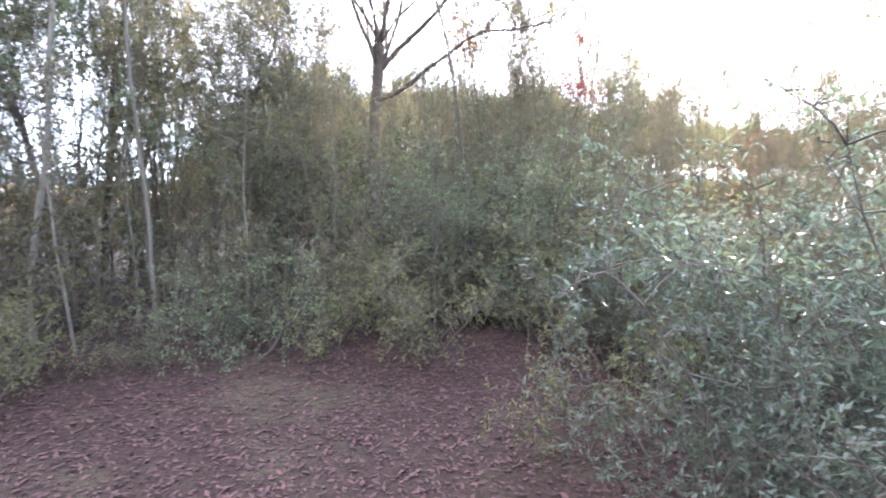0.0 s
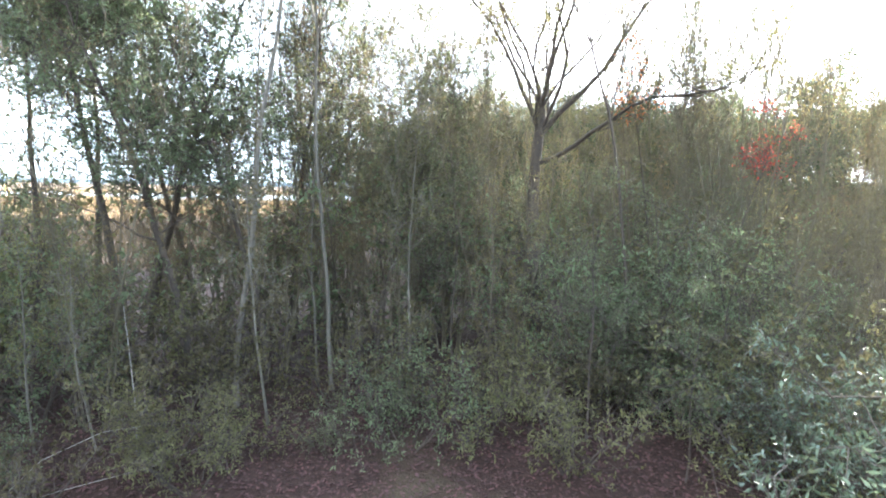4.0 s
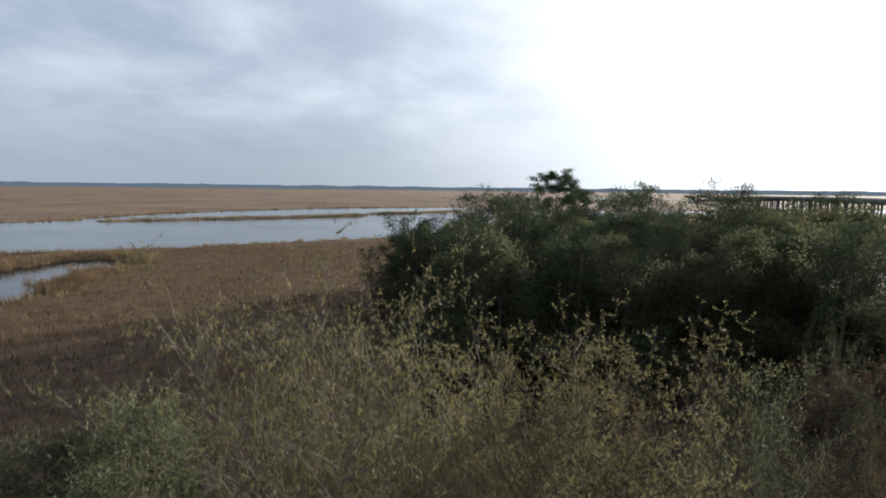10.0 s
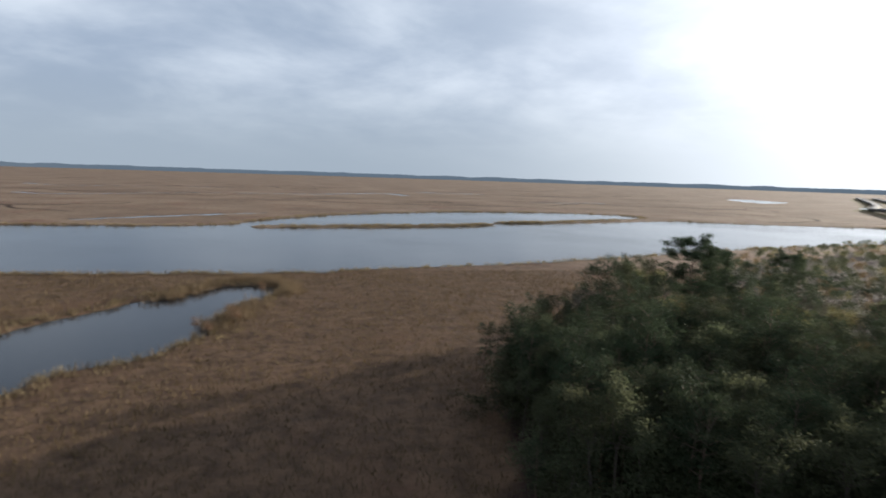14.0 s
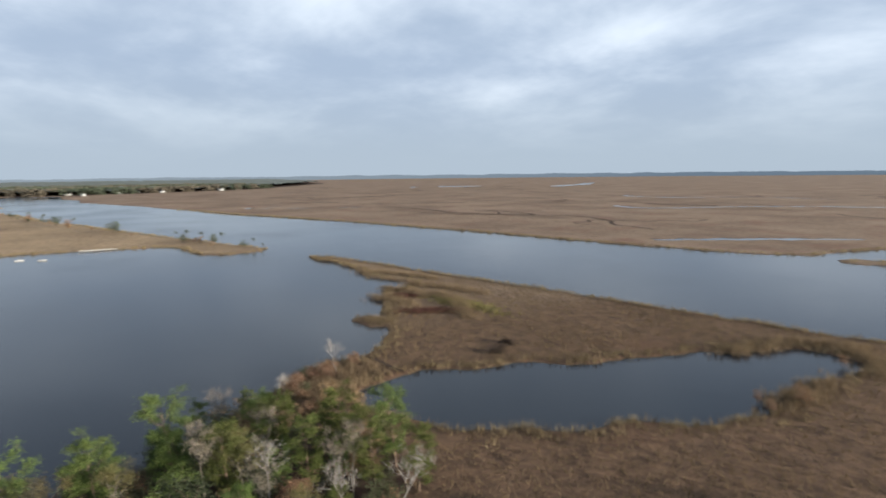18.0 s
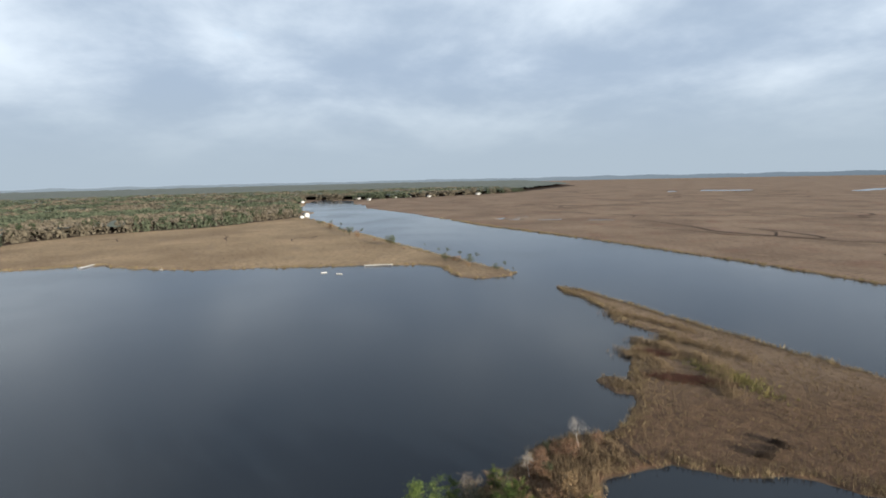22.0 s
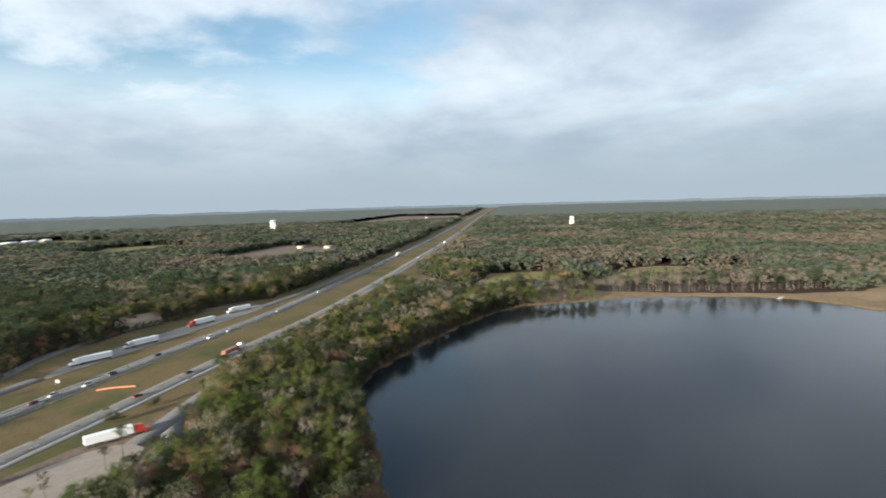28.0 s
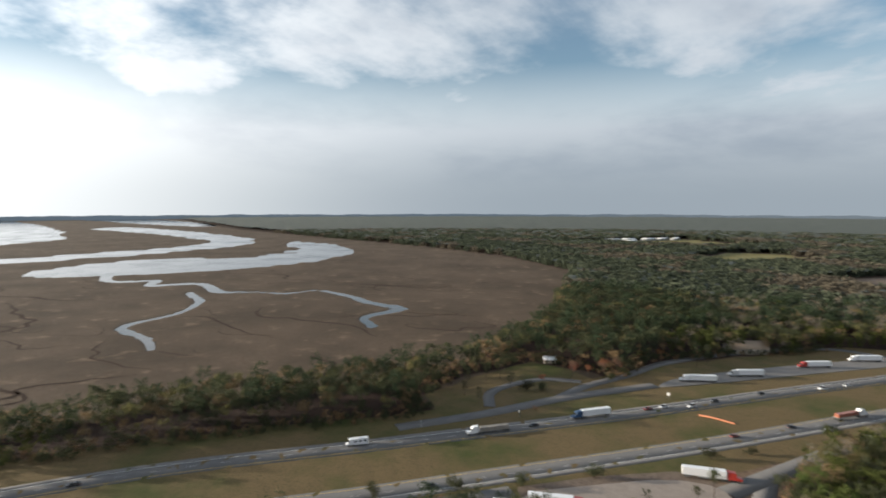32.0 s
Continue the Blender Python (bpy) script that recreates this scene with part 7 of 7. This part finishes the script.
# ---- reed mounds on the marsh island ----
def mounds():
    rng = np.random.default_rng(78)
    buf, green = Buffer(), Buffer()
    for line, h in (([(-150, 120), (-140, 124), (-128, 122)], 2.4), ([(-142, 110), (-132, 112), (-122, 108)], 2.2), ([(-185, 136), (-170, 142), (-150, 146)], 2.0),
                    ([(-130, 128), (-118, 124), (-108, 116), (-100, 112)], 2.6), ([(-120, 92), (-116, 90)], 2.0), ([(-150, 132), (-138, 136), (-120, 138)], 2.2),
                    ([(-20, 148), (-14, 142), (-12, 132)], 2.4), ([(-24, 104), (-20, 112), (-18, 122)], 2.4), ([(-40, 128), (-30, 146), (-18, 152)], 2.2)):
        c = curve(line, 0.5)
        c = np.repeat(c, 7, 0) + rng.normal(0, 1.9, (len(c) * 7, 2))
        buf.add(*blades(rng, c[:, 0], c[:, 1], np.full(len(c), 0.2), h * rng.uniform(0.4, 0.95, len(c)), 0.40, 8, 0.05))
    c = np.array((-112.0, 122.0)) + rng.normal(0, 1, (420, 2)) * (6.5, 2.2)
    green.add(*blades(rng, c[:, 0], c[:, 1], np.full(len(c), 0.2), rng.uniform(0.8, 1.6, len(c)), 0.5, 6, 0.12))
    # tall brown reeds over the neck of the spit, low red and dark growth on the island
    c = curve([(-78, 50), (-86, 55), (-88, 62), (-91, 66)], 0.25)
    c = np.repeat(c, 9, 0) + rng.normal(0, 1, (len(c) * 9, 2)) * (4.2, 4.2)
    c = c[(wetness(c[:, 0], c[:, 1]) < -0.4) & (c[:, 1] < 69.5)]
    buf.add(*blades(rng, c[:, 0], c[:, 1], np.full(len(c), 0.2), rng.uniform(1.2, 2.1, len(c)), 0.35, 7, 0.06))
    red, dark = Buffer(), Buffer()
    for target, cx, cy, wx, wy, turn, count, h in ((red, -114, 110.5, 4.6, 1.5, 45, 700, 0.75), (red, -136, 118, 2.6, 1.4, 40, 260, 0.7),
                                                   (dark, -76.3, 93.5, 0.7, 0.4, 60, 50, 1.2), (dark, -78.6, 100.5, 0.8, 0.4, 20, 50, 1.2),
                                                   (dark, -77.3, 97, 0.3, 0.9, 20, 22, 1.1)):
        c = rng.normal(0, 1, (count, 2)) * (wx, wy)
        a = radians(turn)
        c = np.stack([cx + c[:, 0] * math.cos(a) - c[:, 1] * math.sin(a), cy + c[:, 0] * math.sin(a) + c[:, 1] * math.cos(a)], 1)
        c = c[wetness(c[:, 0], c[:, 1]) < -0.4]
        target.add(*blades(rng, c[:, 0], c[:, 1], np.full(len(c), 0.3), h * rng.uniform(0.8, 1.2, len(c)), 0.35, 12, 0.07))
    tagged(new("red_marsh_plants", red.mesh("red_marsh_plants", material("red_marsh_plants", (0.060, 0.026, 0.018), (0.115, 0.050, 0.034), 0.3, 0.9, leafy=0.3))),
           "patch of low dark red marsh plants between the reeds", "marsh plants", kind="stuff")
    tagged(new("dark_sedge", dark.mesh("dark_sedge", material("dark_sedge", (0.030, 0.020, 0.014), (0.062, 0.042, 0.028), 0.3, 0.9, leafy=0.3))),
           "small dark brown patches of sedge on the island", "sedge", kind="stuff")
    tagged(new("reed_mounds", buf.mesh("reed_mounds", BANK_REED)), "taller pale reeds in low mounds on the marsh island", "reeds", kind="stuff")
    tagged(new("green_rushes", green.mesh("green_rushes", REED_GREEN)), "patch of green rushes in the brown marsh", "rushes", kind="stuff")


mounds()


# ---- trees round the rest area, brush on the spit ----
def scattered_trees():
    rng = np.random.default_rng(91)
    for kinds, x, y, size, label in (
            (PINES, 21, -394, 0.85, "dark pine standing before the rest area"), (PINES, 15, -402, 0.75, "dark pine standing before the rest area"),
            (BROWNS, 85, -325, 1.0, "tree with orange-brown leaves by the slip road"), (BROWNS, 60, -341, 1.1, "tree with orange-brown leaves by the slip road"),
            (BROWNS, 70, -336, 0.9, "tree with orange-brown leaves by the slip road"), (BROWNS, 52, -350, 0.85, "tree with orange-brown leaves by the slip road"),
            (BROADS, 125, -308, 0.9, "olive tree at the marsh edge"), (PINES, 130, -299, 0.8, "pine at the marsh edge"), (PINES, 135, -283, 0.75, "pine at the marsh edge"),
            (BROADS, 141, -277, 0.85, "olive tree at the marsh edge"), (BROADS, 153, -245, 0.8, "olive tree at the marsh edge"), (PINES, 160, -238, 0.7, "pine at the marsh edge"),
            (BROADS, 4, -213, 0.85, "broad olive tree beside the sandy lay-by"), (BROADS, 9, -205, 0.6, "broad olive tree beside the sandy lay-by"),
            (PINES, 24, -194, 0.5, "small pine on the sandy lay-by"), (GOLDENS, 28, -190, 0.55, "bare yellowish tree on the sandy lay-by"),
            (BROADS, 185, -228, 0.8, "rounded tree between road and marsh"), (BROADS, 205, -205, 0.9, "rounded tree between road and marsh"),
            (BROADS, 226, -178, 0.95, "rounded tree between road and marsh"), (BROADS, 240, -160, 0.9, "rounded tree between road and marsh")):
        kinds[int(rng.integers(2))].put(x, y, 0.35, size, rng.uniform(0, 360), label)
    for x, y, size in ((84, -327, 0.95), (70, -342, 1.05), (97, -306, 0.7), (54, -380, 0.95), (62, -352, 0.8), (78, -336, 0.75), (44, -392, 0.85)):
        RUST_TREE.put(x, y, 0.35, size, x * 31 % 360)
    for x, y, size in ((118, -262, 0.55), (131, -272, 0.5), (112, -292, 0.6), (126, -318, 0.7)):
        PINES[int(x) % 3].put(x, y, 0.35, size, x * 17 % 360, "dark pine standing on the rest-area grass")
    TAN_SHRUBS[0].put(89, -269, 0.45, 1.1, 40, "low clipped shrub on a grass island of the slip road", stretch=0.6)
    for line, count, wide, lo, hi, label in (
            ([(-66, 48), (-78, 47), (-90, 51), (-96, 60)], 26, 3.0, 0.4, 0.85, "yellow-brown brush on the narrow spit"),
            ([(-335, 130), (-452, 113), (-560, 97), (-700, 86), (-820, 90)], 18, 3.0, 0.5, 1.0, "low brush along the river bank"),
            ([(-60, 44), (-50, 36), (-42, 34)], 18, 4.0, 0.6, 1.1, "tan brush at the foot of the pines")):
        c = curve(line, 1.0)
        for _ in range(count):
            px, py = c[int(rng.integers(len(c)))] + rng.normal(0, wide * 0.5, 2)
            if wetness(np.array([px]), np.array([py]))[0] < -0.4:
                (TAN_SHRUBS if rng.random() < 0.75 else SHRUBS)[int(rng.integers(2))].put(px, py, 0.2, rng.uniform(lo, hi), rng.uniform(0, 360), label)


scattered_trees()
